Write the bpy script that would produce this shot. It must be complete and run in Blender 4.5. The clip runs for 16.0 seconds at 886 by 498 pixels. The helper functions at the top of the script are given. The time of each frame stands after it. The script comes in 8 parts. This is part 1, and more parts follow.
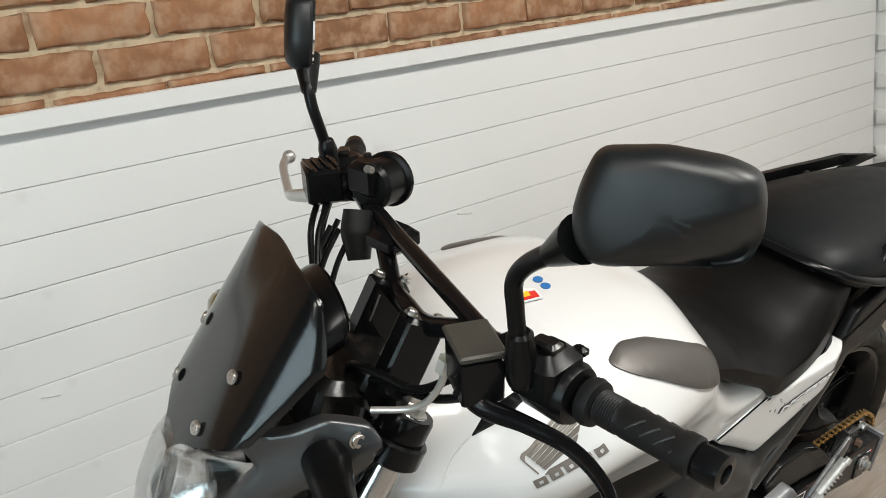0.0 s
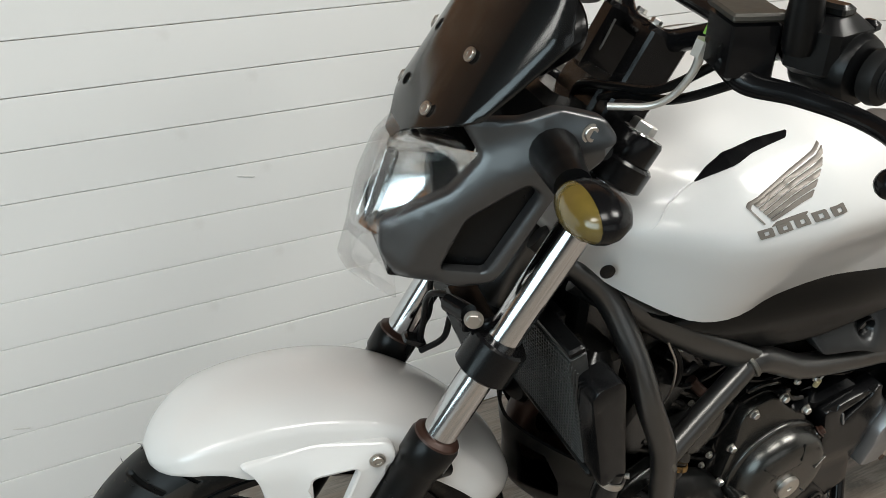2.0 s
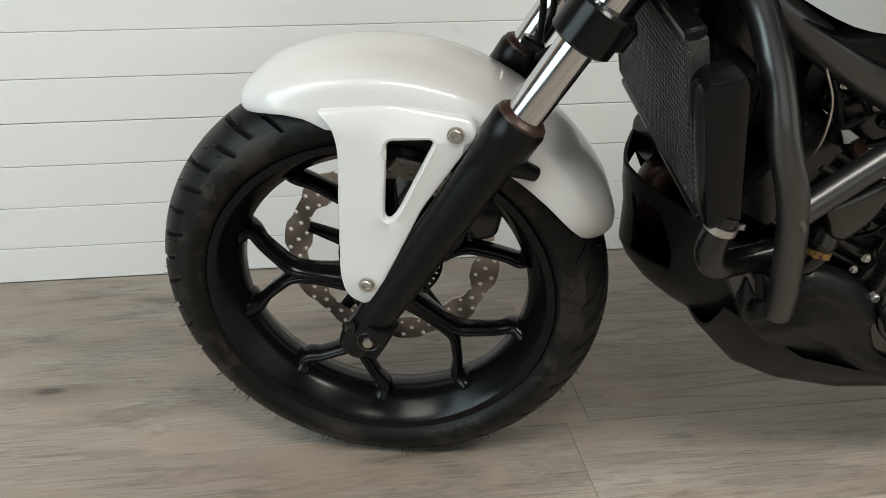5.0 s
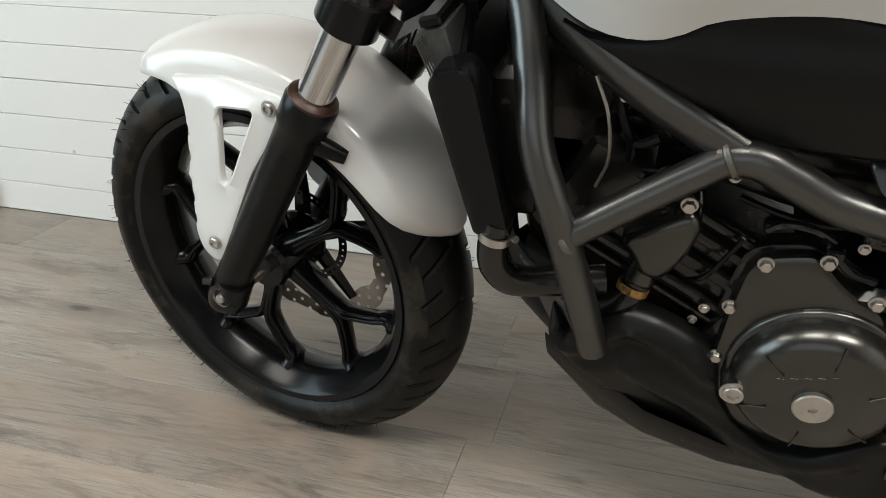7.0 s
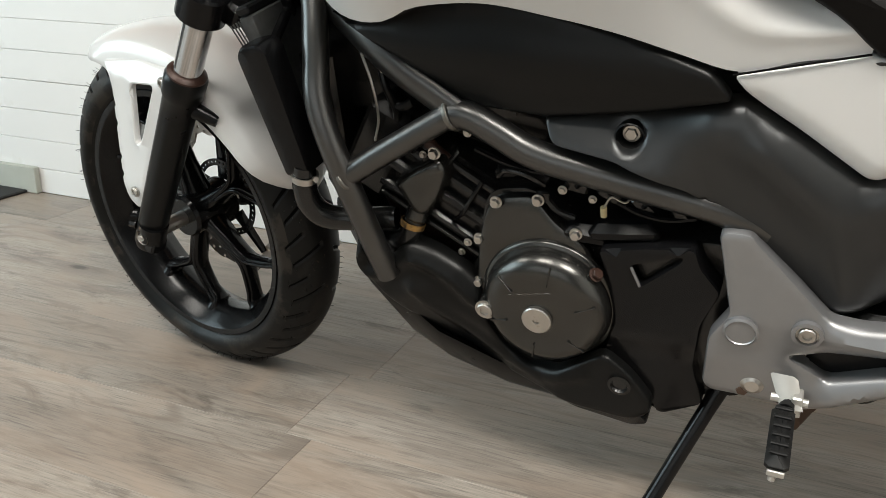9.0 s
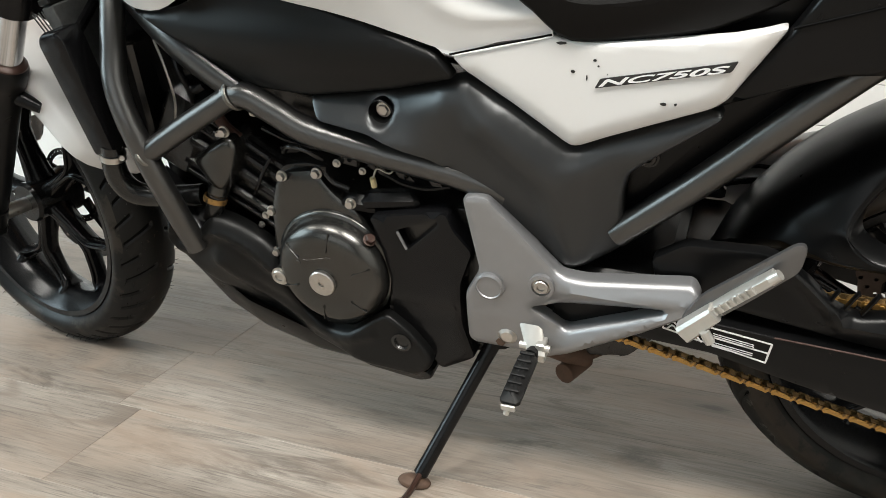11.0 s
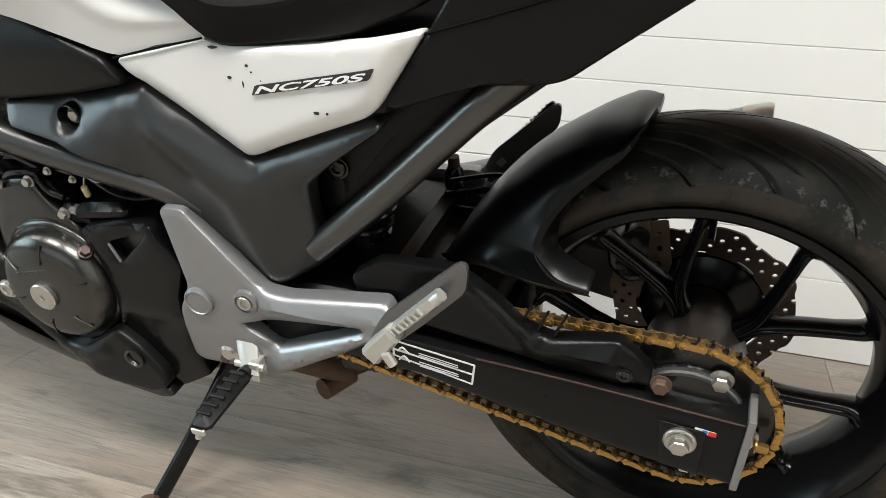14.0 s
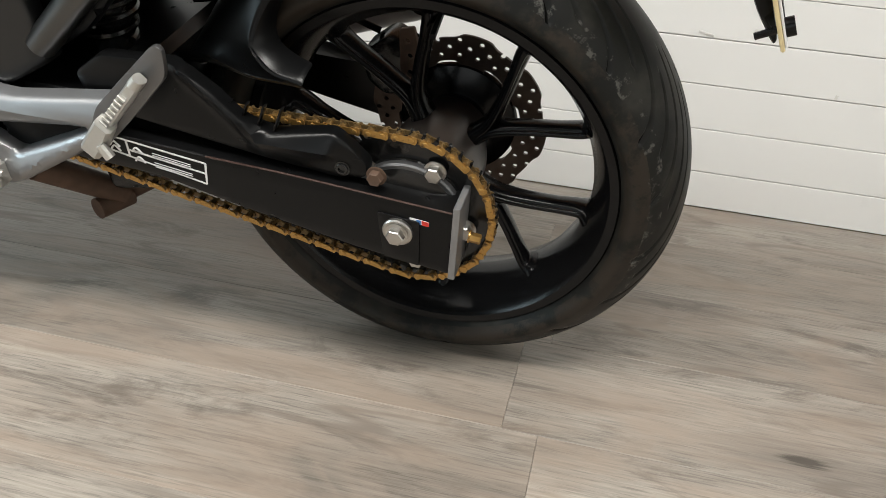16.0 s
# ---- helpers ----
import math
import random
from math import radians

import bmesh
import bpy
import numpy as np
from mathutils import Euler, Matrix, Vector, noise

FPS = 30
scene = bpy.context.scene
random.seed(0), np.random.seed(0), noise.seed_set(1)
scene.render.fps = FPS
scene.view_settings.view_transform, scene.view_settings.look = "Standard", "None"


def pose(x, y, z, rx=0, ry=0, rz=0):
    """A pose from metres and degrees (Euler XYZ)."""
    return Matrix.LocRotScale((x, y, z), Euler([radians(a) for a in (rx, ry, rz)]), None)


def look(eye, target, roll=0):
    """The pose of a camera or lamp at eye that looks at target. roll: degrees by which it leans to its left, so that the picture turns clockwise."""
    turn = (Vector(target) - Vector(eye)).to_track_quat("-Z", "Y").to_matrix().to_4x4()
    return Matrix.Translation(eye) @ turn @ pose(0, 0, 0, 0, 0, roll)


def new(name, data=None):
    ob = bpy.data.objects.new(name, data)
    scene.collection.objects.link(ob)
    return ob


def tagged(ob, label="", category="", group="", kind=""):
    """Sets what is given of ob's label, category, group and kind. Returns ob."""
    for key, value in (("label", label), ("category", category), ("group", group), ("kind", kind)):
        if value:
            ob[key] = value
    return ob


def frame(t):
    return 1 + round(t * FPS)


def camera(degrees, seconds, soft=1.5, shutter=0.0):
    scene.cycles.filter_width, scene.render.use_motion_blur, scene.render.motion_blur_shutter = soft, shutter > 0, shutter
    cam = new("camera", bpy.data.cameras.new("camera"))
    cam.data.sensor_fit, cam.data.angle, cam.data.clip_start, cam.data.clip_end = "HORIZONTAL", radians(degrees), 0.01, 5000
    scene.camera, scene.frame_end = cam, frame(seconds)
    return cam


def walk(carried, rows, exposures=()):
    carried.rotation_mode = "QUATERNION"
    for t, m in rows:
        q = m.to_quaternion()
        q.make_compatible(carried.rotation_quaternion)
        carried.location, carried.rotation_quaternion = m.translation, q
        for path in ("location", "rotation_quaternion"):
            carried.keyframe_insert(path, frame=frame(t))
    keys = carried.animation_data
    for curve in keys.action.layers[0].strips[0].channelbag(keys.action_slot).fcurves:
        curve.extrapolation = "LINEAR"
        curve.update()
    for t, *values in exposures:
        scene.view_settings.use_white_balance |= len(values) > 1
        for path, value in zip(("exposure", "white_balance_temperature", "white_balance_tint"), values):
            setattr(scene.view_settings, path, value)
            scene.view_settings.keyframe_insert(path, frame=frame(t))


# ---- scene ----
cam = camera(57.4, 16.0, soft=0.65)
PATH = [
    (0, (-0.034, -1.622, 1.283), (1.089, -0.062, 0.73), -7.5),
    (0.5, (-0.074, -1.605, 1.243), (1.027, -0.035, 0.674), -7.5),
    (1, (-0.12, -1.596, 1.197), (0.907, 0.014, 0.602), -7.1),
    (1.5, (-0.148, -1.59, 1.146), (0.769, 0.07, 0.511), -6.0),
    (2, (-0.146, -1.596, 1.073), (0.643, 0.108, 0.386), -4.4),
    (2.5, (-0.124, -1.6, 0.977), (0.554, 0.122, 0.22), -2.9),
    (3, (-0.127, -1.611, 0.885), (0.465, 0.117, 0.073), -1.7),
    (3.5, (-0.123, -1.615, 0.809), (0.406, 0.117, -0.04), -1.1),
    (3.7, (-0.121, -1.616, 0.788), (0.384, 0.114, -0.081), -1.0),
    (5.8, (0.177, -1.69, 0.763), (0.104, 0.148, -0.021), 0.7),
    (6, (0.238, -1.671, 0.757), (0.088, 0.163, -0.026), 1.0),
    (6.5, (0.374, -1.649, 0.741), (0.045, 0.167, -0.03), 1.4),
    (7, (0.524, -1.66, 0.733), (0.054, 0.133, -0.018), 1.5),
    (7.5, (0.627, -1.68, 0.71), (0.08, 0.104, -0.008), 1.6),
    (8, (0.745, -1.742, 0.726), (0.132, 0.023, 0.013), 1.4),
    (8.5, (0.822, -1.772, 0.724), (0.155, -0.017, 0.036), 1.4),
    (9, (0.938, -1.806, 0.711), (0.244, -0.051, 0.046), 1.7),
    (9.5, (1.027, -1.828, 0.714), (0.342, -0.069, 0.053), 1.7),
    (9.7, (1.054, -1.829, 0.715), (0.376, -0.068, 0.052), 1.7),
    (11.8, (1.251, -1.842, 0.686), (0.719, -0.015, 0.071), 2.3),
    (12, (1.269, -1.838, 0.69), (0.743, -0.011, 0.069), 2.3),
    (12.5, (1.33, -1.827, 0.692), (0.802, 0.001, 0.075), 2.5),
    (13, (1.386, -1.787, 0.707), (0.836, 0.032, 0.084), 2.6),
    (13.5, (1.403, -1.708, 0.731), (0.838, 0.101, 0.092), 2.7),
    (14, (1.488, -1.679, 0.714), (0.935, 0.133, 0.072), 2.6),
    (14.5, (1.607, -1.684, 0.703), (1.095, 0.129, 0.032), 2.6),
    (15, (1.672, -1.675, 0.675), (1.192, 0.133, -0.033), 2.9),
    (15.5, (1.708, -1.671, 0.652), (1.288, 0.129, -0.11), 3.6),
    (16, (1.725, -1.667, 0.639), (1.375, 0.092, -0.246), 4.7),
]
walk(cam, [(t, look(eye, target, roll)) for t, eye, target, roll in PATH], [(0.0, -0.64, 6500, 10), (1.5, -0.70, 6500, 10), (3.0, -0.67, 6560, 10), (6.0, -0.54, 6650, 10), (9.5, -0.32, 6640, 10), (12.0, 0.0, 6450, 10), (13.6, -0.04, 6400, 9), (15.0, -0.18, 6560, 10), (16.0, -0.18, 6480, 10)])

# ---- light ----
world = bpy.data.worlds.new("sky")
scene.world = world
world.use_nodes = True
_wn = world.node_tree
_sky = _wn.nodes.new("ShaderNodeTexSky")
_sky.sky_type, _sky.sun_disc = "NISHITA", False
_sky.sun_elevation, _sky.sun_rotation = radians(35), radians(200)
_wn.links.new(_sky.outputs[0], _wn.nodes["Background"].inputs[0])
_wn.nodes["Background"].inputs[1].default_value = 0.12


def area(name, m, sx, sy, watts, colour):
    d = bpy.data.lights.new(name, "AREA")
    d.shape, d.size, d.size_y, d.energy, d.color = "RECTANGLE", sx, sy, watts, colour
    ob = new(name, d)
    ob.matrix_world = m
    return ob


WARM = (1.0, 0.978, 0.92)
area("window_light", look((-3.06, -2.3, 1.5), (0.6, -1.0, 0.7)), 2.4, 1.9, 96, (0.74, 0.93, 1.0))
area("shop_window_light", look((0.2, -4.5, 1.25), (0.2, 0, 0.9)), 3.4, 1.7, 11, (0.80, 0.92, 1.0))
area("ceiling_panel_light", look((0.1, -2.2, 2.58), (0.1, -2.19, 0)), 1.2, 0.6, 66, WARM)
area("ceiling_panel_light", look((-1.8, -2.0, 2.58), (-1.8, -1.99, 0)), 1.2, 0.6, 33, WARM)
area("ceiling_panel_light", look((1.9, -2.1, 2.58), (1.9, -2.09, 0)), 1.2, 0.6, 99, WARM)


# ---- materials ----
def mat(name, base, rough=0.5, metal=0.0, coat=0.0, var=0.06, scale=20.0, bump=0.0, bscale=200.0, spec=0.5, wear=0.0, wear_col=(0.3, 0.28, 0.25), wscale=9.0, rvar=0.08, random_tint=0.0):
    m = bpy.data.materials.new(name)
    m.use_nodes = True
    nt = m.node_tree
    b = nt.nodes["Principled BSDF"]
    tc = nt.nodes.new("ShaderNodeTexCoord")
    n1 = nt.nodes.new("ShaderNodeTexNoise")
    n1.inputs["Scale"].default_value, n1.inputs["Detail"].default_value = scale, 6.0
    nt.links.new(tc.outputs["Object"], n1.inputs["Vector"])
    mix = nt.nodes.new("ShaderNodeMix")
    mix.data_type = "RGBA"
    lo = tuple(c * (1 - var) for c in base)
    hi = tuple(min(1, c * (1 + var)) for c in base)
    mix.inputs[6].default_value, mix.inputs[7].default_value = (*lo, 1), (*hi, 1)
    nt.links.new(n1.outputs["Fac"], mix.inputs[0])
    col = mix.outputs[2]
    if random_tint:
        oi = nt.nodes.new("ShaderNodeObjectInfo")
        hs = nt.nodes.new("ShaderNodeHueSaturation")
        mr = nt.nodes.new("ShaderNodeMapRange")
        mr.inputs[3].default_value, mr.inputs[4].default_value = 1 - random_tint, 1 + random_tint
        nt.links.new(oi.outputs["Random"], mr.inputs[0])
        nt.links.new(mr.outputs[0], hs.inputs["Value"])
        nt.links.new(col, hs.inputs["Color"])
        col = hs.outputs[0]
    if wear:
        n2 = nt.nodes.new("ShaderNodeTexNoise")
        n2.inputs["Scale"].default_value, n2.inputs["Detail"].default_value = wscale, 8.0
        nt.links.new(tc.outputs["Object"], n2.inputs["Vector"])
        rp = nt.nodes.new("ShaderNodeMapRange")
        rp.inputs[1].default_value, rp.inputs[2].default_value = 0.72 - wear, 0.80 - wear * 0.6
        nt.links.new(n2.outputs["Fac"], rp.inputs[0])
        mx = nt.nodes.new("ShaderNodeMix")
        mx.data_type = "RGBA"
        mx.inputs[7].default_value = (*wear_col, 1)
        nt.links.new(rp.outputs[0], mx.inputs[0])
        nt.links.new(col, mx.inputs[6])
        col = mx.outputs[2]
    nt.links.new(col, b.inputs["Base Color"])
    n3 = nt.nodes.new("ShaderNodeTexNoise")
    n3.inputs["Scale"].default_value, n3.inputs["Detail"].default_value = scale * 2.3, 4.0
    nt.links.new(tc.outputs["Object"], n3.inputs["Vector"])
    rr = nt.nodes.new("ShaderNodeMapRange")
    rr.inputs[3].default_value, rr.inputs[4].default_value = max(0.02, rough - rvar), min(1, rough + rvar)
    nt.links.new(n3.outputs["Fac"], rr.inputs[0])
    nt.links.new(rr.outputs[0], b.inputs["Roughness"])
    b.inputs["Metallic"].default_value = metal
    b.inputs["Specular IOR Level"].default_value = spec
    b.inputs["Coat Weight"].default_value = coat
    b.inputs["Coat Roughness"].default_value = 0.06
    if bump:
        n4 = nt.nodes.new("ShaderNodeTexNoise")
        n4.inputs["Scale"].default_value, n4.inputs["Detail"].default_value = bscale, 5.0
        nt.links.new(tc.outputs["Object"], n4.inputs["Vector"])
        bp = nt.nodes.new("ShaderNodeBump")
        bp.inputs["Strength"].default_value, bp.inputs["Distance"].default_value = bump, 0.16 / bscale
        nt.links.new(n4.outputs["Fac"], bp.inputs["Height"])
        nt.links.new(bp.outputs[0], b.inputs["Normal"])
    return m


def glassy(name, tint, rough=0.02, alpha=0.0):
    m = bpy.data.materials.new(name)
    m.use_nodes = True
    b = m.node_tree.nodes["Principled BSDF"]
    b.inputs["Base Color"].default_value = (*tint, 1)
    b.inputs["Roughness"].default_value = rough
    b.inputs["Transmission Weight"].default_value = 1.0
    b.inputs["IOR"].default_value = 1.3
    b.inputs["Alpha"].default_value = 1.0 - alpha
    return m


def smoked(name, tint, rough, alpha):
    m = bpy.data.materials.new(name)
    m.use_nodes = True
    b = m.node_tree.nodes["Principled BSDF"]
    b.inputs["Base Color"].default_value = (*tint, 1)
    b.inputs["Roughness"].default_value = rough
    b.inputs["Alpha"].default_value = alpha
    return m


M = {
    "white": mat("pearl_white_paint", (0.655, 0.65, 0.64), 0.3, coat=0.7, var=0.02, scale=6, rvar=0.04),
    "dark_grey": mat("graphite_paint", (0.085, 0.0855, 0.087), 0.31, metal=0.8, coat=0.2, var=0.08, scale=40, rvar=0.04),
    "trim_grey": mat("brown_grey_trim", (0.082, 0.073, 0.066), 0.4, metal=0.3, var=0.06),
    "plastic": mat("black_plastic", (0.0034, 0.0035, 0.0037), 0.29, spec=0.2, var=0.15, scale=25, bump=0.03, bscale=1400, rvar=0.04),
    "gloss": mat("black_gloss", (0.0042, 0.0042, 0.0046), 0.21, spec=0.2, var=0.1, coat=0.05),
    "satin": mat("satin_grey_plastic", (0.048, 0.0495, 0.0505), 0.34, metal=0.75, var=0.06, scale=20, rvar=0.03),
    "frame": mat("frame_paint", (0.10, 0.099, 0.097), 0.31, metal=0.92, var=0.06, scale=30, rvar=0.03),
    "weld": mat("bare_weld_bead", (0.16, 0.155, 0.14), 0.4, metal=0.85, var=0.3, scale=90, bump=0.4, bscale=300),
    "side_plastic": mat("textured_side_plastic", (0.0045, 0.0046, 0.0045), 0.34, spec=0.21, var=0.1, scale=20, bump=0.06, bscale=1200, rvar=0.03),
    "dull_alloy": mat("dull_alloy_plate", (0.15, 0.15, 0.152), 0.36, metal=0.8, var=0.08, scale=50),
    "cover": mat("engine_cover_paint", (0.075, 0.074, 0.070), 0.25, metal=0.9, var=0.06, scale=30, rvar=0.03),
    "engine": mat("engine_black", (0.007, 0.0069, 0.0067), 0.24, spec=0.5, metal=0.0, var=0.35, scale=30, bump=0.1, bscale=500, wear=0.10, wear_col=(0.03, 0.026, 0.022), wscale=40),
    "rubber": mat("tyre_rubber", (0.0048, 0.0047, 0.0045), 0.42, spec=0.2, var=0.25, scale=30, bump=0.12, bscale=900, wear=0.14, wear_col=(0.014, 0.0125, 0.0105), wscale=14),
    "worn_rubber": mat("worn_tyre_rubber", (0.0078, 0.0079, 0.0070), 0.46, spec=0.2, var=0.3, scale=24, bump=0.15, bscale=700, wear=0.24, wear_col=(0.022, 0.021, 0.0175), wscale=22),
    # unworn rubber, darkened further for the shade inside grooves; also draws seams
    "groove": mat("shaded_groove_rubber", (0.003, 0.003, 0.003), 0.8, spec=0.08, var=0.2),
    "grip": mat("grip_rubber", (0.008, 0.008, 0.008), 0.5, spec=0.25, var=0.15, bump=0.1, bscale=1500),
    "rim": mat("black_alloy", (0.004, 0.004, 0.0043), 0.2, spec=0.22, metal=0.0, var=0.15, scale=18, rvar=0.04),
    "chrome": mat("chrome", (0.56, 0.56, 0.565), 0.13, metal=1.0, var=0.03, rvar=0.03),
    "lid": mat("dull_reservoir_lid", (0.055, 0.052, 0.044), 0.5, metal=0.4, var=0.15, scale=60, bump=0.2, bscale=400),
    "mirror_plastic": mat("grained_mirror_plastic", (0.007, 0.008, 0.0085), 0.38, spec=0.35, var=0.12, scale=20, bump=0.04, bscale=1500),
    "steel": mat("zinc_steel", (0.5, 0.48, 0.45), 0.34, metal=1.0, var=0.18, scale=60, wear=0.1, wear_col=(0.25, 0.2, 0.15), wscale=60),
    "alloy": mat("silver_alloy_paint", (0.255, 0.256, 0.262), 0.34, metal=0.65, var=0.05, scale=50, rvar=0.03),
    "bright_alloy": mat("bare_alloy", (0.54, 0.53, 0.50), 0.34, metal=0.7, var=0.1, scale=60),
    "disc": mat("brake_steel", (0.36, 0.33, 0.3), 0.33, metal=1.0, var=0.14, scale=70, wear=0.08, wear_col=(0.2, 0.13, 0.08), wscale=40),
    # dirt, plus the shade on the rear disc's inner face, put into the colour
    "shaded_disc": mat("shaded_dirty_disc_steel", (0.075, 0.058, 0.048), 0.45, metal=0.85, var=0.3, scale=60, wear=0.15, wear_col=(0.06, 0.04, 0.03), wscale=50),
    "dusty": mat("dusty_hub_paint", (0.026, 0.022, 0.0195), 0.34, metal=0.2, var=0.25, scale=18, bump=0.05, bscale=700, wear=0.2, wear_col=(0.045, 0.036, 0.03), wscale=14),
    "chain_far_side": mat("far_side_chain_steel", (0.17, 0.11, 0.045), 0.5, metal=0.6, var=0.4, scale=150, wear=0.2, wear_col=(0.22, 0.15, 0.06), wscale=120),
    "chain_worn": mat("worn_gold_chain", (0.34, 0.20, 0.066), 0.42, metal=0.75, var=0.35, scale=150, wear=0.25, wear_col=(0.05, 0.035, 0.02), wscale=130),
    "gold": mat("gold_chain", (0.46, 0.27, 0.082), 0.33, metal=0.85, var=0.25, scale=140, wear=0.18, wear_col=(0.09, 0.06, 0.035), wscale=130),
    "rust": mat("rusty_steel", (0.1, 0.06, 0.04), 0.7, metal=0.3, var=0.4, scale=60, bump=0.3, bscale=300),
    "copper": mat("copper_brown_seal", (0.04, 0.018, 0.012), 0.42, metal=0.3, var=0.3, scale=70),
    "seat": mat("seat_vinyl", (0.0052, 0.0046, 0.0043), 0.48, spec=0.12, var=0.15, scale=12, bump=0.25, bscale=1100),
    "seat2": mat("seat_side_vinyl", (0.006, 0.0068, 0.0074), 0.46, spec=0.17, var=0.15, scale=12, bump=0.25, bscale=1100),
    "screen": smoked("smoked_acrylic", (0.005, 0.005, 0.005), 0.13, 0.95),
    "lens": glassy("clear_lens", (0.98, 0.985, 0.985), 0.01, 0.68),
    "amber": mat("amber_lens", (0.12, 0.085, 0.018), 0.2, coat=0.6, var=0.25, scale=60),
    "reflector": mat("headlight_reflector", (0.9, 0.9, 0.9), 0.12, metal=1.0, var=0.05, bump=0.35, bscale=160),
    "fins": mat("radiator_fins", (0.06, 0.061, 0.06), 0.45, metal=0.35, var=0.5, scale=120, bump=0.5, bscale=600),
    "sticker_white": mat("sticker_white", (0.72, 0.72, 0.72), 0.5, var=0.03),
    "sticker_black": mat("sticker_black", (0.015, 0.015, 0.015), 0.45, var=0.05),
    "grey_print": mat("grey_print", (0.17, 0.15, 0.13), 0.35, metal=0.3, var=0.05),
    "red": mat("red_print", (0.6, 0.03, 0.02), 0.4, var=0.05),
    "yellow": mat("yellow_print", (0.75, 0.5, 0.03), 0.4, var=0.05),
    "blue": mat("blue_print", (0.03, 0.15, 0.4), 0.4, var=0.05),
    "green": mat("green_label", (0.25, 0.5, 0.08), 0.4, var=0.1),
    "mirror": mat("mirror_glass", (0.85, 0.85, 0.85), 0.02, metal=1.0, var=0.0, rvar=0.0),
    "perspex": mat("yellowed_acrylic_plate", (0.62, 0.5, 0.28), 0.35, var=0.12, scale=40),
    "wall_white": mat("white_wall_paint", (0.74, 0.732, 0.715), 0.42, var=0.03, scale=3, bump=0.1, bscale=60, wear=0.06, wear_col=(0.62, 0.6, 0.57), wscale=5, random_tint=0.012),
    "scuff": mat("scuffed_paint", (0.64, 0.625, 0.60), 0.6, var=0.2, scale=60),
    "gap": mat("joint_dust", (0.3, 0.28, 0.26), 0.8, var=0.15),
    "brick": mat("red_brick", (0.29, 0.135, 0.064), 0.85, var=0.5, scale=34, bump=1.0, bscale=110, wear=0.26, wear_col=(0.42, 0.25, 0.15), wscale=24, random_tint=0.2),
    "mortar": mat("lime_mortar", (0.52, 0.41, 0.275), 0.9, var=0.25, scale=40, bump=1.0, bscale=70, wear=0.2, wear_col=(0.34, 0.23, 0.14), wscale=30),
    # greys for unseen walls and ceiling, picked to cut bounce light and warm reflections
    "plaster": mat("dark_grey_plaster", (0.13, 0.137, 0.142), 0.7, var=0.12, scale=6, bump=0.2, bscale=60),
    "ceiling": mat("grey_painted_ceiling", (0.085, 0.088, 0.09), 0.6, var=0.2, scale=8),
    "mat": mat("black_rubber_mat", (0.02, 0.02, 0.02), 0.8, var=0.3, scale=100, bump=0.4, bscale=400),
    "skirting": mat("grey_green_skirting", (0.42, 0.43, 0.38), 0.6, var=0.1, scale=12),
    "foliage": mat("garden_green", (0.05, 0.12, 0.03), 0.7, var=0.6, scale=7),
}


def scuff_band(m, r0, r1, side, colour, scale, cut):
    """Scrapes on a tyre between two radii of its near shoulder."""
    nt = m.node_tree
    b = nt.nodes["Principled BSDF"]
    old = b.inputs["Base Color"].links[0].from_socket
    tc = nt.nodes.new("ShaderNodeTexCoord")
    sp = nt.nodes.new("ShaderNodeSeparateXYZ")
    nt.links.new(tc.outputs["Object"], sp.inputs[0])

    def op(kind, a, c):
        n = nt.nodes.new("ShaderNodeMath")
        n.operation = kind
        for i, q in enumerate((a, c)):
            if isinstance(q, (int, float)):
                n.inputs[i].default_value = q
            else:
                nt.links.new(q, n.inputs[i])
        return n.outputs[0]

    r = op("SQRT", op("ADD", op("MULTIPLY", sp.outputs[0], sp.outputs[0]), op("MULTIPLY", sp.outputs[2], sp.outputs[2])), 0)
    band = op("MULTIPLY", op("GREATER_THAN", r, r0), op("LESS_THAN", r, r1))
    band = op("MULTIPLY", band, op("LESS_THAN", op("MULTIPLY", sp.outputs[1], side), 0.0))
    n = nt.nodes.new("ShaderNodeTexNoise")
    n.inputs["Scale"].default_value, n.inputs["Detail"].default_value, n.inputs["Roughness"].default_value = scale, 9.0, 0.72
    nt.links.new(tc.outputs["Object"], n.inputs["Vector"])
    rp = nt.nodes.new("ShaderNodeMapRange")
    rp.inputs[1].default_value, rp.inputs[2].default_value = cut, cut + 0.07
    nt.links.new(n.outputs["Fac"], rp.inputs[0])
    mx = nt.nodes.new("ShaderNodeMix")
    mx.data_type = "RGBA"
    mx.inputs[7].default_value = (*colour, 1)
    nt.links.new(op("MULTIPLY", band, rp.outputs[0]), mx.inputs[0])
    nt.links.new(old, mx.inputs[6])
    nt.links.new(mx.outputs[2], b.inputs["Base Color"])


scuff_band(M["worn_rubber"], 0.235, 0.264, 1.0, (0.024, 0.019, 0.0145), 12, 0.44)
scuff_band(M["worn_rubber"], 0.262, 0.277, 1.0, (0.075, 0.073, 0.066), 62, 0.55)
scuff_band(M["rubber"], 0.288, 0.3, 1.0, (0.06, 0.045, 0.028), 70, 0.60)
scuff_band(M["rubber"], 0.235, 0.268, 1.0, (0.026, 0.022, 0.018), 11, 0.5)


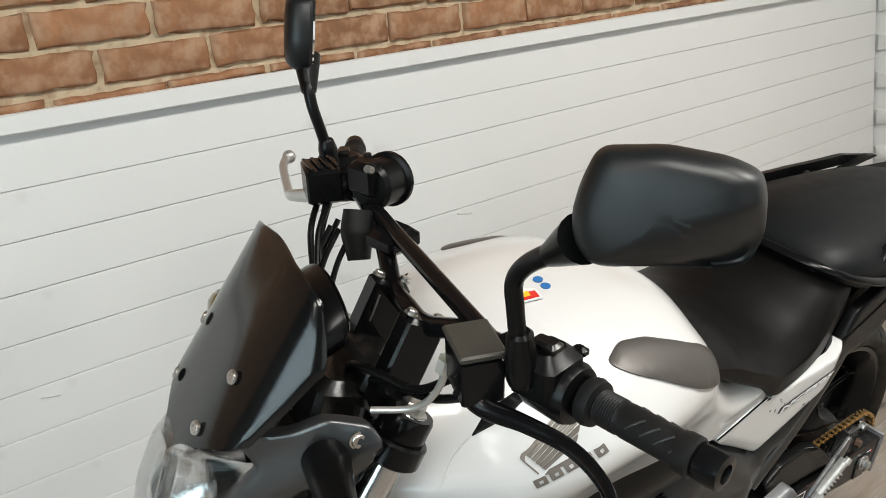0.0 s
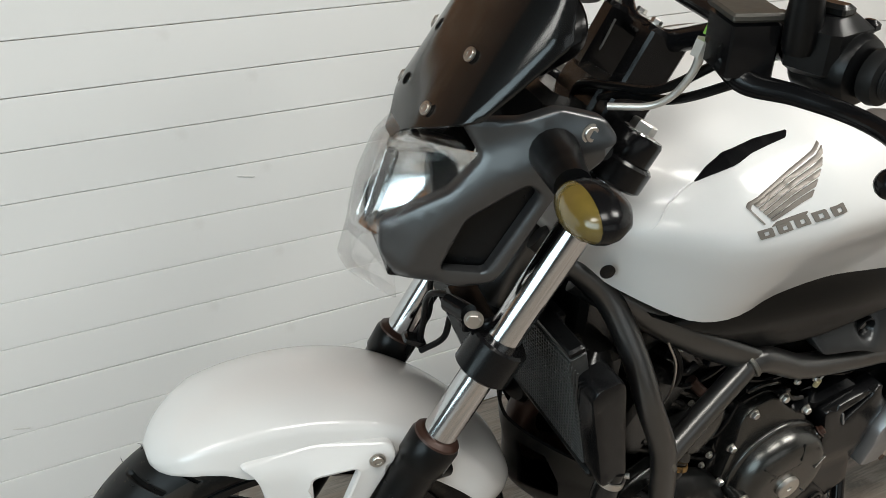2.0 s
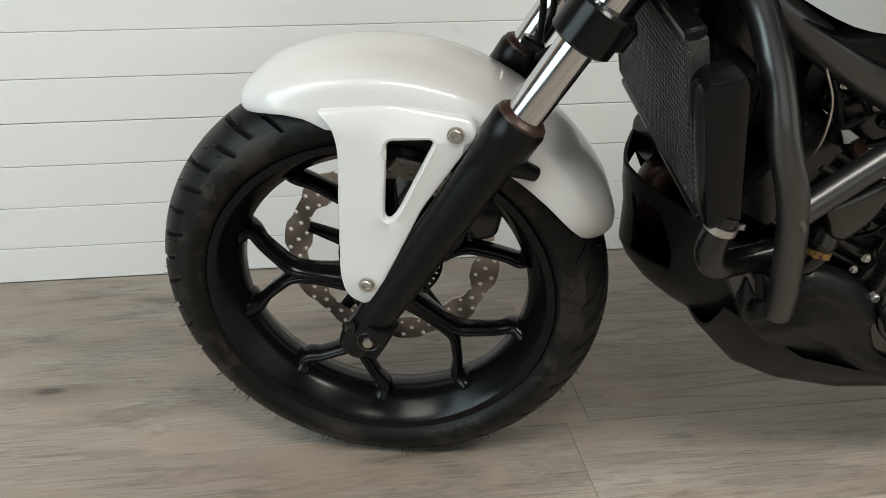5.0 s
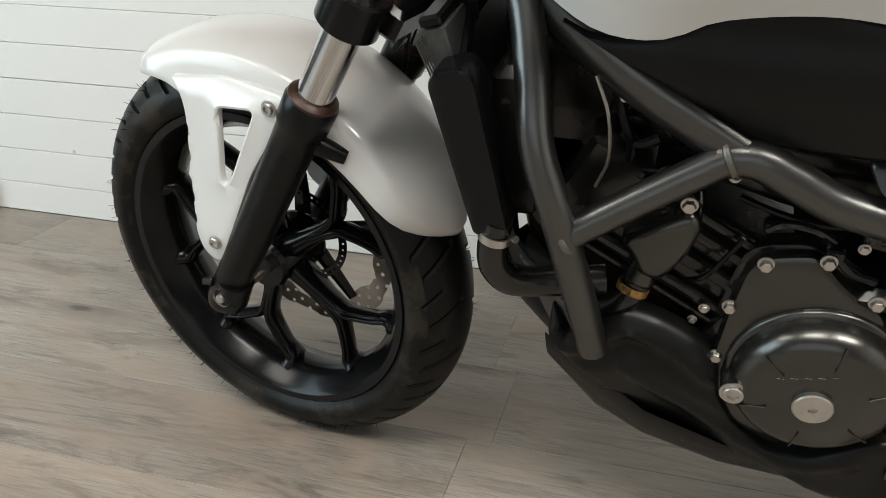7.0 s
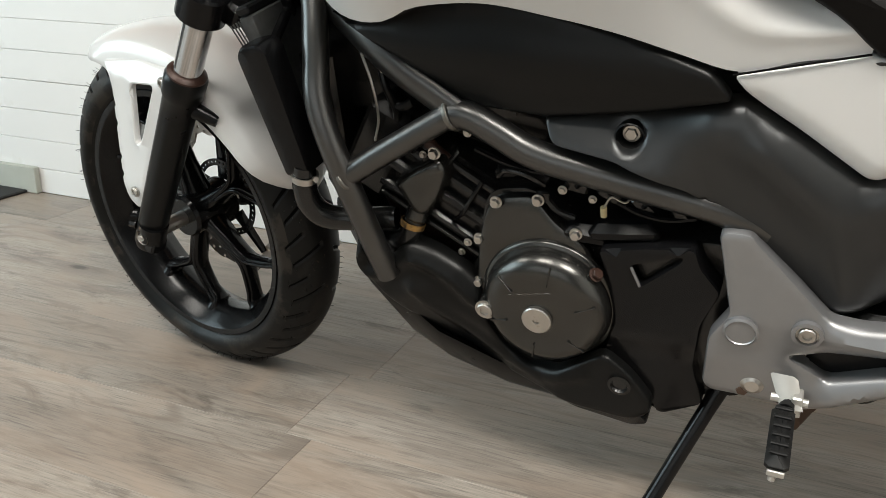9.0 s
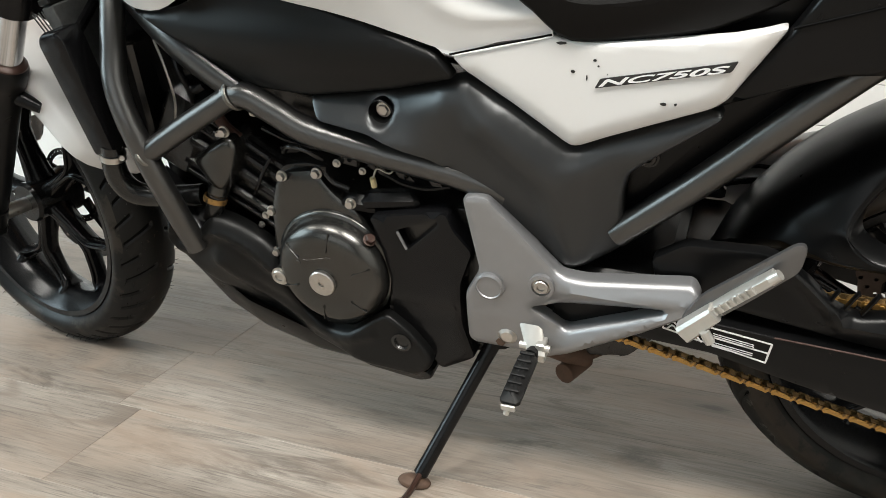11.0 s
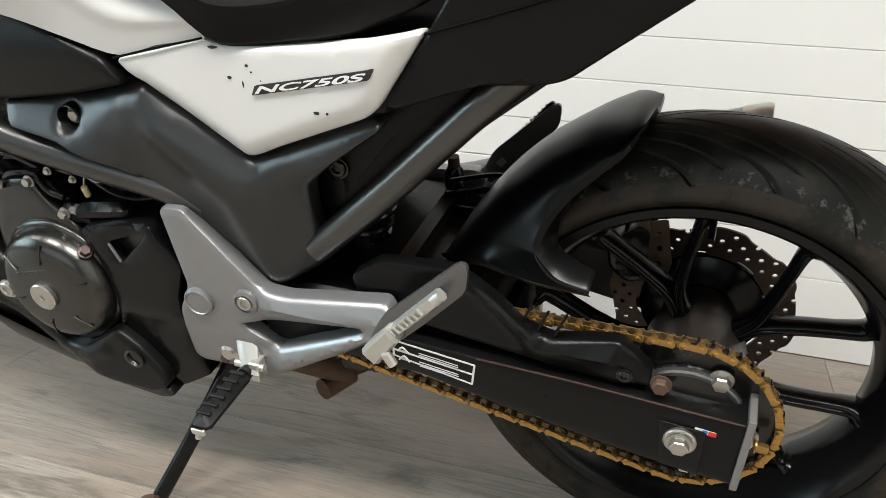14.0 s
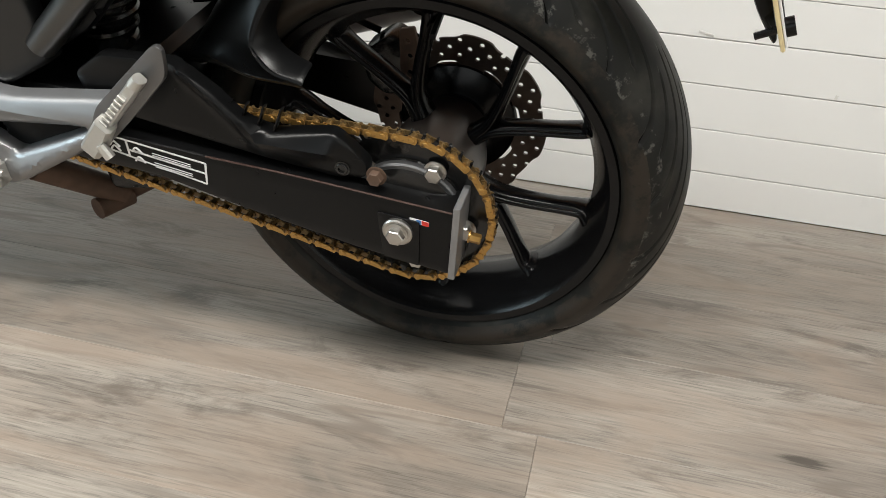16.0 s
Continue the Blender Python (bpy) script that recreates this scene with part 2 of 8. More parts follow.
def wood_material():
    m = bpy.data.materials.new("grey_oak_vinyl")
    m.use_nodes = True
    nt = m.node_tree
    b = nt.nodes["Principled BSDF"]
    tc = nt.nodes.new("ShaderNodeTexCoord")
    oi = nt.nodes.new("ShaderNodeObjectInfo")
    off = nt.nodes.new("ShaderNodeVectorMath")
    off.operation = "SCALE"
    off.inputs[0].default_value = (37.0, 11.0, 5.0)
    nt.links.new(oi.outputs["Random"], off.inputs["Scale"])
    add = nt.nodes.new("ShaderNodeVectorMath")
    nt.links.new(tc.outputs["Object"], add.inputs[0])
    nt.links.new(off.outputs[0], add.inputs[1])

    def grain(sx, sy, scale, detail, rough, dist):
        mp = nt.nodes.new("ShaderNodeMapping")
        mp.inputs["Scale"].default_value = (sx, sy, 1)
        nt.links.new(add.outputs[0], mp.inputs["Vector"])
        n = nt.nodes.new("ShaderNodeTexNoise")
        n.inputs["Scale"].default_value, n.inputs["Detail"].default_value = scale, detail
        n.inputs["Roughness"].default_value, n.inputs["Distortion"].default_value = rough, dist
        nt.links.new(mp.outputs[0], n.inputs["Vector"])
        return n.outputs["Fac"]

    def spread(fac, a, b, lo, hi):
        n = nt.nodes.new("ShaderNodeMapRange")
        n.inputs[1].default_value, n.inputs[2].default_value = a, b
        n.inputs[3].default_value, n.inputs[4].default_value = lo, hi
        nt.links.new(fac, n.inputs[0])
        return n.outputs[0]

    def op(kind, a, c):
        n = nt.nodes.new("ShaderNodeMath")
        n.operation = kind
        for i, q in enumerate((a, c)):
            if isinstance(q, (int, float)):
                n.inputs[i].default_value = q
            else:
                nt.links.new(q, n.inputs[i])
        return n.outputs[0]

    def blend(kind, fac, a, c):
        n = nt.nodes.new("ShaderNodeMix")
        n.data_type, n.blend_type = "RGBA", kind
        for i, q in ((0, fac), (6, a), (7, c)):
            if isinstance(q, (int, float)):
                n.inputs[i].default_value = q
            elif isinstance(q, tuple):
                n.inputs[i].default_value = (*q, 1)
            else:
                nt.links.new(q, n.inputs[i])
        return n.outputs[2]

    big = grain(0.8, 3.2, 1.7, 4, 0.55, 0.3)
    fine = grain(5.0, 85, 3.0, 5, 0.65, 0.15)
    pore = grain(9.0, 160, 2.0, 3, 0.6, 0.0)
    dark = grain(2.0, 7.5, 2.0, 9, 0.7, 0.7)
    ring = grain(0.6, 4.4, 1.5, 2.0, 0.45, 0.3)
    where = grain(0.9, 3.0, 2.6, 3, 0.5, 0.0)
    col = blend("MIX", spread(big, 0.32, 0.68, 0, 1), (0.205, 0.175, 0.147), (0.39, 0.348, 0.302))
    col = blend("MULTIPLY", 1.0, col, spread(fine, 0.3, 0.7, 0.72, 1.16))
    col = blend("MULTIPLY", 1.0, col, spread(pore, 0.36, 0.46, 0.68, 1.0))
    lines = spread(op("SINE", op("MULTIPLY", ring, 48.0), 0.0), 0.78, 1.0, 0.0, 1.0)
    col = blend("MIX", op("MULTIPLY", lines, spread(where, 0.44, 0.58, 0.0, 0.75)), col, (0.165, 0.135, 0.112))
    col = blend("MIX", spread(dark, 0.53, 0.66, 0.0, 0.85), col, (0.105, 0.086, 0.070))
    blush = grain(1.3, 4.0, 2.3, 5, 0.6, 0.8)
    col = blend("MIX", spread(blush, 0.44, 0.64, 0.0, 0.75), col, (0.31, 0.245, 0.195))
    streak = grain(1.6, 26, 2.2, 6, 0.7, 0.4)
    col = blend("MIX", spread(streak, 0.58, 0.72, 0.0, 0.55), col, (0.12, 0.095, 0.078))
    # a few small knots with a soft dark halo
    mp = nt.nodes.new("ShaderNodeMapping")
    mp.inputs["Scale"].default_value = (1.1, 3.0, 1)
    nt.links.new(add.outputs[0], mp.inputs["Vector"])
    vo = nt.nodes.new("ShaderNodeTexVoronoi")
    vo.voronoi_dimensions = "2D"
    vo.inputs["Scale"].default_value = 1.0
    nt.links.new(mp.outputs[0], vo.inputs["Vector"])
    far = op("ADD", vo.outputs["Distance"], op("MULTIPLY", op("SUBTRACT", fine, 0.5), 0.06))
    col = blend("MIX", spread(far, 0.045, 0.16, 0.55, 0.0), col, (0.15, 0.125, 0.105))
    col = blend("MIX", spread(far, 0.018, 0.04, 0.85, 0.0), col, (0.05, 0.04, 0.032))
    tint = spread(oi.outputs["Random"], 0.0, 1.0, 0.93, 1.06)
    col = blend("MULTIPLY", 1.0, col, tint)
    nt.links.new(col, b.inputs["Base Color"])
    rr = nt.nodes.new("ShaderNodeMapRange")
    rr.inputs[3].default_value, rr.inputs[4].default_value = 0.34, 0.5
    nt.links.new(fine, rr.inputs[0])
    nt.links.new(rr.outputs[0], b.inputs["Roughness"])
    bp = nt.nodes.new("ShaderNodeBump")
    bp.inputs["Strength"].default_value, bp.inputs["Distance"].default_value = 0.1, 0.0003
    nt.links.new(fine, bp.inputs["Height"])
    nt.links.new(bp.outputs[0], b.inputs["Normal"])
    return m


M["wood"] = wood_material()


# ---- mesh kit ----
def mesh_of(name, geo, material, smooth=35):
    v, f = geo
    me = bpy.data.meshes.new(name)
    me.from_pydata([tuple(p) for p in v], [], f)
    bm = bmesh.new()
    bm.from_mesh(me)
    bmesh.ops.recalc_face_normals(bm, faces=bm.faces[:])
    bm.to_mesh(me)
    bm.free()
    me.materials.append(material)
    me.shade_smooth()
    me.set_sharp_from_angle(angle=radians(smooth))
    return me


def part(name, geo, material, parent=None, label="", m=None, smooth=35):
    me = geo if isinstance(geo, bpy.types.Mesh) else mesh_of(name, geo, material, smooth)
    ob = new(name, me)
    if parent:
        ob.parent = parent
    if m is not None:
        ob.matrix_local = m
    if label:
        ob["label"] = label
    return ob


def join(*geos):
    v, f = [], []
    for gv, gf in geos:
        n = len(v)
        v += list(gv)
        f += [[i + n for i in face] for face in gf]
    return v, f


def moved(geo, m):
    return [m @ Vector(p) for p in geo[0]], geo[1]


def flip(geo):
    return [(p[0], -p[1], p[2]) for p in geo[0]], [list(reversed(f)) for f in geo[1]]


def smooth_path(pts, n=8):
    pts = [Vector(p) for p in pts]
    if len(pts) < 3:
        return pts
    out = []
    ext = [pts[0] * 2 - pts[1]] + pts + [pts[-1] * 2 - pts[-2]]
    for i in range(1, len(ext) - 2):
        a, b, c, d = ext[i - 1:i + 3]
        for k in range(n):
            t = k / n
            out.append(0.5 * ((2 * b) + (c - a) * t + (2 * a - 5 * b + 4 * c - d) * t * t + (3 * b - a - 3 * c + d) * t ** 3))
    return out + [pts[-1]]


def tube(pts, r, seg=12, n=8, caps=True, flat=1.0):
    """A round bar along a smooth path; r is a number or one number for each given point."""
    path = smooth_path(pts, n)
    radii = [r] * len(path) if not isinstance(r, (list, tuple)) else list(np.interp(np.linspace(0, len(pts) - 1, len(path)), range(len(pts)), r))
    v, f = [], []
    up = Vector((0.13, 0.97, 0.21)).normalized()
    prev = None
    for i, p in enumerate(path):
        d = (path[min(i + 1, len(path) - 1)] - path[max(i - 1, 0)]).normalized()
        if prev is None:
            side = d.cross(up)
            if side.length < 0.1:
                side = d.cross(Vector((1, 0, 0)))
        else:
            side = prev - d * prev.dot(d)
        side.normalize()
        prev = side
        other = d.cross(side)
        for k in range(seg):
            a = 2 * math.pi * k / seg
            v.append(p + (side * math.cos(a) + other * math.sin(a) * flat) * radii[i])
    for i in range(len(path) - 1):
        for k in range(seg):
            a, b = i * seg + k, i * seg + (k + 1) % seg
            f.append([a, b, b + seg, a + seg])
    if caps:
        f.append(list(range(seg))[::-1])
        f.append([len(v) - seg + k for k in range(seg)])
    return v, f


def basis(d):
    d = Vector(d).normalized()
    return d.to_track_quat("Z", "Y").to_matrix().to_4x4()


def lathe(profile, at=(0, 0, 0), axis=(0, 1, 0), seg=48, closed=False):
    """Profile of (radius, along), turned round the axis."""
    m = Matrix.Translation(at) @ basis(axis)
    v, f = [], []
    n = len(profile)
    for k in range(seg):
        a = 2 * math.pi * k / seg
        for r, h in profile:
            v.append(m @ Vector((r * math.cos(a), r * math.sin(a), h)))
    for k in range(seg):
        k2 = (k + 1) % seg
        for i in range(n if closed else n - 1):
            j = (i + 1) % n
            f.append([k * n + i, k * n + j, k2 * n + j, k2 * n + i])
    if not closed:
        if profile[0][0] > 1e-6:
            f.append([k * n for k in range(seg)])
        if profile[-1][0] > 1e-6:
            f.append([k * n + n - 1 for k in range(seg)][::-1])
    return v, f


def rounded(pts, r=0.01, n=4):
    """A closed outline with its corners rounded."""
    out = []
    k = len(pts)
    for i in range(k):
        p, a, b = Vector(pts[i]), Vector(pts[i - 1]), Vector(pts[(i + 1) % k])
        da, db = a - p, b - p
        ra, rb = min(r, da.length * 0.45), min(r, db.length * 0.45)
        s, e = p + da.normalized() * ra, p + db.normalized() * rb
        for j in range(n + 1):
            t = j / n
            out.append(tuple((1 - t) ** 2 * s + 2 * t * (1 - t) * p + t * t * e))
    return out


def _dense(poly, step):
    out = []
    for i, p in enumerate(poly):
        q = poly[(i + 1) % len(poly)]
        n = max(1, int(math.hypot(q[0] - p[0], q[1] - p[1]) / step))
        out += [(p[0] + (q[0] - p[0]) * k / n, p[1] + (q[1] - p[1]) * k / n) for k in range(n)]
    return out


def panel(outline, y, thick=0.012, edge=0.004, holes=(), step=0.014, corner=0.01, hole_corner=0.006):
    """A plate or shell in the bike's side plane, outlined in x and z. y: its outer face, a number or a function of x and z; edges are rounded over."""
    from mathutils import geometry
    loops = [_dense(rounded(outline, corner), step)] + [_dense(rounded(h, hole_corner), step) for h in holes]
    pts, edges, seg = [], [], []
    for lp in loops:
        n = len(pts)
        pts += lp
        edges += [(n + i, n + (i + 1) % len(lp)) for i in range(len(lp))]
        seg += [(lp[i], lp[(i + 1) % len(lp)]) for i in range(len(lp))]
    nb = len(pts)
    A, B = np.array([s[0] for s in seg]), np.array([s[1] for s in seg])

    def away(P):
        P = np.asarray(P)[:, None]
        d = B - A
        t = np.clip(((P - A) * d).sum(-1) / ((d * d).sum(-1) + 1e-12), 0, 1)
        return np.sqrt((((A + t[..., None] * d) - P) ** 2).sum(-1)).min(1)

    xs, zs = [p[0] for p in loops[0]], [p[1] for p in loops[0]]
    inner = []
    gx, gz = np.arange(min(xs), max(xs), step), np.arange(min(zs), max(zs), step)
    cand = np.array([(x + (step / 2 if j % 2 else 0), z) for j, z in enumerate(gz) for x in gx])

    def inside(P, lp):
        a = np.array(lp)
        b = np.roll(a, -1, 0)
        X, Z = P[:, :1], P[:, 1:]
        c = ((a[:, 1] > Z) != (b[:, 1] > Z)) & (X < (b[:, 0] - a[:, 0]) * (Z - a[:, 1]) / (b[:, 1] - a[:, 1] + 1e-15) + a[:, 0])
        return c.sum(1) % 2 == 1

    if len(cand):
        ok = inside(cand, loops[0])
        for h in loops[1:]:
            ok &= ~inside(cand, h)
        cand = cand[ok]
        if len(cand):
            cand = cand[away(cand) > step * 0.45]
    ring = []
    if edge:
        for sgn in (0.3, 1.0):
            P = []
            for lp in loops:
                a = np.array(lp)
                t = np.roll(a, -1, 0) - np.roll(a, 1, 0)
                nn = np.stack([-t[:, 1], t[:, 0]], 1) / (np.linalg.norm(t, axis=1)[:, None] + 1e-9)
                P += [tuple(q) for q in np.concatenate([a + nn * edge * sgn, a - nn * edge * sgn])]
            P = np.array(P)
            ok = inside(P, loops[0])
            for h in loops[1:]:
                ok &= ~inside(P, h)
            P = P[ok]
            P = P[away(P) > edge * sgn * 0.85]
            ring.append(P)
        if len(cand):
            cand = cand[away(cand) > edge * 1.5]
    allp = [Vector(p) for p in pts] + [Vector(p) for r in ring for p in r] + [Vector(p) for p in cand]
    vo, _, fo, ov, _, _ = geometry.delaunay_2d_cdt(allp, edges, [], 0, 1e-6)
    P = np.array([tuple(p) for p in vo])
    mid = P[np.array([list(q) for q in fo])].mean(1)
    keep = inside(mid, loops[0])
    for h in loops[1:]:
        keep &= ~inside(mid, h)
    fo = [q for q, k in zip(fo, keep) if k]
    d = away(P)
    yf = y if callable(y) else (lambda x, z: y)
    sink = np.where(d < edge, edge - np.sqrt(np.maximum(0, edge ** 2 - (edge - np.minimum(d, edge)) ** 2)), 0) if edge else 0 * d
    sign = 1 if thick > 0 else -1
    v = [(p[0], yf(p[0], p[1]) + s * sign, p[1]) for p, s in zip(P, sink)]
    n = len(v)
    v += [(p[0], yf(p[0], p[1]) + thick, p[1]) for p in P]
    faces = [list(q) for q in fo]
    f = faces + [[i + n for i in reversed(q)] for q in faces]
    count = {}
    for q in faces:
        for i in range(len(q)):
            a, b = q[i], q[(i + 1) % len(q)]
            count[(a, b)] = 1
    for a, b in list(count):
        if (b, a) not in count:
            f.append([b, a, a + n, b + n])
    return v, f


def loft(rings, close=True, caps=True):
    n = len(rings[0])
    v = [p for r in rings for p in r]
    f = []
    for i in range(len(rings) - 1):
        for k in range(n if close else n - 1):
            a, b = i * n + k, i * n + (k + 1) % n
            f.append([a, b, b + n, a + n])
    if caps:
        f.append(list(range(n))[::-1])
        f.append([len(v) - n + k for k in range(n)])
    return v, f


def shell(rings, thick, inward, gap=None):
    """An open sheet from rows of points, given thickness towards the function inward(p)."""
    n, k = len(rings), len(rings[0])
    v = [Vector(p) for r in rings for p in r]
    v2 = [p + Vector(inward(p)) * thick for p in v]
    f = []
    for i in range(n - 1):
        for j in range(k - 1):
            a = i * k + j
            if not (gap and gap(i, j)):
                f.append([a, a + 1, a + k + 1, a + k])
    f2 = [[i + n * k for i in reversed(q)] for q in f]
    rim = [(i * k, (i + 1) * k) for i in range(n - 1)] + [((i + 1) * k + k - 1, i * k + k - 1) for i in range(n - 1)]
    rim += [(j + 1, j) for j in range(k - 1)] + [((n - 1) * k + j, (n - 1) * k + j + 1) for j in range(k - 1)]
    return v + v2, f + f2 + [[a, b, b + n * k, a + n * k] for a, b in rim]


def box(c, s, m=None, bev=0.002):
    x, y, z = (k / 2 for k in s)
    b = min(bev, x * 0.9, y * 0.9, z * 0.9)
    rings = []
    for zz, i in ((-z, b), (-z + b, 0), (z - b, 0), (z, b)):
        X, Y = x - i, y - i
        rings.append([(X - b * 0.6, -Y, zz), (X, -Y + b * 0.6, zz), (X, Y - b * 0.6, zz), (X - b * 0.6, Y, zz), (-X + b * 0.6, Y, zz), (-X, Y - b * 0.6, zz), (-X, -Y + b * 0.6, zz), (-X + b * 0.6, -Y, zz)])
    g = loft(rings)
    t = Matrix.Translation(c) @ (m or Matrix())
    return moved(g, t)


def bolt_geo(r=0.007, h=0.006, hexed=True, socket=False):
    """A bolt head along +z, with its washer."""
    w = lathe([(0, 0), (r * 1.28, 0), (r * 1.28, 0.0015), (r * 1.0, 0.0018)], axis=(0, 0, 1), seg=18)
    if hexed:
        rings = []
        for k, hh in ((1.0, 0.001), (1.0, h * 0.85), (0.88, h)):
            rings.append([(r * k * math.cos(a), r * k * math.sin(a), hh) for a in [math.pi / 3 * i for i in range(6)]])
        return join(w, loft(rings))
    prof = [(r, 0.001), (r, h * 0.8), (r * 0.9, h), (r * 0.55, h), (r * 0.5, h * 0.5), (0, h * 0.5)] if socket else [(r, 0.001), (r * 0.95, h * 0.6), (r * 0.6, h * 0.95), (0, h)]
    return join(w, lathe(prof, axis=(0, 0, 1), seg=18))


BOLTS = {}


def bolt(at, parent, d=(0, -1, 0), r=0.007, h=0.006, kind="hex", material="steel", m=None, name="bolt"):
    key = (r, h, kind, material)
    if key not in BOLTS:
        BOLTS[key] = mesh_of(name, bolt_geo(r, h, kind == "hex", kind == "socket"), M[material], 30)
    mm = Matrix.Translation(at) @ basis(d)
    return part(name, BOLTS[key], None, parent, m=(m @ mm) if m is not None else mm)


def thing(name, label, category, m=None, kind="", group=""):
    ob = new(name)
    ob.empty_display_size = 0.1
    if m is not None:
        ob.matrix_world = m
    return tagged(ob, label, category, group, kind)


# ---- the room ----
X0, X1, Y0, H = -3.2, 3.42, -4.6, 2.6


def wall_box(name, lo, hi, material, label=""):
    c, s = [(a + b) / 2 for a, b in zip(lo, hi)], [b - a for a, b in zip(lo, hi)]
    return tagged(part(name, box(c, s, bev=0.001), M[material], label=label), kind="structure")


floor = wall_box("floor", (X0, Y0, -0.12), (X1, 0.0, -0.004), "gap", "grey oak vinyl plank floor with short staggered joints")
wall_north = wall_box("wall_north", (X0, 0.014, -0.12), (X1, 0.3, H), "mortar", "white painted shiplap boards below old red brickwork")
wall_east = wall_box("wall_east", (X1 + 0.012, Y0, -0.12), (X1 + 0.3, 0.3, H), "wall_white", "white painted brick side wall")
# unseen ceiling and closing walls, added dark to deepen the reflections
ceiling = wall_box("ceiling", (X0 - 0.3, Y0 - 0.3, H), (X1 + 0.3, 0.3, H + 0.1), "ceiling", "dark grey painted ceiling")
WY0, WY1, WZ0, WZ1 = -3.6, -1.0, 0.45, 2.4
SX0, SX1 = -1.6, 2.0
wall_box("wall_south", (X0, Y0 - 0.25, -0.12), (SX0, Y0, H), "plaster", "dark grey plaster wall beside the shop front")
wall_box("wall_south", (SX1, Y0 - 0.25, -0.12), (X1, Y0, H), "plaster", "dark grey plaster wall beside the shop front")
wall_box("wall_south", (SX0, Y0 - 0.25, -0.12), (SX1, Y0, 0.3), "plaster", "dark grey plaster wall below the shop front")
wall_box("wall_south", (SX0, Y0 - 0.25, 2.2), (SX1, Y0, H), "plaster", "dark grey plaster wall above the shop front")
window_2 = thing("window_2", "wide frosted shop front window in a dark frame", "window", kind="structure")
for k in range(4):
    part("window_frame", box((SX0 + 0.03 + k * (SX1 - SX0 - 0.06) / 3, Y0 - 0.12, 1.25), (0.06, 0.08, 1.9), bev=0.004), M["plastic"], window_2)
for k in range(3):
    w = (SX1 - SX0 - 0.06) / 3
    for z in (0.33, 2.17):
        part("window_frame", box((SX0 + 0.03 + (k + 0.5) * w, Y0 - 0.12, z), (w - 0.06, 0.074, 0.06), bev=0.004), M["plastic"], window_2)
    part("pane", box((SX0 + 0.03 + (k + 0.5) * w, Y0 - 0.12, 1.25), (w - 0.06, 0.006, 1.78), bev=0.001), M["sticker_white"], window_2, "frosted pane")
wall_box("wall_west", (X0 - 0.3, Y0 - 0.25, -0.12), (X0, WY0, H), "plaster", "dark grey plaster wall beside the shop window")
wall_box("wall_west", (X0 - 0.3, WY1, -0.12), (X0, 0.3, H), "plaster", "dark grey plaster wall beside the shop window")
wall_box("wall_west", (X0 - 0.3, WY0, -0.12), (X0, WY1, WZ0), "plaster", "dark grey plaster wall below the shop window")
wall_box("wall_west", (X0 - 0.3, WY0, WZ1), (X0, WY1, H), "plaster", "dark grey plaster wall above the shop window")
window_1 = thing("window_1", "large shop window in a dark frame", "window", kind="structure")
WM = (WY0 + WY1) / 2
for y in (WY0 + 0.03, WM, WY1 - 0.03):
    part("window_frame", box((X0 - 0.12, y, (WZ0 + WZ1) / 2), (0.08, 0.06, WZ1 - WZ0), bev=0.004), M["plastic"], window_1)
for z in (WZ0 + 0.03, WZ1 - 0.03):
    part("window_frame", box((X0 - 0.12, WM, z), (0.074, WY1 - WY0 - 0.12, 0.06), bev=0.004), M["plastic"], window_1)
for y in ((WY0 + WM) / 2, (WY1 + WM) / 2):
    pane = part("pane", box((X0 - 0.12, y, (WZ0 + WZ1) / 2), (0.006, (WY1 - WY0) / 2 - 0.12, WZ1 - WZ0 - 0.12), bev=0.001), M["lens"], window_1)
    pane.visible_shadow = False
hedge = tagged(part("backdrop", box((X0 - 3.5, -2.3, 0.5), (0.4, 9, 2.2), bev=0.1), M["foliage"], label="green hedge outside the window"), kind="structure")
tagged(part("ground", box((X0 - 4.4, -2.3, -0.2), (8, 30, 0.1), bev=0.01), M["gap"], label="pale paving outside the window"), kind="structure")
for x, y in ((0.1, -2.2), (-1.8, -2.0), (1.9, -2.1)):
    lamp = thing("ceiling_light", "flat white ceiling light panel", "ceiling light", Matrix.Translation((x, y, H - 0.012)), group="ceiling lights")
    part("frame", join(box((0, 0.32, 0), (1.28, 0.03, 0.024)), box((0, -0.32, 0), (1.28, 0.03, 0.024)), box((0.625, 0, 0), (0.03, 0.6, 0.024)), box((-0.625, 0, 0), (0.03, 0.6, 0.024))), M["wall_white"], lamp)
    part("backing", box((0, 0, 0.006), (1.22, 0.61, 0.006)), M["wall_white"], lamp)
# trim over the boards, and its mortar bed
trim = tagged(part("trim", box(((X0 + X1) / 2, -0.006, 1.193), (X1 - X0, 0.04, 0.036), bev=0.003), M["wall_white"], label="white painted timber capping rail"), kind="structure")
# skirting and mat in the far corner by the front wheel
tagged(part("skirting", box(((X0 - 1.13) / 2, -0.012, 0.042), (-1.13 - X0, 0.02, 0.084), bev=0.003), M["skirting"], label="pale grey-green bare skirting strip"), kind="structure")
tagged(part("rubber_mat", box((-2.1, -0.12, 0.005), (1.86, 0.2, 0.009), bev=0.003), M["mat"], label="thin black rubber mat along the wall"), category="mat")


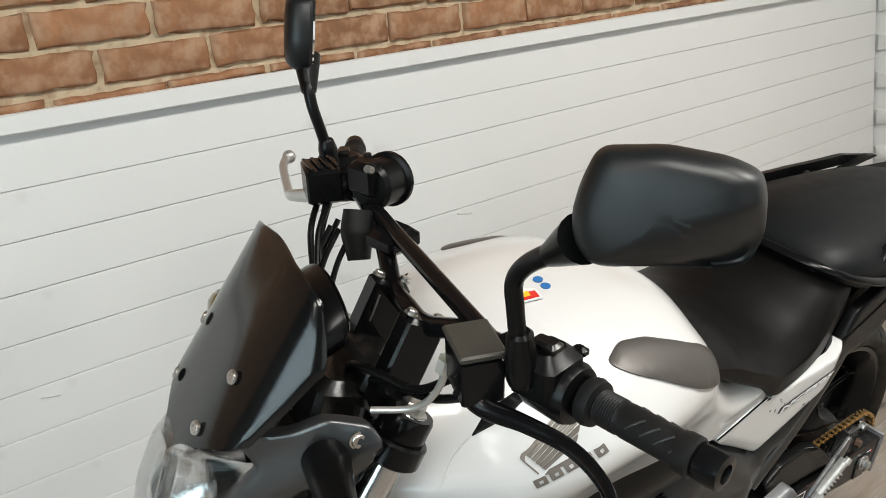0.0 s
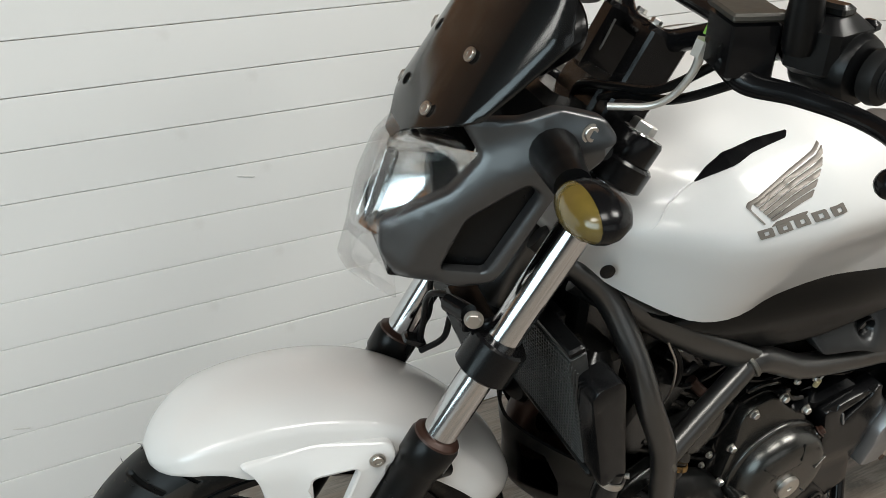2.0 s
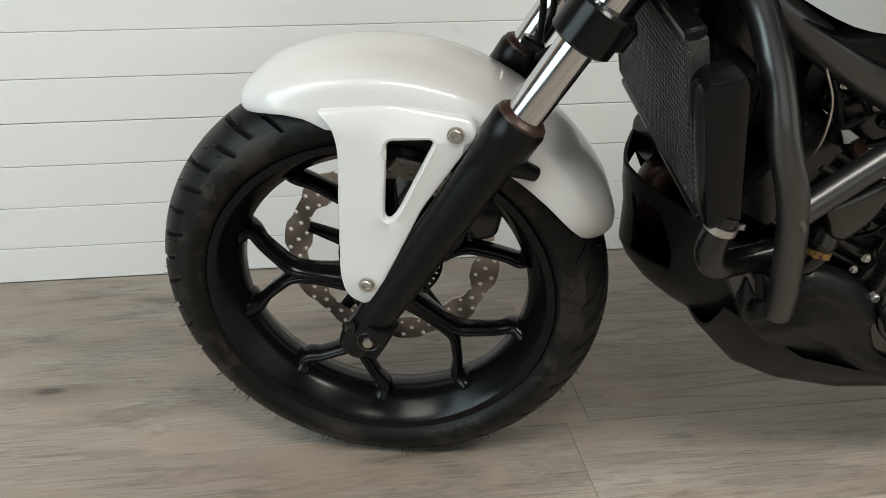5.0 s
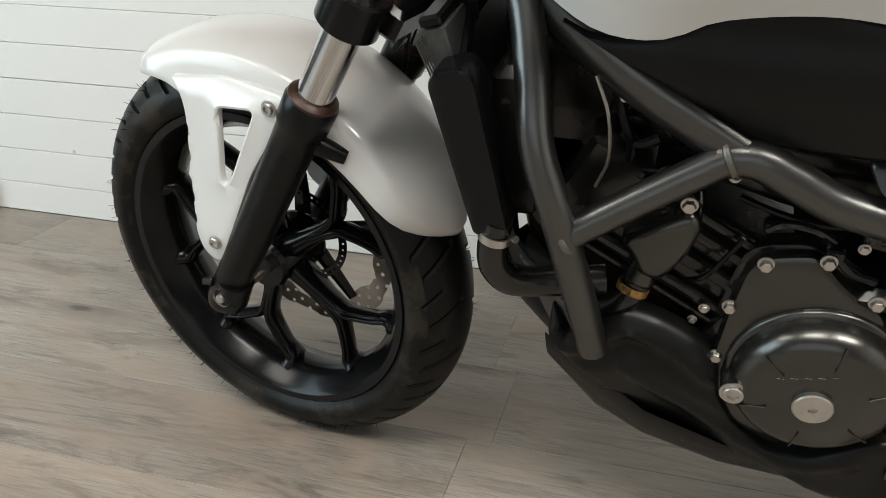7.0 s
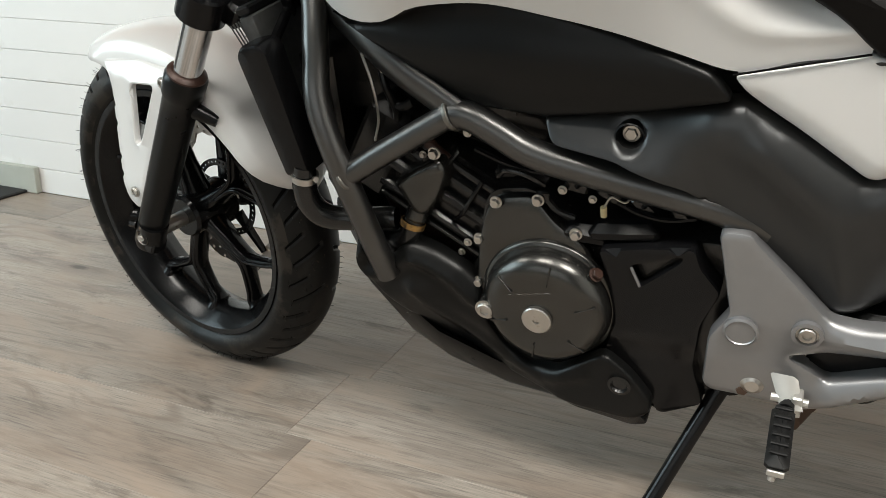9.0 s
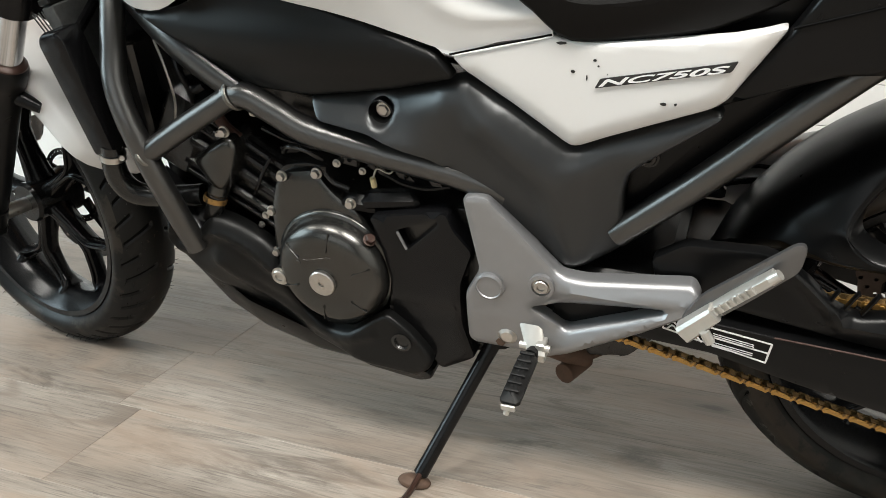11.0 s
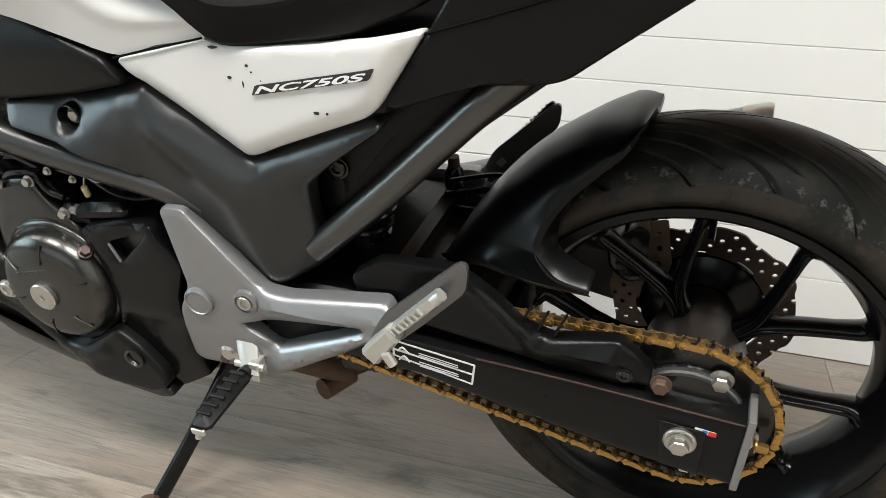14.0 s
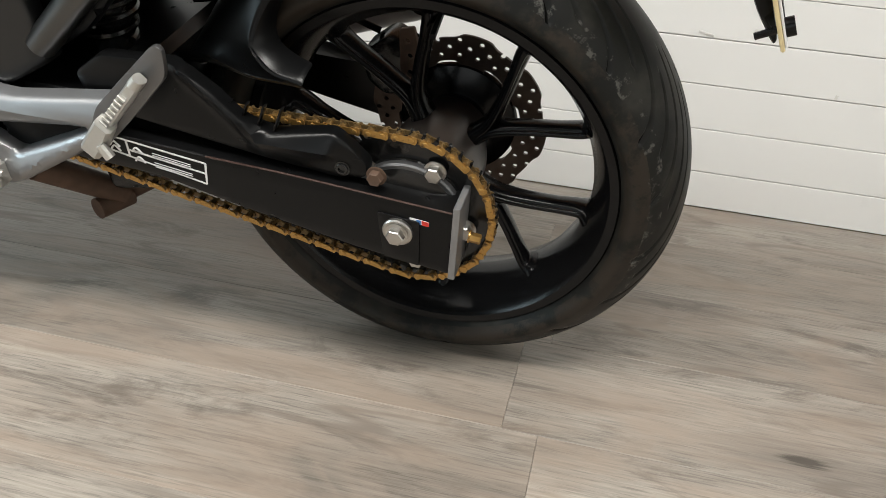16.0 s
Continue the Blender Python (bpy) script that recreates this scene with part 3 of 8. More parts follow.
# ---- the motorcycle: x runs back from the front axle, y to its right, z up; it leans on its side stand ----
LEAN_DEG, YAW_DEG = 15.0, -2.1
B = Matrix.Translation((0, -0.592, 0.002)) @ Matrix.Rotation(radians(YAW_DEG), 4, "Z") @ Matrix.Rotation(radians(LEAN_DEG), 4, "X")
STEER0 = Matrix.Translation((-0.11, 0, 0)) @ Matrix.Rotation(radians(-11.5), 4, Vector((math.sin(radians(27)), 0, math.cos(radians(27))))) @ Matrix.Translation((0.11, 0, 0))
STEER = STEER0 @ Matrix.Translation((0.008, -0.006, -0.005))
BARF = STEER0 @ Matrix.Translation((0.4496, -0.0508, 1.0886)) @ Matrix.Rotation(radians(1.76), 4, "X") @ Matrix.Rotation(radians(-1.2), 4, "Y") @ Matrix.Rotation(radians(-2.0), 4, "Z") @ Matrix.Translation((-0.446, 0.041, -1.066))
bike = thing("motorcycle", "white and black naked motorcycle leaning on its side stand", "motorcycle", B)


def tyre_geo(R, width, rc, rim_r, rim_w, grooves, cross=90):
    """A tyre round y with its grooves pressed in. grooves: how many pitches, steps in each, the sweep of the grooves over |s| and their depth."""
    pitches, steps, sweep, depth = grooves
    seg = pitches * steps
    prof = []
    a_max = math.asin(min(0.97, (width / 2) / (rc * 1.02)))
    for i in range(cross + 1):
        s = -1 + 2 * i / cross
        a = s * a_max
        prof.append((R - rc + rc * math.cos(a), rc * 1.02 * math.sin(a), s))
    lo = prof[0]
    side = []
    for t in np.linspace(0.12, 1, 7):
        r = lo[0] + (rim_r - lo[0]) * t
        y = lo[1] + (-rim_w - lo[1]) * t ** 1.6 - 0.004 * math.sin(math.pi * t)
        side.append((r, y, None))
    prof = side[::-1] + prof + [(r, -y, None) for r, y, _ in side]
    n = len(prof)
    v, f, deep = [], [], []
    for k in range(seg):
        for r, y, s in prof:
            th = 2 * math.pi / pitches * (k / steps - sweep(1.0 if s is None else abs(s)))
            d = depth(k / steps + (0.5 if s and s > 0 else 0), abs(s)) if s is not None else 0
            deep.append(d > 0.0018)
            v.append(((r - d) * math.cos(th), y, (r - d) * math.sin(th)))
    for k in range(seg):
        k2 = (k + 1) % seg
        for i in range(n - 1):
            f.append((k * n + i, k * n + i + 1, k2 * n + i + 1, k2 * n + i))
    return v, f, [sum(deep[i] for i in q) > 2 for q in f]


def fade(x, w):
    return max(0.0, min(1.0, x / w))


def front_depth(u, q):
    lim = (0.48, 0.93) if int(math.floor(u)) % 2 else (0.14, 0.82)
    return 0.0045 * fade(0.11 - abs(u % 1.0 - 0.5), 0.03) * fade(q - lim[0], 0.04) * fade(lim[1] - q, 0.05)


def rear_depth(u, q):
    lim = ((0.06, 0.60), (0.16, 0.86), (0.34, 0.72), (0.05, 0.92))[int(math.floor(u)) % 4]
    return 0.0065 * fade(0.105 - abs(u % 1.0 - 0.5), 0.02) * fade(q - lim[0], 0.04) * fade(lim[1] - q, 0.06)


FRONT_GROOVES = (46, 24, lambda q: 0.7 * q + 0.5 * q * q, front_depth)
REAR_GROOVES = (40, 30, lambda q: 4.9 * (1 - (1 - q) ** 2.0), rear_depth)


def beam(p0, p1, w0, w1, h0, h1, side):
    """A tapered bar with rounded section from p0 to p1; w across side, h across the other way."""
    p0, p1, side = Vector(p0), Vector(p1), Vector(side).normalized()
    d = (p1 - p0).normalized()
    other = d.cross(side)
    rings = []
    for t in np.linspace(0, 1, 6):
        p, w, h = p0.lerp(p1, t), (w0 + (w1 - w0) * t) / 2, (h0 + (h1 - h0) * t) / 2
        rings.append([p + side * (w * sx) + other * (h * sy) for sx, sy in ((1, -0.6), (1, 0.6), (0.7, 1), (-0.7, 1), (-1, 0.6), (-1, -0.6), (-0.7, -1), (0.7, -1))])
    return loft(rings)


def y_spoke(rh, rs, rr, spread, y0=0.0, wide=0.018, deep=0.038):
    """One spoke that forks in two towards the rim, along +z, with flared feet and a raised spine."""
    a = radians(spread)
    g = []
    for s in (-1, 1):
        end = Vector((s * math.sin(a) * rr, y0, math.cos(a) * rr))
        pts = [Vector((s * 0.004, y0, rh)), Vector((s * 0.003, y0, rs * 0.72)), Vector((s * 0.007, y0, rs)), Vector((s * 0.024, y0, rs + (end.z - rs) * 0.32)), Vector((s * math.sin(a) * rr * 0.72, y0, rs + (end.z - rs) * 0.62)), end * 0.93 + Vector((s * 0.003, 0, 0)), end]
        g.append(tube(pts, [wide * k for k in (0.75, 0.55, 0.50, 0.44, 0.42, 0.52, 0.85)], 14, 6, flat=deep / wide * 0.9))
        g.append(tube([p + Vector((0, -deep * 0.42, 0)) for p in pts], [wide * k for k in (0.3, 0.24, 0.22, 0.2, 0.2, 0.24, 0.3)], 8, 6))
    return join(*g)


def wavy_disc(ro, ri, waves, y, thick, hole_rows, seg=200, depth=0.006):
    out = [((ro - depth * (0.5 + 0.5 * math.tanh(3 * math.sin(waves * a)))) * math.cos(a), (ro - depth * (0.5 + 0.5 * math.tanh(3 * math.sin(waves * a)))) * math.sin(a)) for a in np.linspace(0, 2 * math.pi, seg, endpoint=False)]
    inn = [((ri + depth * 1.5 * (0.5 + 0.5 * math.tanh(3 * math.sin(waves * a)))) * math.cos(a), (ri + depth * 1.5 * (0.5 + 0.5 * math.tanh(3 * math.sin(waves * a)))) * math.sin(a)) for a in np.linspace(0, 2 * math.pi, seg // 2, endpoint=False)]
    holes = [inn]
    for r, n, ph, hr in hole_rows:
        for k in range(n):
            a = 2 * math.pi * (k + ph) / n
            holes.append([(r * math.cos(a) + hr * math.cos(b), r * math.sin(a) + hr * math.sin(b)) for b in np.linspace(0, 2 * math.pi, 8, endpoint=False)])
    return panel(out, y, thick, 0.0, holes, step=0.02, corner=0.0005, hole_corner=0.0005)


def wheel(name, m, R, width, rc, half, groove, rubber, spread, turn, node, tyre_label):
    """Rim with hub and barrel; its tyre and forked spokes are parts of it."""
    fl = 0.229
    barrel = [(fl, -half), (fl + 0.003, -half + 0.004), (fl - 0.006, -half + 0.010), (0.216, -half + 0.014), (0.207, -half * 0.55), (0.203, -half * 0.3), (0.203, half * 0.3), (0.207, half * 0.55), (0.216, half - 0.014), (fl - 0.006, half - 0.010), (fl + 0.003, half - 0.004), (fl, half),
              (fl - 0.010, half - 0.001), (fl - 0.016, half - 0.008), (0.203, half * 0.5), (0.195, half * 0.28), (0.195, -half * 0.28), (0.203, -half * 0.5), (fl - 0.016, -half + 0.008), (fl - 0.010, -half + 0.001)]
    hub = [(0.018, -0.045), (0.034, -0.045), (0.038, -0.038), (0.036, -0.02), (0.034, 0.0), (0.036, 0.02), (0.044, 0.036), (0.044, 0.045), (0.018, 0.045)]
    rim = part(name, join(lathe(barrel, seg=128, closed=True), lathe(hub, seg=40)), M["rim"], bike, m=m)
    tv, tf, cut = tyre_geo(R, width, rc, fl + 0.002, half - 0.002, groove)
    tyre = part("tyre", (tv, tf), M[rubber], rim, tyre_label, smooth=75)
    # faces pressed into the grooves take the rubber with shade in its colour
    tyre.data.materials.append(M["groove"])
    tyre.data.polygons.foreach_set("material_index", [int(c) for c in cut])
    sp = mesh_of("spoke", y_spoke(0.032, node, 0.2, spread), M["rim"], 50)
    for k in range(5):
        part("spoke", sp, None, rim, m=Matrix.Rotation(2 * math.pi * k / 5 + radians(turn), 4, "Y"))
    return rim


FC, RC = Vector((0.022, 0, 0.300)), Vector((1.527, 0.004, 0.303))
front_wheel = wheel("front_wheel", STEER @ Matrix.Translation(FC), 0.2995, 0.120, 0.062, 0.0525, FRONT_GROOVES, "rubber", 18.0, -16.0, 0.125, "black road tyre with angled grooves and rubber whiskers")
rear_wheel = wheel("rear_wheel", Matrix.Translation(RC), 0.303, 0.158, 0.085, 0.065, REAR_GROOVES, "worn_rubber", 17.5, -21.5, 0.09, "worn wide rear tyre with long curved grooves and scuffed shoulders")
part("brake_disc", wavy_disc(0.155, 0.115, 10, 0.062, 0.004, [(0.147, 30, 0, 0.0035), (0.135, 30, 0.5, 0.0035), (0.124, 30, 0, 0.003)]), M["disc"], front_wheel, "wavy drilled steel brake disc")
part("disc_carrier", join(*[moved(beam((0, 0.058, 0.035), (0, 0.062, 0.122), 0.03, 0.016, 0.006, 0.006, (1, 0, 0)), Matrix.Rotation(2 * math.pi * k / 5, 4, "Y")) for k in range(5)]), M["rim"], front_wheel)
RING = [[(0.069 * math.cos(a) + 0.0026 * math.cos(b), 0.069 * math.sin(a) + 0.0026 * math.sin(b)) for b in np.linspace(0, 2 * math.pi, 6, endpoint=False)] for a in np.linspace(0, 2 * math.pi, 40, endpoint=False)]
circle = lambda r, n=48: [(r * math.cos(a), r * math.sin(a)) for a in np.linspace(0, 2 * math.pi, n, endpoint=False)]
part("speed_ring", panel(circle(0.075, 64), 0.052, 0.002, 0, [circle(0.062, 48)] + RING, step=0.02, corner=0.0005, hole_corner=0.0003), M["gloss"], front_wheel, "thin slotted speed sensor ring")
# its steel is toned darker than the front disc's to carry the shade
part("brake_disc", wavy_disc(0.12, 0.075, 8, 0.088, 0.004, [(0.112, 24, 0, 0.0033), (0.102, 24, 0.5, 0.0033), (0.092, 24, 0, 0.003)]), M["shaded_disc"], rear_wheel, "wavy drilled rear brake disc, dirty brown with its shade in the colour")
part("disc_carrier", lathe([(0.03, 0.06), (0.078, 0.084), (0.08, 0.092), (0.03, 0.092)], seg=40), M["rim"], rear_wheel)
part("hub_drum", lathe([(0.02, -0.075), (0.050, -0.075), (0.058, -0.068), (0.060, -0.055), (0.060, 0.0), (0.058, 0.012), (0.052, 0.03), (0.048, 0.06), (0.02, 0.06)], seg=56), M["dusty"], rear_wheel, "dusty brown hub drum")
part("tyre_valve", tube([(0.0, 0.02, 0.19), (0.0, -0.012, 0.178), (0, -0.03, 0.172)], 0.004, 8), M["rubber"], front_wheel)
part("tyre_valve", tube([(0.0, 0.02, 0.19), (0.0, -0.012, 0.178), (0, -0.03, 0.172)], 0.004, 8), M["rubber"], rear_wheel)

# front fork, in the steered frame
FD = Vector((math.sin(radians(30.5)), 0, math.cos(radians(30.5))))
SEAL = Vector((0.187, 0, 0.592))


def along_fork(d, y, off=0.0):
    p = SEAL + FD * d
    return Vector((p.x + off * FD.z, y, p.z - off * FD.x))


for s, side in ((-1, "near"), (1, "far")):
    leg = part("fork_leg", lathe([(0.012, -0.372), (0.02, -0.372), (0.024, -0.36), (0.0245, -0.30), (0.0255, -0.2), (0.0265, -0.07), (0.0275, -0.035), (0.0305, -0.03), (0.031, 0.0), (0.028, 0.006), (0.0215, 0.006)], at=along_fork(0, s * 0.108), axis=FD, seg=36), M["plastic"], bike, "satin black lower fork leg", STEER)
    part("dust_seal", lathe([(0.0215, 0.003), (0.029, 0.003), (0.0285, 0.007), (0.024, 0.011), (0.0215, 0.012)], at=along_fork(0, s * 0.108), axis=FD, seg=36), M["copper"], leg, "brown weathered dust seal")
    part("fork_tube", lathe([(0.0205, -0.02), (0.0205, 0.41), (0.018, 0.413)], at=along_fork(0, s * 0.108), axis=FD, seg=36), M["chrome"], bike, "bright chrome fork tube", STEER)
    part("fork_cap", join(lathe([(0.026, 0.375), (0.028, 0.38), (0.028, 0.408), (0.026, 0.412), (0.0, 0.412)], at=along_fork(0, s * 0.108), axis=FD, seg=32), ), M["gloss"], bike, "", STEER)
    bolt(along_fork(0.412, s * 0.108), bike, FD, 0.014, 0.012, "hex", "steel", STEER, "fork_cap_nut")
    part("axle_clamp", join(tube([FC + Vector((0.012, s * 0.112, 0.02)), FC + Vector((0.0, s * 0.112, -0.012))], [0.024, 0.021], 20), box(FC + Vector((0.0, s * 0.112, -0.018)), (0.03, 0.032, 0.03), Matrix.Rotation(radians(30), 4, "Y"), 0.006)), M["plastic"], bike, "", STEER)
    part("fender_lug", tube([along_fork(-0.05, s * 0.1, 0.02), along_fork(-0.05, s * 0.085, 0.055)], [0.013, 0.009], 14), M["plastic"], bike, "", STEER)
part("front_axle", join(lathe([(0.0, -0.137), (0.006, -0.137), (0.007, -0.131), (0.0125, -0.131), (0.0135, -0.134), (0.0135, -0.1), (0.012, 0.13), (0, 0.13)], at=FC, seg=28)), M["steel"], bike, "hollow front axle end", STEER)
bolt(FC + Vector((-0.02, -0.124, 0.016)), bike, (-0.8, -0.5, 0.2), 0.006, 0.012, "hex", "engine", STEER)

def seg_d(x, z, line):
    """Distance from a point to a broken line in the side plane."""
    best = 9.0
    for (ax, az), (bx, bz) in zip(line, line[1:]):
        t = max(0, min(1, ((x - ax) * (bx - ax) + (z - az) * (bz - az)) / ((bx - ax) ** 2 + (bz - az) ** 2)))
        best = min(best, math.hypot(x - ax - t * (bx - ax), z - az - t * (bz - az)))
    return best


# mudguard
def fender():
    rows = []
    for a in np.linspace(-32, 73.2, 64):
        crown = float(np.interp(a, [-32, -30, -27, -22, -12, 60, 68, 71.5, 73.2], [0.312, 0.319, 0.325, 0.330, 0.333, 0.328, 0.322, 0.314, 0.305]))
        ye = float(np.interp(a, [-32, -31.3, -30, -28, -25, -20, -10, 40, 56, 61, 65, 69, 72, 73.2], [0.010, 0.026, 0.044, 0.057, 0.071, 0.084, 0.0905, 0.0905, 0.089, 0.083, 0.070, 0.047, 0.022, 0.008]))
        re = float(np.interp(a, [-32, -25, -19, -13, -8, -3, 20, 37, 48, 58, 64, 68, 71, 73.2], [0.306, 0.302, 0.296, 0.284, 0.268, 0.272, 0.276, 0.274, 0.276, 0.280, 0.284, 0.288, 0.294, 0.300]))
        crease = min(crown - 0.003, float(np.interp(a, [-32, -20, -8, 8, 22, 50, 73], [0.309, 0.317, 0.315, 0.318, 0.319, 0.311, 0.302])))
        ar = radians(a - 3 * min(1, max(0, (a + 32) / 60)))
        row = []
        for u in np.linspace(-1, 1, 37):
            v = abs(u)
            if v < 0.72:
                k = v / 0.72
                y, r = ye * 0.87 * k, crown - (crown - crease) * k ** 2.8
            else:
                k = (v - 0.72) / 0.28
                y, r = ye * (0.87 + 0.13 * k ** 0.7), crease - (crease - re) * k
            row.append(FC + Vector((r * math.sin(ar), math.copysign(y, u), r * math.cos(ar))))
        rows.append(row)
    return shell(rows, 0.004, lambda p: (FC - Vector((p.x, FC.y + 0.6 * (p.y - FC.y), p.z))).normalized())


mud = part("front_mudguard", fender(), M["white"], bike, "pearl white front mudguard", STEER, smooth=50)
V_OUT = [(-0.036, 0.585), (-0.016, 0.572), (-0.009, 0.545), (-0.010, 0.47), (-0.010, 0.388), (-0.004, 0.362), (0.018, 0.348), (0.031, 0.360), (0.058, 0.418), (0.087, 0.483), (0.146, 0.572), (0.138, 0.586), (0.05, 0.596)]
V_HOLE = [(0.046, 0.560), (0.099, 0.564), (0.059, 0.478), (0.050, 0.466), (0.043, 0.470)]
vfun = lambda x, z: -0.123 + 0.12 * max(0, z - 0.39) + 0.5 * max(0, z - 0.572) - 0.004 * max(0, min(1, 1.3 - seg_d(x, z, V_HOLE + V_HOLE[:1]) / 0.012))
for s in (-1, 1):
    g = panel(V_OUT, vfun, 0.01, 0.004, [V_HOLE], corner=0.012, hole_corner=0.008)
    part("mudguard_bracket", g if s < 0 else flip(g), M["white"], mud, "white V-shaped bracket with a cut-out")
    for x, z in ((0.121, 0.571), (0.022, 0.381)):
        bolt((x, -s * (vfun(x, z) - 0.001), z), mud, (0, s, 0), 0.0075, 0.005, "socket", "steel")

# yokes, handlebar and controls
def yoke(d, h, ext):
    c = along_fork(d, 0, 0.0)
    m = Matrix.Translation(c) @ basis(FD)
    g = [lathe([(0.03, -h / 2), (0.034, -h / 2 + 0.003), (0.034, h / 2 - 0.003), (0.031, h / 2)], at=along_fork(d, s * 0.108), axis=FD, seg=28) for s in (-1, 1)]
    g.append(moved(box((0, 0, 0), (ext, 0.19, h * 0.8), bev=0.006), Matrix.Translation(along_fork(d, 0, 0.012)) @ Matrix.Rotation(radians(30.5), 4, "Y")))
    return join(*g)


part("lower_yoke", yoke(0.125, 0.045, 0.07), M["gloss"], bike, "", STEER)
part("upper_yoke", yoke(0.37, 0.028, 0.075), M["gloss"], bike, "", STEER)
for s in (-1, 1):
    part("bar_riser", moved(box((0, 0, 0), (0.046, 0.028, 0.11), bev=0.005), Matrix.Translation((0.405, s * 0.048 - 0.033, 0.963)) @ Matrix.Rotation(radians(28), 4, "Y")), M["gloss"], bike, "", BARF)
    for dx in (-0.015, 0.015):
        bolt((0.431 + dx, s * 0.048 - 0.033, 1.0125 - 0.5 * dx), bike, FD, 0.006, 0.006, "hex", "steel", BARF)
BAR = [(0.523, -0.415, 1.037), (0.489, -0.312, 1.037), (0.466, -0.255, 1.04), (0.455, -0.2, 1.04), (0.446, -0.14, 1.025), (0.432, -0.08, 1.003), (0.43, -0.033, 1.001), (0.432, 0.014, 1.003), (0.446, 0.08, 1.028), (0.452, 0.15, 1.048), (0.466, 0.255, 1.043), (0.489, 0.312, 1.04), (0.523, 0.415, 1.04)]
part("bar_brace", tube([(0.454, 0.15, 1.05), (0.455, -0.19, 1.037)], 0.0098, 14), M["gloss"], bike, "straight black cross bar", BARF)
part("handlebar", tube(BAR, 0.0112, 16), M["gloss"], bike, "black tubular handlebar", BARF)


def grip(s):
    a, b = Vector((0.489, s * 0.312, 1.037)), Vector((0.519, s * 0.403, 1.037))
    d = (b - a).normalized()
    L = (b - a).length
    prof = [(0.011, -0.012), (0.020, -0.012), (0.0215, -0.006), (0.020, 0.0)]
    for k in range(9):
        prof += [(0.0143, 0.002 + k * 0.0024), (0.0153, 0.003 + k * 0.0024)]
    prof += [(0.0143, 0.026), (0.015, 0.029), (0.0148, L * 0.7), (0.015, L - 0.02), (0.017, L - 0.016), (0.017, L - 0.006), (0.015, L - 0.004)]
    g = part("grip", lathe(prof, a, d, 32), M["grip"], bike, "black ribbed rubber grip", BARF)
    side = d.cross(Vector((0, 0, 1))).normalized()
    up = side.cross(d)
    for k in range(4):
        for ang in (0.3, 2.2, 4.2):
            q = [a + d * (0.036 + k * 0.013 + t * 0.012) + (side * math.cos(ang + t * 0.9) + up * math.sin(ang + t * 0.9)) * 0.0148 for t in np.linspace(0, 1, 4)]
            part("grip_groove", tube(q, 0.0012, 6, 3), M["sticker_black"], g)
    part("bar_end", lathe([(0.011, L - 0.004), (0.0145, L - 0.002), (0.0152, L + 0.010), (0.0145, L + 0.018), (0.008, L + 0.019), (0.007, L + 0.013), (0, L + 0.013)], a, d, 32), M["gloss"], bike, "black bar end weight", BARF)


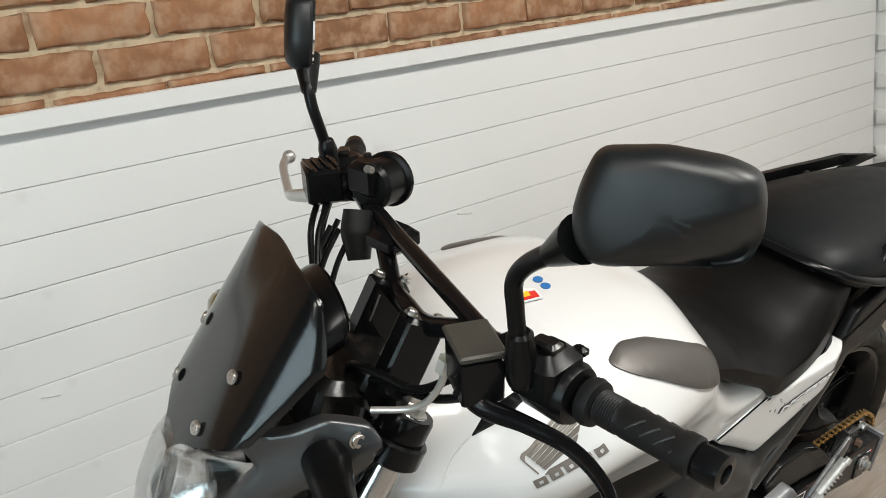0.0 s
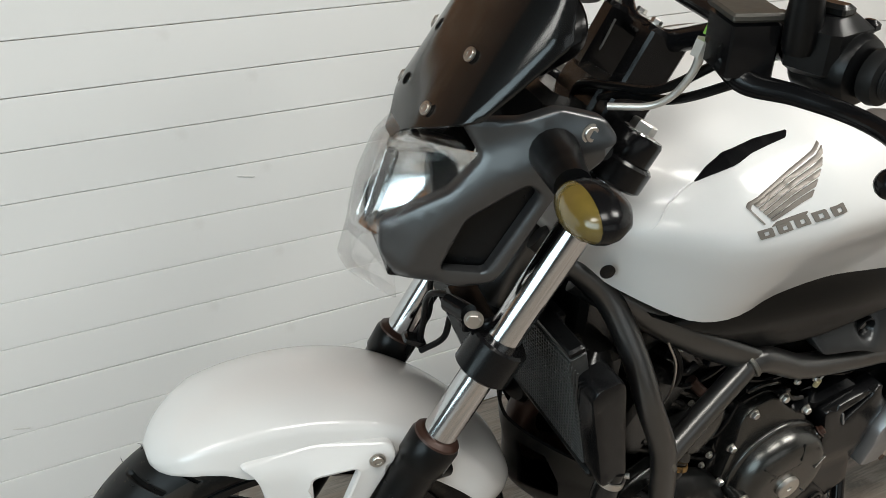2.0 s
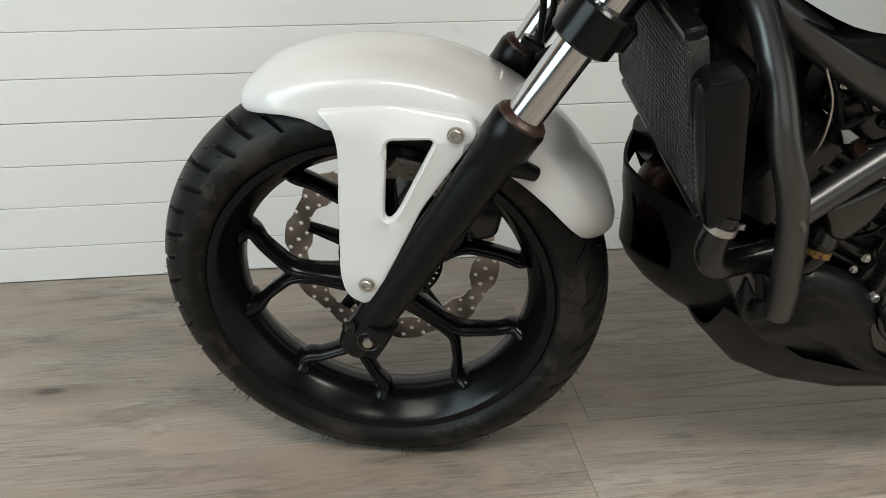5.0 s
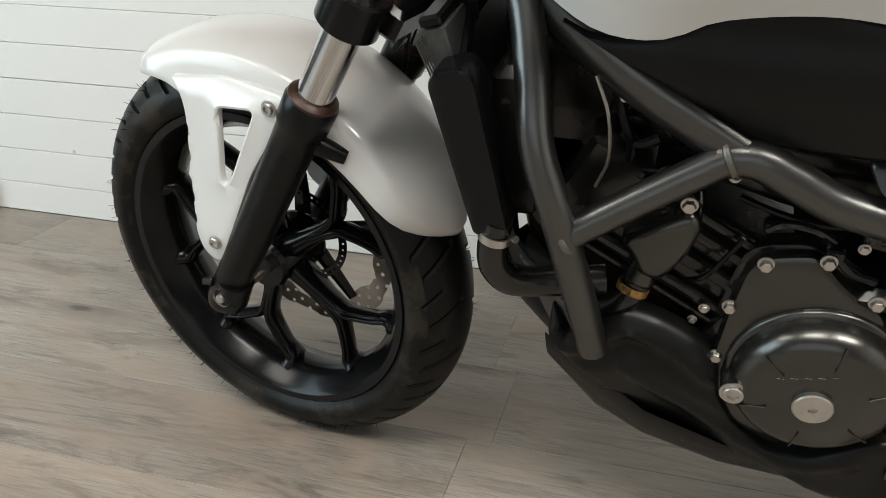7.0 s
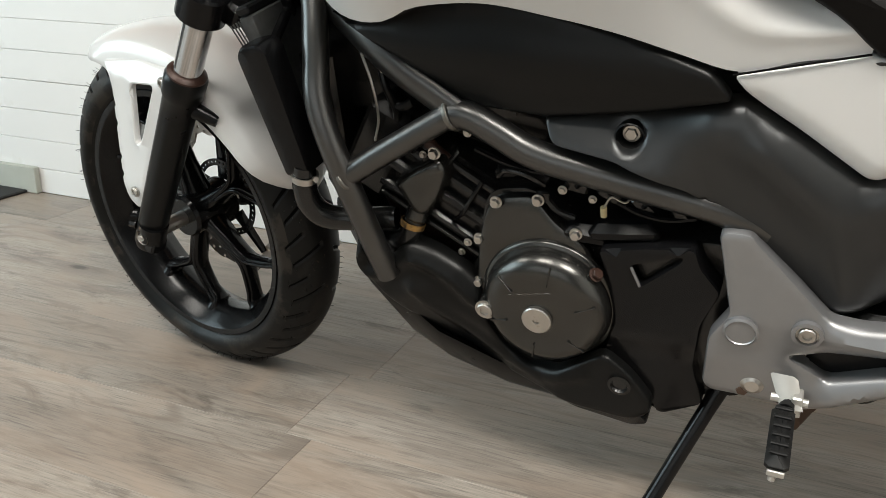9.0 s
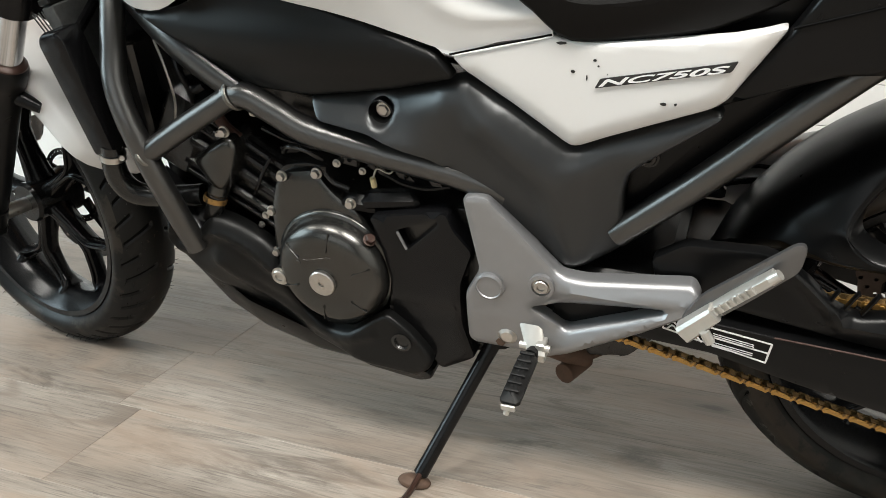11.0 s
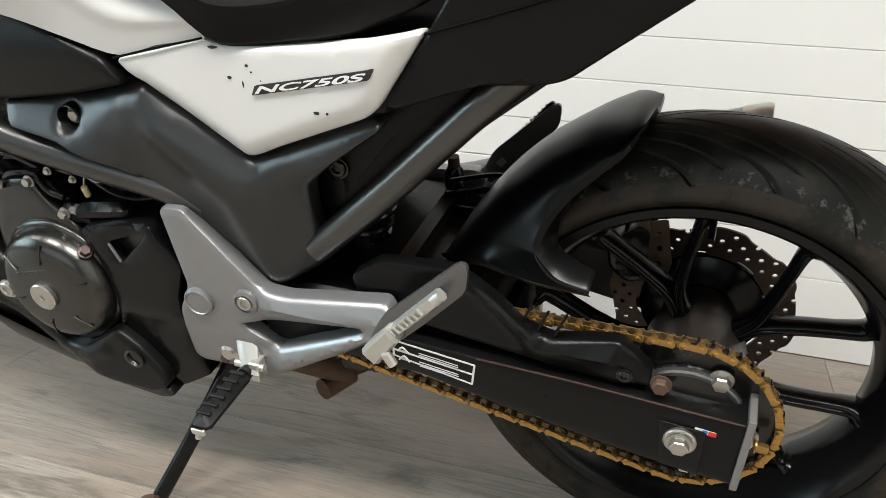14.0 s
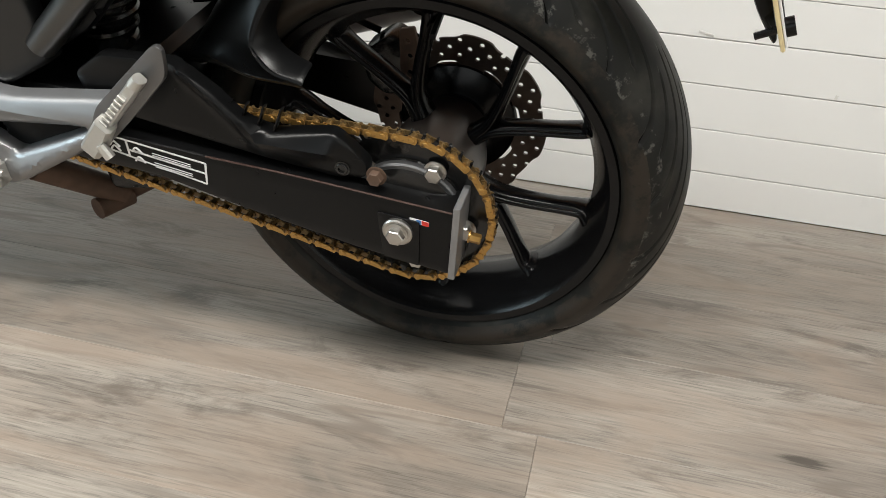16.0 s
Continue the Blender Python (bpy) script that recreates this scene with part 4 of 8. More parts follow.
for s in (-1, 1):
    grip(s)
    sw = part("switch_housing", join(lathe([(0.012, -0.03), (0.024, -0.03), (0.027, -0.024), (0.028, 0.012), (0.025, 0.018), (0.017, 0.02), (0.012, 0.02)], (0.474, s * 0.28, 1.038), (0.32, s * 0.94, 0.0), 28), box((0.464, s * 0.27, 1.052), (0.05, 0.046, 0.05), Matrix.Rotation(s * radians(-21), 4, "Z"), 0.01)), M["plastic"], bike, "black plastic switch block", BARF)
    part("switch_button", box((0.462, s * 0.272, 1.080), (0.016, 0.026, 0.01), Matrix.Rotation(s * radians(-21), 4, "Z"), 0.003), M["engine"], sw)
    part("switch_button", box((0.494, s * 0.274, 1.066), (0.01, 0.014, 0.01), Matrix.Rotation(s * radians(-21), 4, "Z"), 0.003), M["gloss"], sw)
    part("switch_lever", box((0.497, s * 0.282, 1.03), (0.022, 0.016, 0.012), Matrix.Rotation(s * radians(-10), 4, "Z"), 0.004), M["plastic"], sw)
    # lever and its bracket
    col = "gloss" if s < 0 else "bright_alloy"
    part("lever_bracket", join(tube([(0.448, s * 0.225, 1.046), (0.42, s * 0.232, 1.044), (0.402, s * 0.245, 1.04)], [0.019, 0.015, 0.013], 14), lathe([(0.011, -0.012), (0.0185, -0.012), (0.0185, 0.012), (0.011, 0.012)], (0.452, s * 0.235, 1.05), (0.2, s, 0), 22)), M["plastic"], bike, "", BARF)
    if s < 0:
        run, end = [(0.402, -0.235, 1.036), (0.412, -0.255, 1.022), (0.432, -0.29, 1.022), (0.451, -0.33, 1.020), (0.453, -0.37, 1.019), (0.446, -0.397, 1.014), (0.432, -0.407, 1.009)], (0.425, -0.411, 1.007)
    else:
        run, end = [(0.402, 0.235, 1.04), (0.387, 0.27, 1.03), (0.388, 0.306, 1.02), (0.398, 0.375, 1.030), (0.409, 0.412, 1.030), (0.416, 0.422, 1.031)], (0.420, 0.428, 1.031)
    part("lever", join(tube(run, [0.012, 0.010, 0.008, 0.007, 0.0065, 0.006] + [0.006] * (len(run) - 6), 12, flat=0.75), lathe([(0, -0.0105)] + [(0.0105 * math.cos(a), 0.0105 * math.sin(a)) for a in np.linspace(-1.4, 1.4, 9)] + [(0, 0.0105)], end, (0, 1, 0), 18)), M[col], bike, "black clutch lever" if s < 0 else "polished alloy brake lever", BARF)
    # mirror stem
    if s > 0:
        part("mirror_stem", join(lathe([(0.006, 0), (0.012, 0), (0.013, 0.006), (0.013, 0.03), (0.010, 0.042), (0.008, 0.044)], (0.44, 0.262, 1.062), (-0.1, 0, 1), 20), tube([(0.437, 0.262, 1.085), (0.431, 0.264, 1.115), (0.423, 0.267, 1.150), (0.423, 0.281, 1.178), (0.431, 0.318, 1.197)], [0.0075, 0.0075, 0.0075, 0.008, 0.0085], 14), tube([(0.423, 0.277, 1.168), (0.432, 0.308, 1.207)], [0.010, 0.019], 18)), M["plastic"], bike, "", BARF)
    else:
        part("mirror_stem", join(lathe([(0.006, 0), (0.012, 0), (0.0135, 0.006), (0.0135, 0.03), (0.011, 0.050), (0.008, 0.053)], (0.386, -0.275, 1.090), (-0.12, 0.02, 1), 20), tube([(0.380, -0.273, 1.13), (0.375, -0.271, 1.165), (0.372, -0.271, 1.190), (0.368, -0.290, 1.216), (0.362, -0.330, 1.248)], [0.0075, 0.0075, 0.0075, 0.0078, 0.0085], 16), tube([(0.364, -0.315, 1.236), (0.352, -0.352, 1.268)], [0.0095, 0.0175], 18)), M["plastic"], bike, "black mirror stem in a rubber boot")
part("brake_reservoir", join(box((0.416, -0.230, 1.046), (0.038, 0.054, 0.046), Matrix.Rotation(radians(-9), 4, "Z"), 0.003)), M["gloss"], bike, "square black fluid reservoir", BARF)
part("reservoir_cap", box((0.416, -0.230, 1.0725), (0.042, 0.058, 0.007), Matrix.Rotation(radians(-9), 4, "Z"), 0.002), M["lid"], bike, "dull grey reservoir lid", BARF)
part("brake_reservoir", join(box((0.41, 0.205, 1.07), (0.045, 0.06, 0.045), Matrix.Rotation(radians(-8), 4, "Z"), 0.004)), M["gloss"], bike, "black fluid reservoir", BARF)

# mirrors
def mirror(s):
    m = Matrix() if s < 0 else BARF
    turn = STEER0.to_3x3() if s < 0 else Matrix.Identity(3)
    o = Vector((0.378, -0.391, 1.298)) if s < 0 else Vector((0.438, 0.345, 1.240))
    u = (turn @ (Vector((0.70, -0.70, 0.10)) if s < 0 else Vector((0.26, 0.96, 0.06)))).normalized()
    w = turn @ Vector((0.10, s * -0.12, 1))
    w = (w - u * w.dot(u)).normalized()
    nrm = u.cross(w)
    if nrm.x > 0:
        nrm = -nrm
    out = rounded([(-0.040, 0.038), (0.0, 0.038), (0.037, 0.030), (0.055, 0.021), (0.058, 0.008), (0.057, -0.016), (0.049, -0.035), (0.036, -0.038), (-0.038, -0.038), (-0.047, -0.034), (-0.056, -0.020), (-0.057, -0.003), (-0.051, 0.017)], 0.008, 4)
    rings = []
    big = 1.0 if s < 0 else 1.3
    for k, d in ((0.96, -0.014), (1.0, -0.010), (1.0, -0.004), (0.992, 0.002), (0.97, 0.008), (0.935, 0.013), (0.88, 0.0168), (0.81, 0.0192), (0.72, 0.0208), (0.6, 0.0218), (0.46, 0.0224), (0.3, 0.0228), (0.12, 0.023)):
        ring = []
        for x, z in out:
            px, pz = x * k * big, z * k * big
            # a crease falls from the upper outer corner to the lower inner one, with a sunken face below it
            low = max(0.0, 0.38 * px - 0.0135 * big - pz)
            ring.append(o + u * px + w * pz + nrm * (d - 0.8 * low * max(0.0, min(1.0, (d + 0.006) / 0.022))))
        rings.append(ring)
    hs = part("mirror", loft(rings), M["mirror_plastic"], bike, "black plastic mirror housing", m, 28)
    part("mirror_glass", loft([[o + u * (x * k * big) + w * (z * k * big) + nrm * d for x, z in out] for k, d in ((0.93, -0.0145), (0.92, -0.017))]), M["mirror"], hs, "silvered mirror glass")


mirror(-1)
mirror(1)

# smoked screen, headlight and cowl share one bracket
FAIR = STEER0 @ Matrix.Translation((-0.002, -0.031, 0.011)) @ Matrix.Diagonal((1.0, 1.07, 1.0, 1.0))


# smoked screen
def screen():
    rows = []
    for t in np.linspace(0, 1, 30):
        z = 0.922 + 0.190 * t
        hw = float(np.interp(z, [0.918, 0.932, 0.943, 0.956, 0.966, 1.0, 1.037, 1.064, 1.093, 1.105, 1.112], [0.012, 0.022, 0.045, 0.082, 0.105, 0.115, 0.123, 0.114, 0.100, 0.082, 0.055]))
        row = []
        for u in np.linspace(-1, 1, 25):
            y = hw * u
            zz = z + 0.006 * (1 - u * u) * t
            row.append(Vector((0.165 + 0.135 * ((zz - 0.918) / 0.19) + 235 * y ** 4, y, zz)))
        rows.append(row)
    return shell(rows, 0.003, lambda p: (1, 0, -0.6))


part("windscreen", screen(), M["screen"], bike, "smoked dark acrylic flyscreen", FAIR, 60)
for s in (-1, 1):
    for x, y, z in ((0.234, 0.062, 1.015), (0.195, 0.051, 0.963)):
        bolt((x, s * y, z), bike, (-0.8, s * 0.25, 0.5), 0.0056, 0.003, "socket", "steel", FAIR)

# headlight and its cowl


cowl_y = lambda x, z: -0.048 - 0.41 * max(0, x - 0.15) + 0.25 * max(0, 0.8 - z) - 0.010 * max(0, 1 - seg_d(x, z, [(0.345, 0.945), (0.25, 0.90), (0.185, 0.835), (0.17, 0.80)]) / 0.035)

COWL = [(0.222, 0.958), (0.24, 0.925), (0.212, 0.887), (0.147, 0.845), (0.146, 0.815), (0.16, 0.785), (0.225, 0.772), (0.256, 0.782), (0.306, 0.885), (0.340, 0.927), (0.352, 0.953), (0.341, 0.970), (0.305, 0.975), (0.275, 0.962)]
VENT = [(0.205, 0.796), (0.248, 0.797), (0.294, 0.888), (0.282, 0.900), (0.228, 0.858)]
for s in (-1, 1):
    g = panel(COWL, cowl_y, 0.014, 0.004, [VENT], corner=0.006, step=0.009)
    c = part("headlight_cowl", g if s < 0 else flip(g), M["dark_grey"], bike, "dark graphite headlight cowl with a black vent", FAIR, 50)
    g = panel([(0.19, 0.788), (0.254, 0.788), (0.302, 0.889), (0.285, 0.908), (0.215, 0.864)], lambda x, z: cowl_y(x, z) + 0.016, 0.006, 0.001)
    part("vent_liner", g if s < 0 else flip(g), M["plastic"], c)
    bolt((0.33, s * 0.125, 0.955), c, (0, s, 0), 0.0075, 0.004, "socket", "steel")
    part("cowl_underside", panel([(0.15, 0.785), (0.24, 0.768), (0.25, 0.782), (0.16, 0.8)], -0.05 if s < 0 else 0.0, 0.05, 0.001), M["plastic"], c)


def lens():
    rows = []
    for t in np.linspace(0, 1, 22):
        z = 0.934 - 0.180 * t
        hw = float(np.interp(t, [0, 0.06, 0.27, 0.52, 0.62, 0.8, 1], [0.070, 0.084, 0.070, 0.056, 0.050, 0.052, 0.046]))
        xc = float(np.interp(t, [0, 0.10, 0.30, 0.45, 0.60, 0.70, 0.82, 0.92, 1], [0.172, 0.152, 0.134, 0.127, 0.121, 0.115, 0.108, 0.118, 0.140]))
        xe = float(np.interp(t, [0, 0.06, 0.27, 0.52, 1], [0.222, 0.232, 0.204, 0.154, 0.160]))
        rows.append([Vector((xc + (xe - xc) * abs(u) ** 2.2, hw * u, z)) for u in np.linspace(-1, 1, 21)])
    return rows


LR = lens()
lamp = part("headlight", shell(LR, 0.003, lambda p: (1, 0, 0)), M["lens"], bike, "clear headlight lens over a bright reflector", FAIR, 60)
lamp.visible_shadow = False
for s in (-1, 1):
    bowl = []
    for t in np.linspace(0.05, 0.64, 12):
        row = []
        for u in np.linspace(0.05, 1.0, 11):
            i = t * 21
            a = LR[int(i)][10 + round(u * 10 * (1))] if s > 0 else LR[int(i)][10 - round(u * 10)]
            dep = 0.05 * math.sin(math.pi * (t - 0.02) / 0.64) * math.sin(math.pi * u * 0.95 + 0.05)
            row.append(Vector((a.x + 0.012 + dep, s * abs(a.y) * 1.0, a.z)))
        bowl.append(row)
    part("reflector", shell(bowl, 0.002, lambda p: (1, 0, 0)), M["reflector"], lamp, "faceted mirror reflector", smooth=20)
part("lamp_divider", box((0.158, -0.004, 0.862), (0.012, 0.010, 0.095), Matrix.Rotation(radians(20), 4, "Y"), 0.003), M["gloss"], lamp)
part("lamp_back", loft([[(0.2 + 0.04 * k, y * (1 - 0.3 * k), 0.86 + z * (1 - 0.2 * k)) for y, z in circle(0.06, 20)] for k in (0, 1)]), M["plastic"], lamp)

# indicators
for s in (-1, 1):
    st = part("indicator", tube([(0.3, s * 0.115, 0.935), (0.292, s * 0.16, 0.935), (0.288, s * 0.185, 0.935)], [0.024, 0.019, 0.017], 18), M["plastic"], bike, "black indicator on a rubber stalk", FAIR)
    c = Vector((0.291, s * 0.222, 0.932))
    body = [[c + Vector((dx, s * r * math.cos(a) * 1.2, r * math.sin(a) * 0.68)) for a in np.linspace(0, 2 * math.pi, 24, endpoint=False)] for dx, r in ((-0.012, 0.032), (-0.004, 0.0335), (0.006, 0.031), (0.018, 0.023), (0.026, 0.010))]
    part("indicator_body", loft(body), M["gloss"], st)
    body = [[c + Vector((dx, s * r * math.cos(a) * 1.2, r * math.sin(a) * 0.68)) for a in np.linspace(0, 2 * math.pi, 24, endpoint=False)] for dx, r in ((-0.012, 0.031), (-0.019, 0.028), (-0.026, 0.020), (-0.030, 0.007))]
    part("indicator_lens", loft(body), M["amber"], st, "yellow amber lens")

# tank cover
SEC = [(0.335, 0.835, 0.035, 0.835, 0.070, 0.822, 0.078, 0.800), (0.36, 0.872, 0.055, 0.865, 0.095, 0.832, 0.082, 0.776), (0.40, 0.905, 0.072, 0.892, 0.135, 0.838, 0.108, 0.748), (0.46, 0.935, 0.090, 0.908, 0.186, 0.842, 0.150, 0.720), (0.50, 0.955, 0.108, 0.922, 0.208, 0.848, 0.166, 0.712),
       (0.54, 0.968, 0.122, 0.938, 0.222, 0.856, 0.172, 0.716), (0.58, 0.976, 0.135, 0.950, 0.234, 0.868, 0.174, 0.734), (0.66, 0.978, 0.150, 0.948, 0.236, 0.868, 0.176, 0.742), (0.74, 0.968, 0.160, 0.935, 0.224, 0.858, 0.174, 0.730),
       (0.78, 0.957, 0.158, 0.925, 0.214, 0.850, 0.172, 0.722), (0.82, 0.943, 0.148, 0.908, 0.202, 0.836, 0.170, 0.712), (0.86, 0.915, 0.120, 0.878, 0.182, 0.79, 0.168, 0.70), (0.92, 0.80, 0.11, 0.79, 0.172, 0.74, 0.164, 0.684), (0.97, 0.76, 0.11, 0.75, 0.168, 0.73, 0.164, 0.698), (1.03, 0.75, 0.1, 0.745, 0.165, 0.735, 0.162, 0.708)]


def ring_at(x, zt, y1, z1, y2, z2, y3, z3):
    k = float(np.interp(x, [0.40, 0.46, 0.50, 0.66], [-0.4, 0.0, 0.8, 1.0]))
    c = smooth_path([(0, 0, zt), (0, y1 * 0.55, zt - (zt - z1) * 0.25), (0, y1, z1), (0, (y1 + y2) / 2 + 0.008 * k, (z1 + z2) / 2 + 0.012 * k), (0, y2, z2), (0, (y2 * 1.05 + y3 * 0.95) / 2, (z2 + z3) / 2), (0, y3, z3)], 4)
    half = [(p.y, p.z) for p in c]
    pts = [(x, y, z) for y, z in half] + [(x, half[-1][0] - 0.02, half[-1][1] + 0.004), (x, 0.0, half[-1][1] + 0.004)]
    pts += [(x, -(half[-1][0] - 0.02), half[-1][1] + 0.004)] + [(x, -y, z) for y, z in half[::-1][:-1]]
    return pts


def dense_sec(n=46):
    a = np.array(SEC)
    xs = np.linspace(a[0, 0], a[-1, 0], n)
    cols = [xs]
    for k in range(1, 8):
        p = smooth_path([(x, v, 0) for x, v in zip(a[:, 0], a[:, k])], 8)
        cols.append(np.interp(xs, [q.x for q in p], [q.y for q in p]))
    return np.stack(cols, 1)


TANK = dense_sec()
tank = part("tank_cover", loft([ring_at(*r) for r in TANK]), M["white"], bike, "pearl white tank cover", smooth=55)


def tank_y(x, z):
    """The outer face of the tank cover's left flank."""
    r = [float(np.interp(x, TANK[:, 0], TANK[:, k])) for k in range(8)]
    ring = ring_at(x, *r[1:])
    half = ring[:25]
    return -float(np.interp(-z, [-p[2] for p in half], [p[1] for p in half]))



# side panels
def both(name, material, label, outline, y, thick=0.012, edge=0.004, holes=(), corner=0.01, smooth=45, step=0.014):
    g = panel(outline, y, thick, edge, holes, step=step, corner=corner)
    a = part(name, g, M[material], bike, label, smooth=smooth)
    b = part(name, flip(g), M[material], bike, label, smooth=smooth)
    return a, b


UP = [(0.44, 0.71), (0.472, 0.698), (0.520, 0.704), (0.594, 0.734), (0.640, 0.741), (0.745, 0.727), (0.810, 0.712), (0.896, 0.682), (0.918, 0.652), (0.835, 0.630), (0.719, 0.611), (0.611, 0.612), (0.590, 0.624), (0.545, 0.658), (0.48, 0.690)]
both("upper_side_cover", "side_plastic", "black textured plastic side cover", UP, lambda x, z: -0.128 - 0.030 * (lambda k: k * k * (3 - 2 * k))(min(1, max(0, (x - 0.42) / 0.36))) - 0.014 * math.exp(-((z - 0.675) / 0.035) ** 2), 0.02, 0.006, step=0.009)
MID = [(0.714, 0.609), (0.729, 0.582), (0.802, 0.573), (0.879, 0.547), (0.907, 0.523), (0.935, 0.499), (1.029, 0.415), (1.044, 0.404), (1.110, 0.438), (1.116, 0.456), (1.112, 0.471), (1.112, 0.525), (1.118, 0.554), (1.150, 0.584), (1.213, 0.630), (1.200, 0.640), (1.117, 0.602), (1.058, 0.576), (1.048, 0.577), (0.986, 0.618), (0.932, 0.650), (0.86, 0.634)]


def mid_y(x, z):
    d = seg_d(x, z, [(0.72, 0.611), (0.86, 0.634), (0.932, 0.652), (0.986, 0.620), (1.048, 0.579), (1.058, 0.578), (1.117, 0.604), (1.20, 0.642)])
    wing = min(1, max(0, (0.90 - x) / 0.08))
    body = -0.148 - 0.022 * (1 - math.exp(-d / 0.014)) + 0.16 * max(0, d - 0.03)
    front = -0.130 - 0.75 * max(0, 0.632 - z)
    y = body * (1 - wing) + front * wing
    hollow = 0.012 * min(1, max(0, (x - 1.075) / 0.03)) * min(1, max(0, (0.58 - z) / 0.05))
    return y + hollow - 0.010 * math.exp(-(seg_d(x, z, [(0.95, 0.60), (1.03, 0.53), (1.055, 0.43)]) / 0.022) ** 2)



ma, mb = both("lower_side_cover", "satin", "satin grey-black lower side cover", MID, mid_y, 0.025, 0.006, [[(0.815 + 0.0145 * math.cos(a), 0.598 + 0.0145 * math.sin(a)) for a in np.linspace(0, 2 * math.pi, 14, endpoint=False)]], step=0.009)
part("bolt_recess", lathe([(0.0, -0.012), (0.011, -0.012), (0.0142, -0.002), (0.0152, 0.0005), (0.0165, -0.001), (0.0165, -0.014)], (0.815, mid_y(0.815, 0.598), 0.598), (0, -1, 0), 28), M["plastic"], ma)
bolt((0.815, mid_y(0.815, 0.598) + 0.011, 0.598), ma, (0, -1, 0), 0.0075, 0.005, "hex", "steel")
WP = [(0.913, 0.680), (1.031, 0.709), (1.044, 0.704), (1.072, 0.704), (1.158, 0.712), (1.261, 0.728), (1.212, 0.653), (1.198, 0.642), (1.093, 0.597), (1.060, 0.581), (1.049, 0.581), (0.984, 0.625), (0.940, 0.652)]
wp_y = lambda x, z: -0.166 - 0.07 * max(0, min(0.15, x - 1.06)) + 0.25 * max(0, x - 1.21) + 0.5 * max(0, 0.016 - seg_d(x, z, [(0.940, 0.652), (0.984, 0.625), (1.049, 0.581), (1.060, 0.581), (1.198, 0.642), (1.212, 0.653), (1.261, 0.728)]))
wpa, wpb = both("white_side_panel", "white", "pearl white side panel with small chips", WP, wp_y, 0.02, 0.004, step=0.008)
part("panel_seam", tube([(0.914, -0.1670, 0.6815), (0.96, -0.1675, 0.6935), (1.03, -0.1670, 0.7105)], 0.0013, 6), M["groove"], bike)

# seat
def seat_ring(x, zt, w, zl, crown=0.018):
    half = [(0, zt), (w * 0.35, zt - crown * 0.15), (w * 0.7, zt - crown * 0.7), (w * 0.9, zt - crown * 1.5), (w, zt - crown * 2.6), (w * 1.0, (zt + zl) / 2 - 0.01), (w * 0.985, zl + 0.006), (w * 0.95, zl)]
    return [(x, y, z) for y, z in half] + [(x, -y, z) for y, z in half[::-1][:-1]]


def seat_of(rows, n=36):
    a = np.array(rows)
    xs = np.linspace(a[0, 0], a[-1, 0], n)
    out = []
    for x in xs:
        out.append(seat_ring(x, *[float(np.interp(x, *zip(*[(q.x, q.y) for q in smooth_path([(r[0], r[k], 0) for r in rows], 6)]))) for k in (1, 2, 3, 4)]))
    return loft(out)


part("rider_seat", seat_of([(0.79, 0.872, 0.165, 0.852, 0.008), (0.81, 0.880, 0.174, 0.846, 0.012), (0.85, 0.884, 0.178, 0.828, 0.016), (0.90, 0.878, 0.180, 0.800, 0.02), (0.95, 0.850, 0.180, 0.772, 0.024), (1.0, 0.826, 0.178, 0.742, 0.024), (1.04, 0.812, 0.175, 0.708, 0.024), (1.08, 0.806, 0.172, 0.705, 0.024), (1.14, 0.818, 0.168, 0.712, 0.026), (1.19, 0.852, 0.160, 0.720, 0.024), (1.23, 0.866, 0.150, 0.735, 0.02), (1.27, 0.862, 0.14, 0.755, 0.016)]), M["seat"], bike, "matt black vinyl rider seat", smooth=60)
part("passenger_seat", seat_of([(1.194, 0.872, 0.10, 0.860, 0.004), (1.206, 0.886, 0.125, 0.852, 0.010), (1.24, 0.899, 0.148, 0.835, 0.016), (1.30, 0.906, 0.160, 0.815, 0.02), (1.42, 0.906, 0.160, 0.812, 0.022), (1.55, 0.901, 0.142, 0.825, 0.022), (1.66, 0.890, 0.112, 0.838, 0.018), (1.72, 0.876, 0.08, 0.845, 0.012)]), M["seat2"], bike, "raised matt passenger seat", smooth=60)
part("seat_band", tube([(1.41, -0.163, 0.812), (1.33, -0.162, 0.824), (1.26, -0.148, 0.844), (1.21, -0.118, 0.862), (1.192, -0.06, 0.870), (1.188, 0.0, 0.873), (1.192, 0.06, 0.870), (1.21, 0.118, 0.862), (1.26, 0.148, 0.844), (1.33, 0.162, 0.824)], 0.0085, 12, flat=1.5), M["gloss"], bike, "glossy black band under the passenger seat")
RAIL = [(1.31, 0.850), (1.345, 0.892), (1.37, 0.897), (1.45, 0.890), (1.58, 0.882), (1.69, 0.878), (1.80, 0.858), (1.822, 0.849), (1.80, 0.845), (1.68, 0.855), (1.60, 0.858), (1.45, 0.858), (1.37, 0.864), (1.335, 0.838)]
for s in (-1, 1):
    g = panel(RAIL, lambda x, z: -0.158 + 0.06 * max(0, x - 1.5), 0.015, 0.005, corner=0.008)
    rail = part("grab_rail", g if s < 0 else flip(g), M["plastic"], bike, "thin black grab rail beside the passenger seat")
    part("rail_post", beam((1.555, s * 0.125, 0.835), (1.565, s * 0.147, 0.868), 0.03, 0.026, 0.012, 0.012, (1, 0, 0)), M["plastic"], rail)
TAIL = [(1.192, 0.636), (1.207, 0.650), (1.261, 0.724), (1.290, 0.775), (1.42, 0.815), (1.6, 0.842), (1.76, 0.870), (1.79, 0.866), (1.70, 0.852), (1.60, 0.830), (1.56, 0.812), (1.497, 0.772), (1.440, 0.731), (1.389, 0.692), (1.368, 0.686), (1.310, 0.681)]
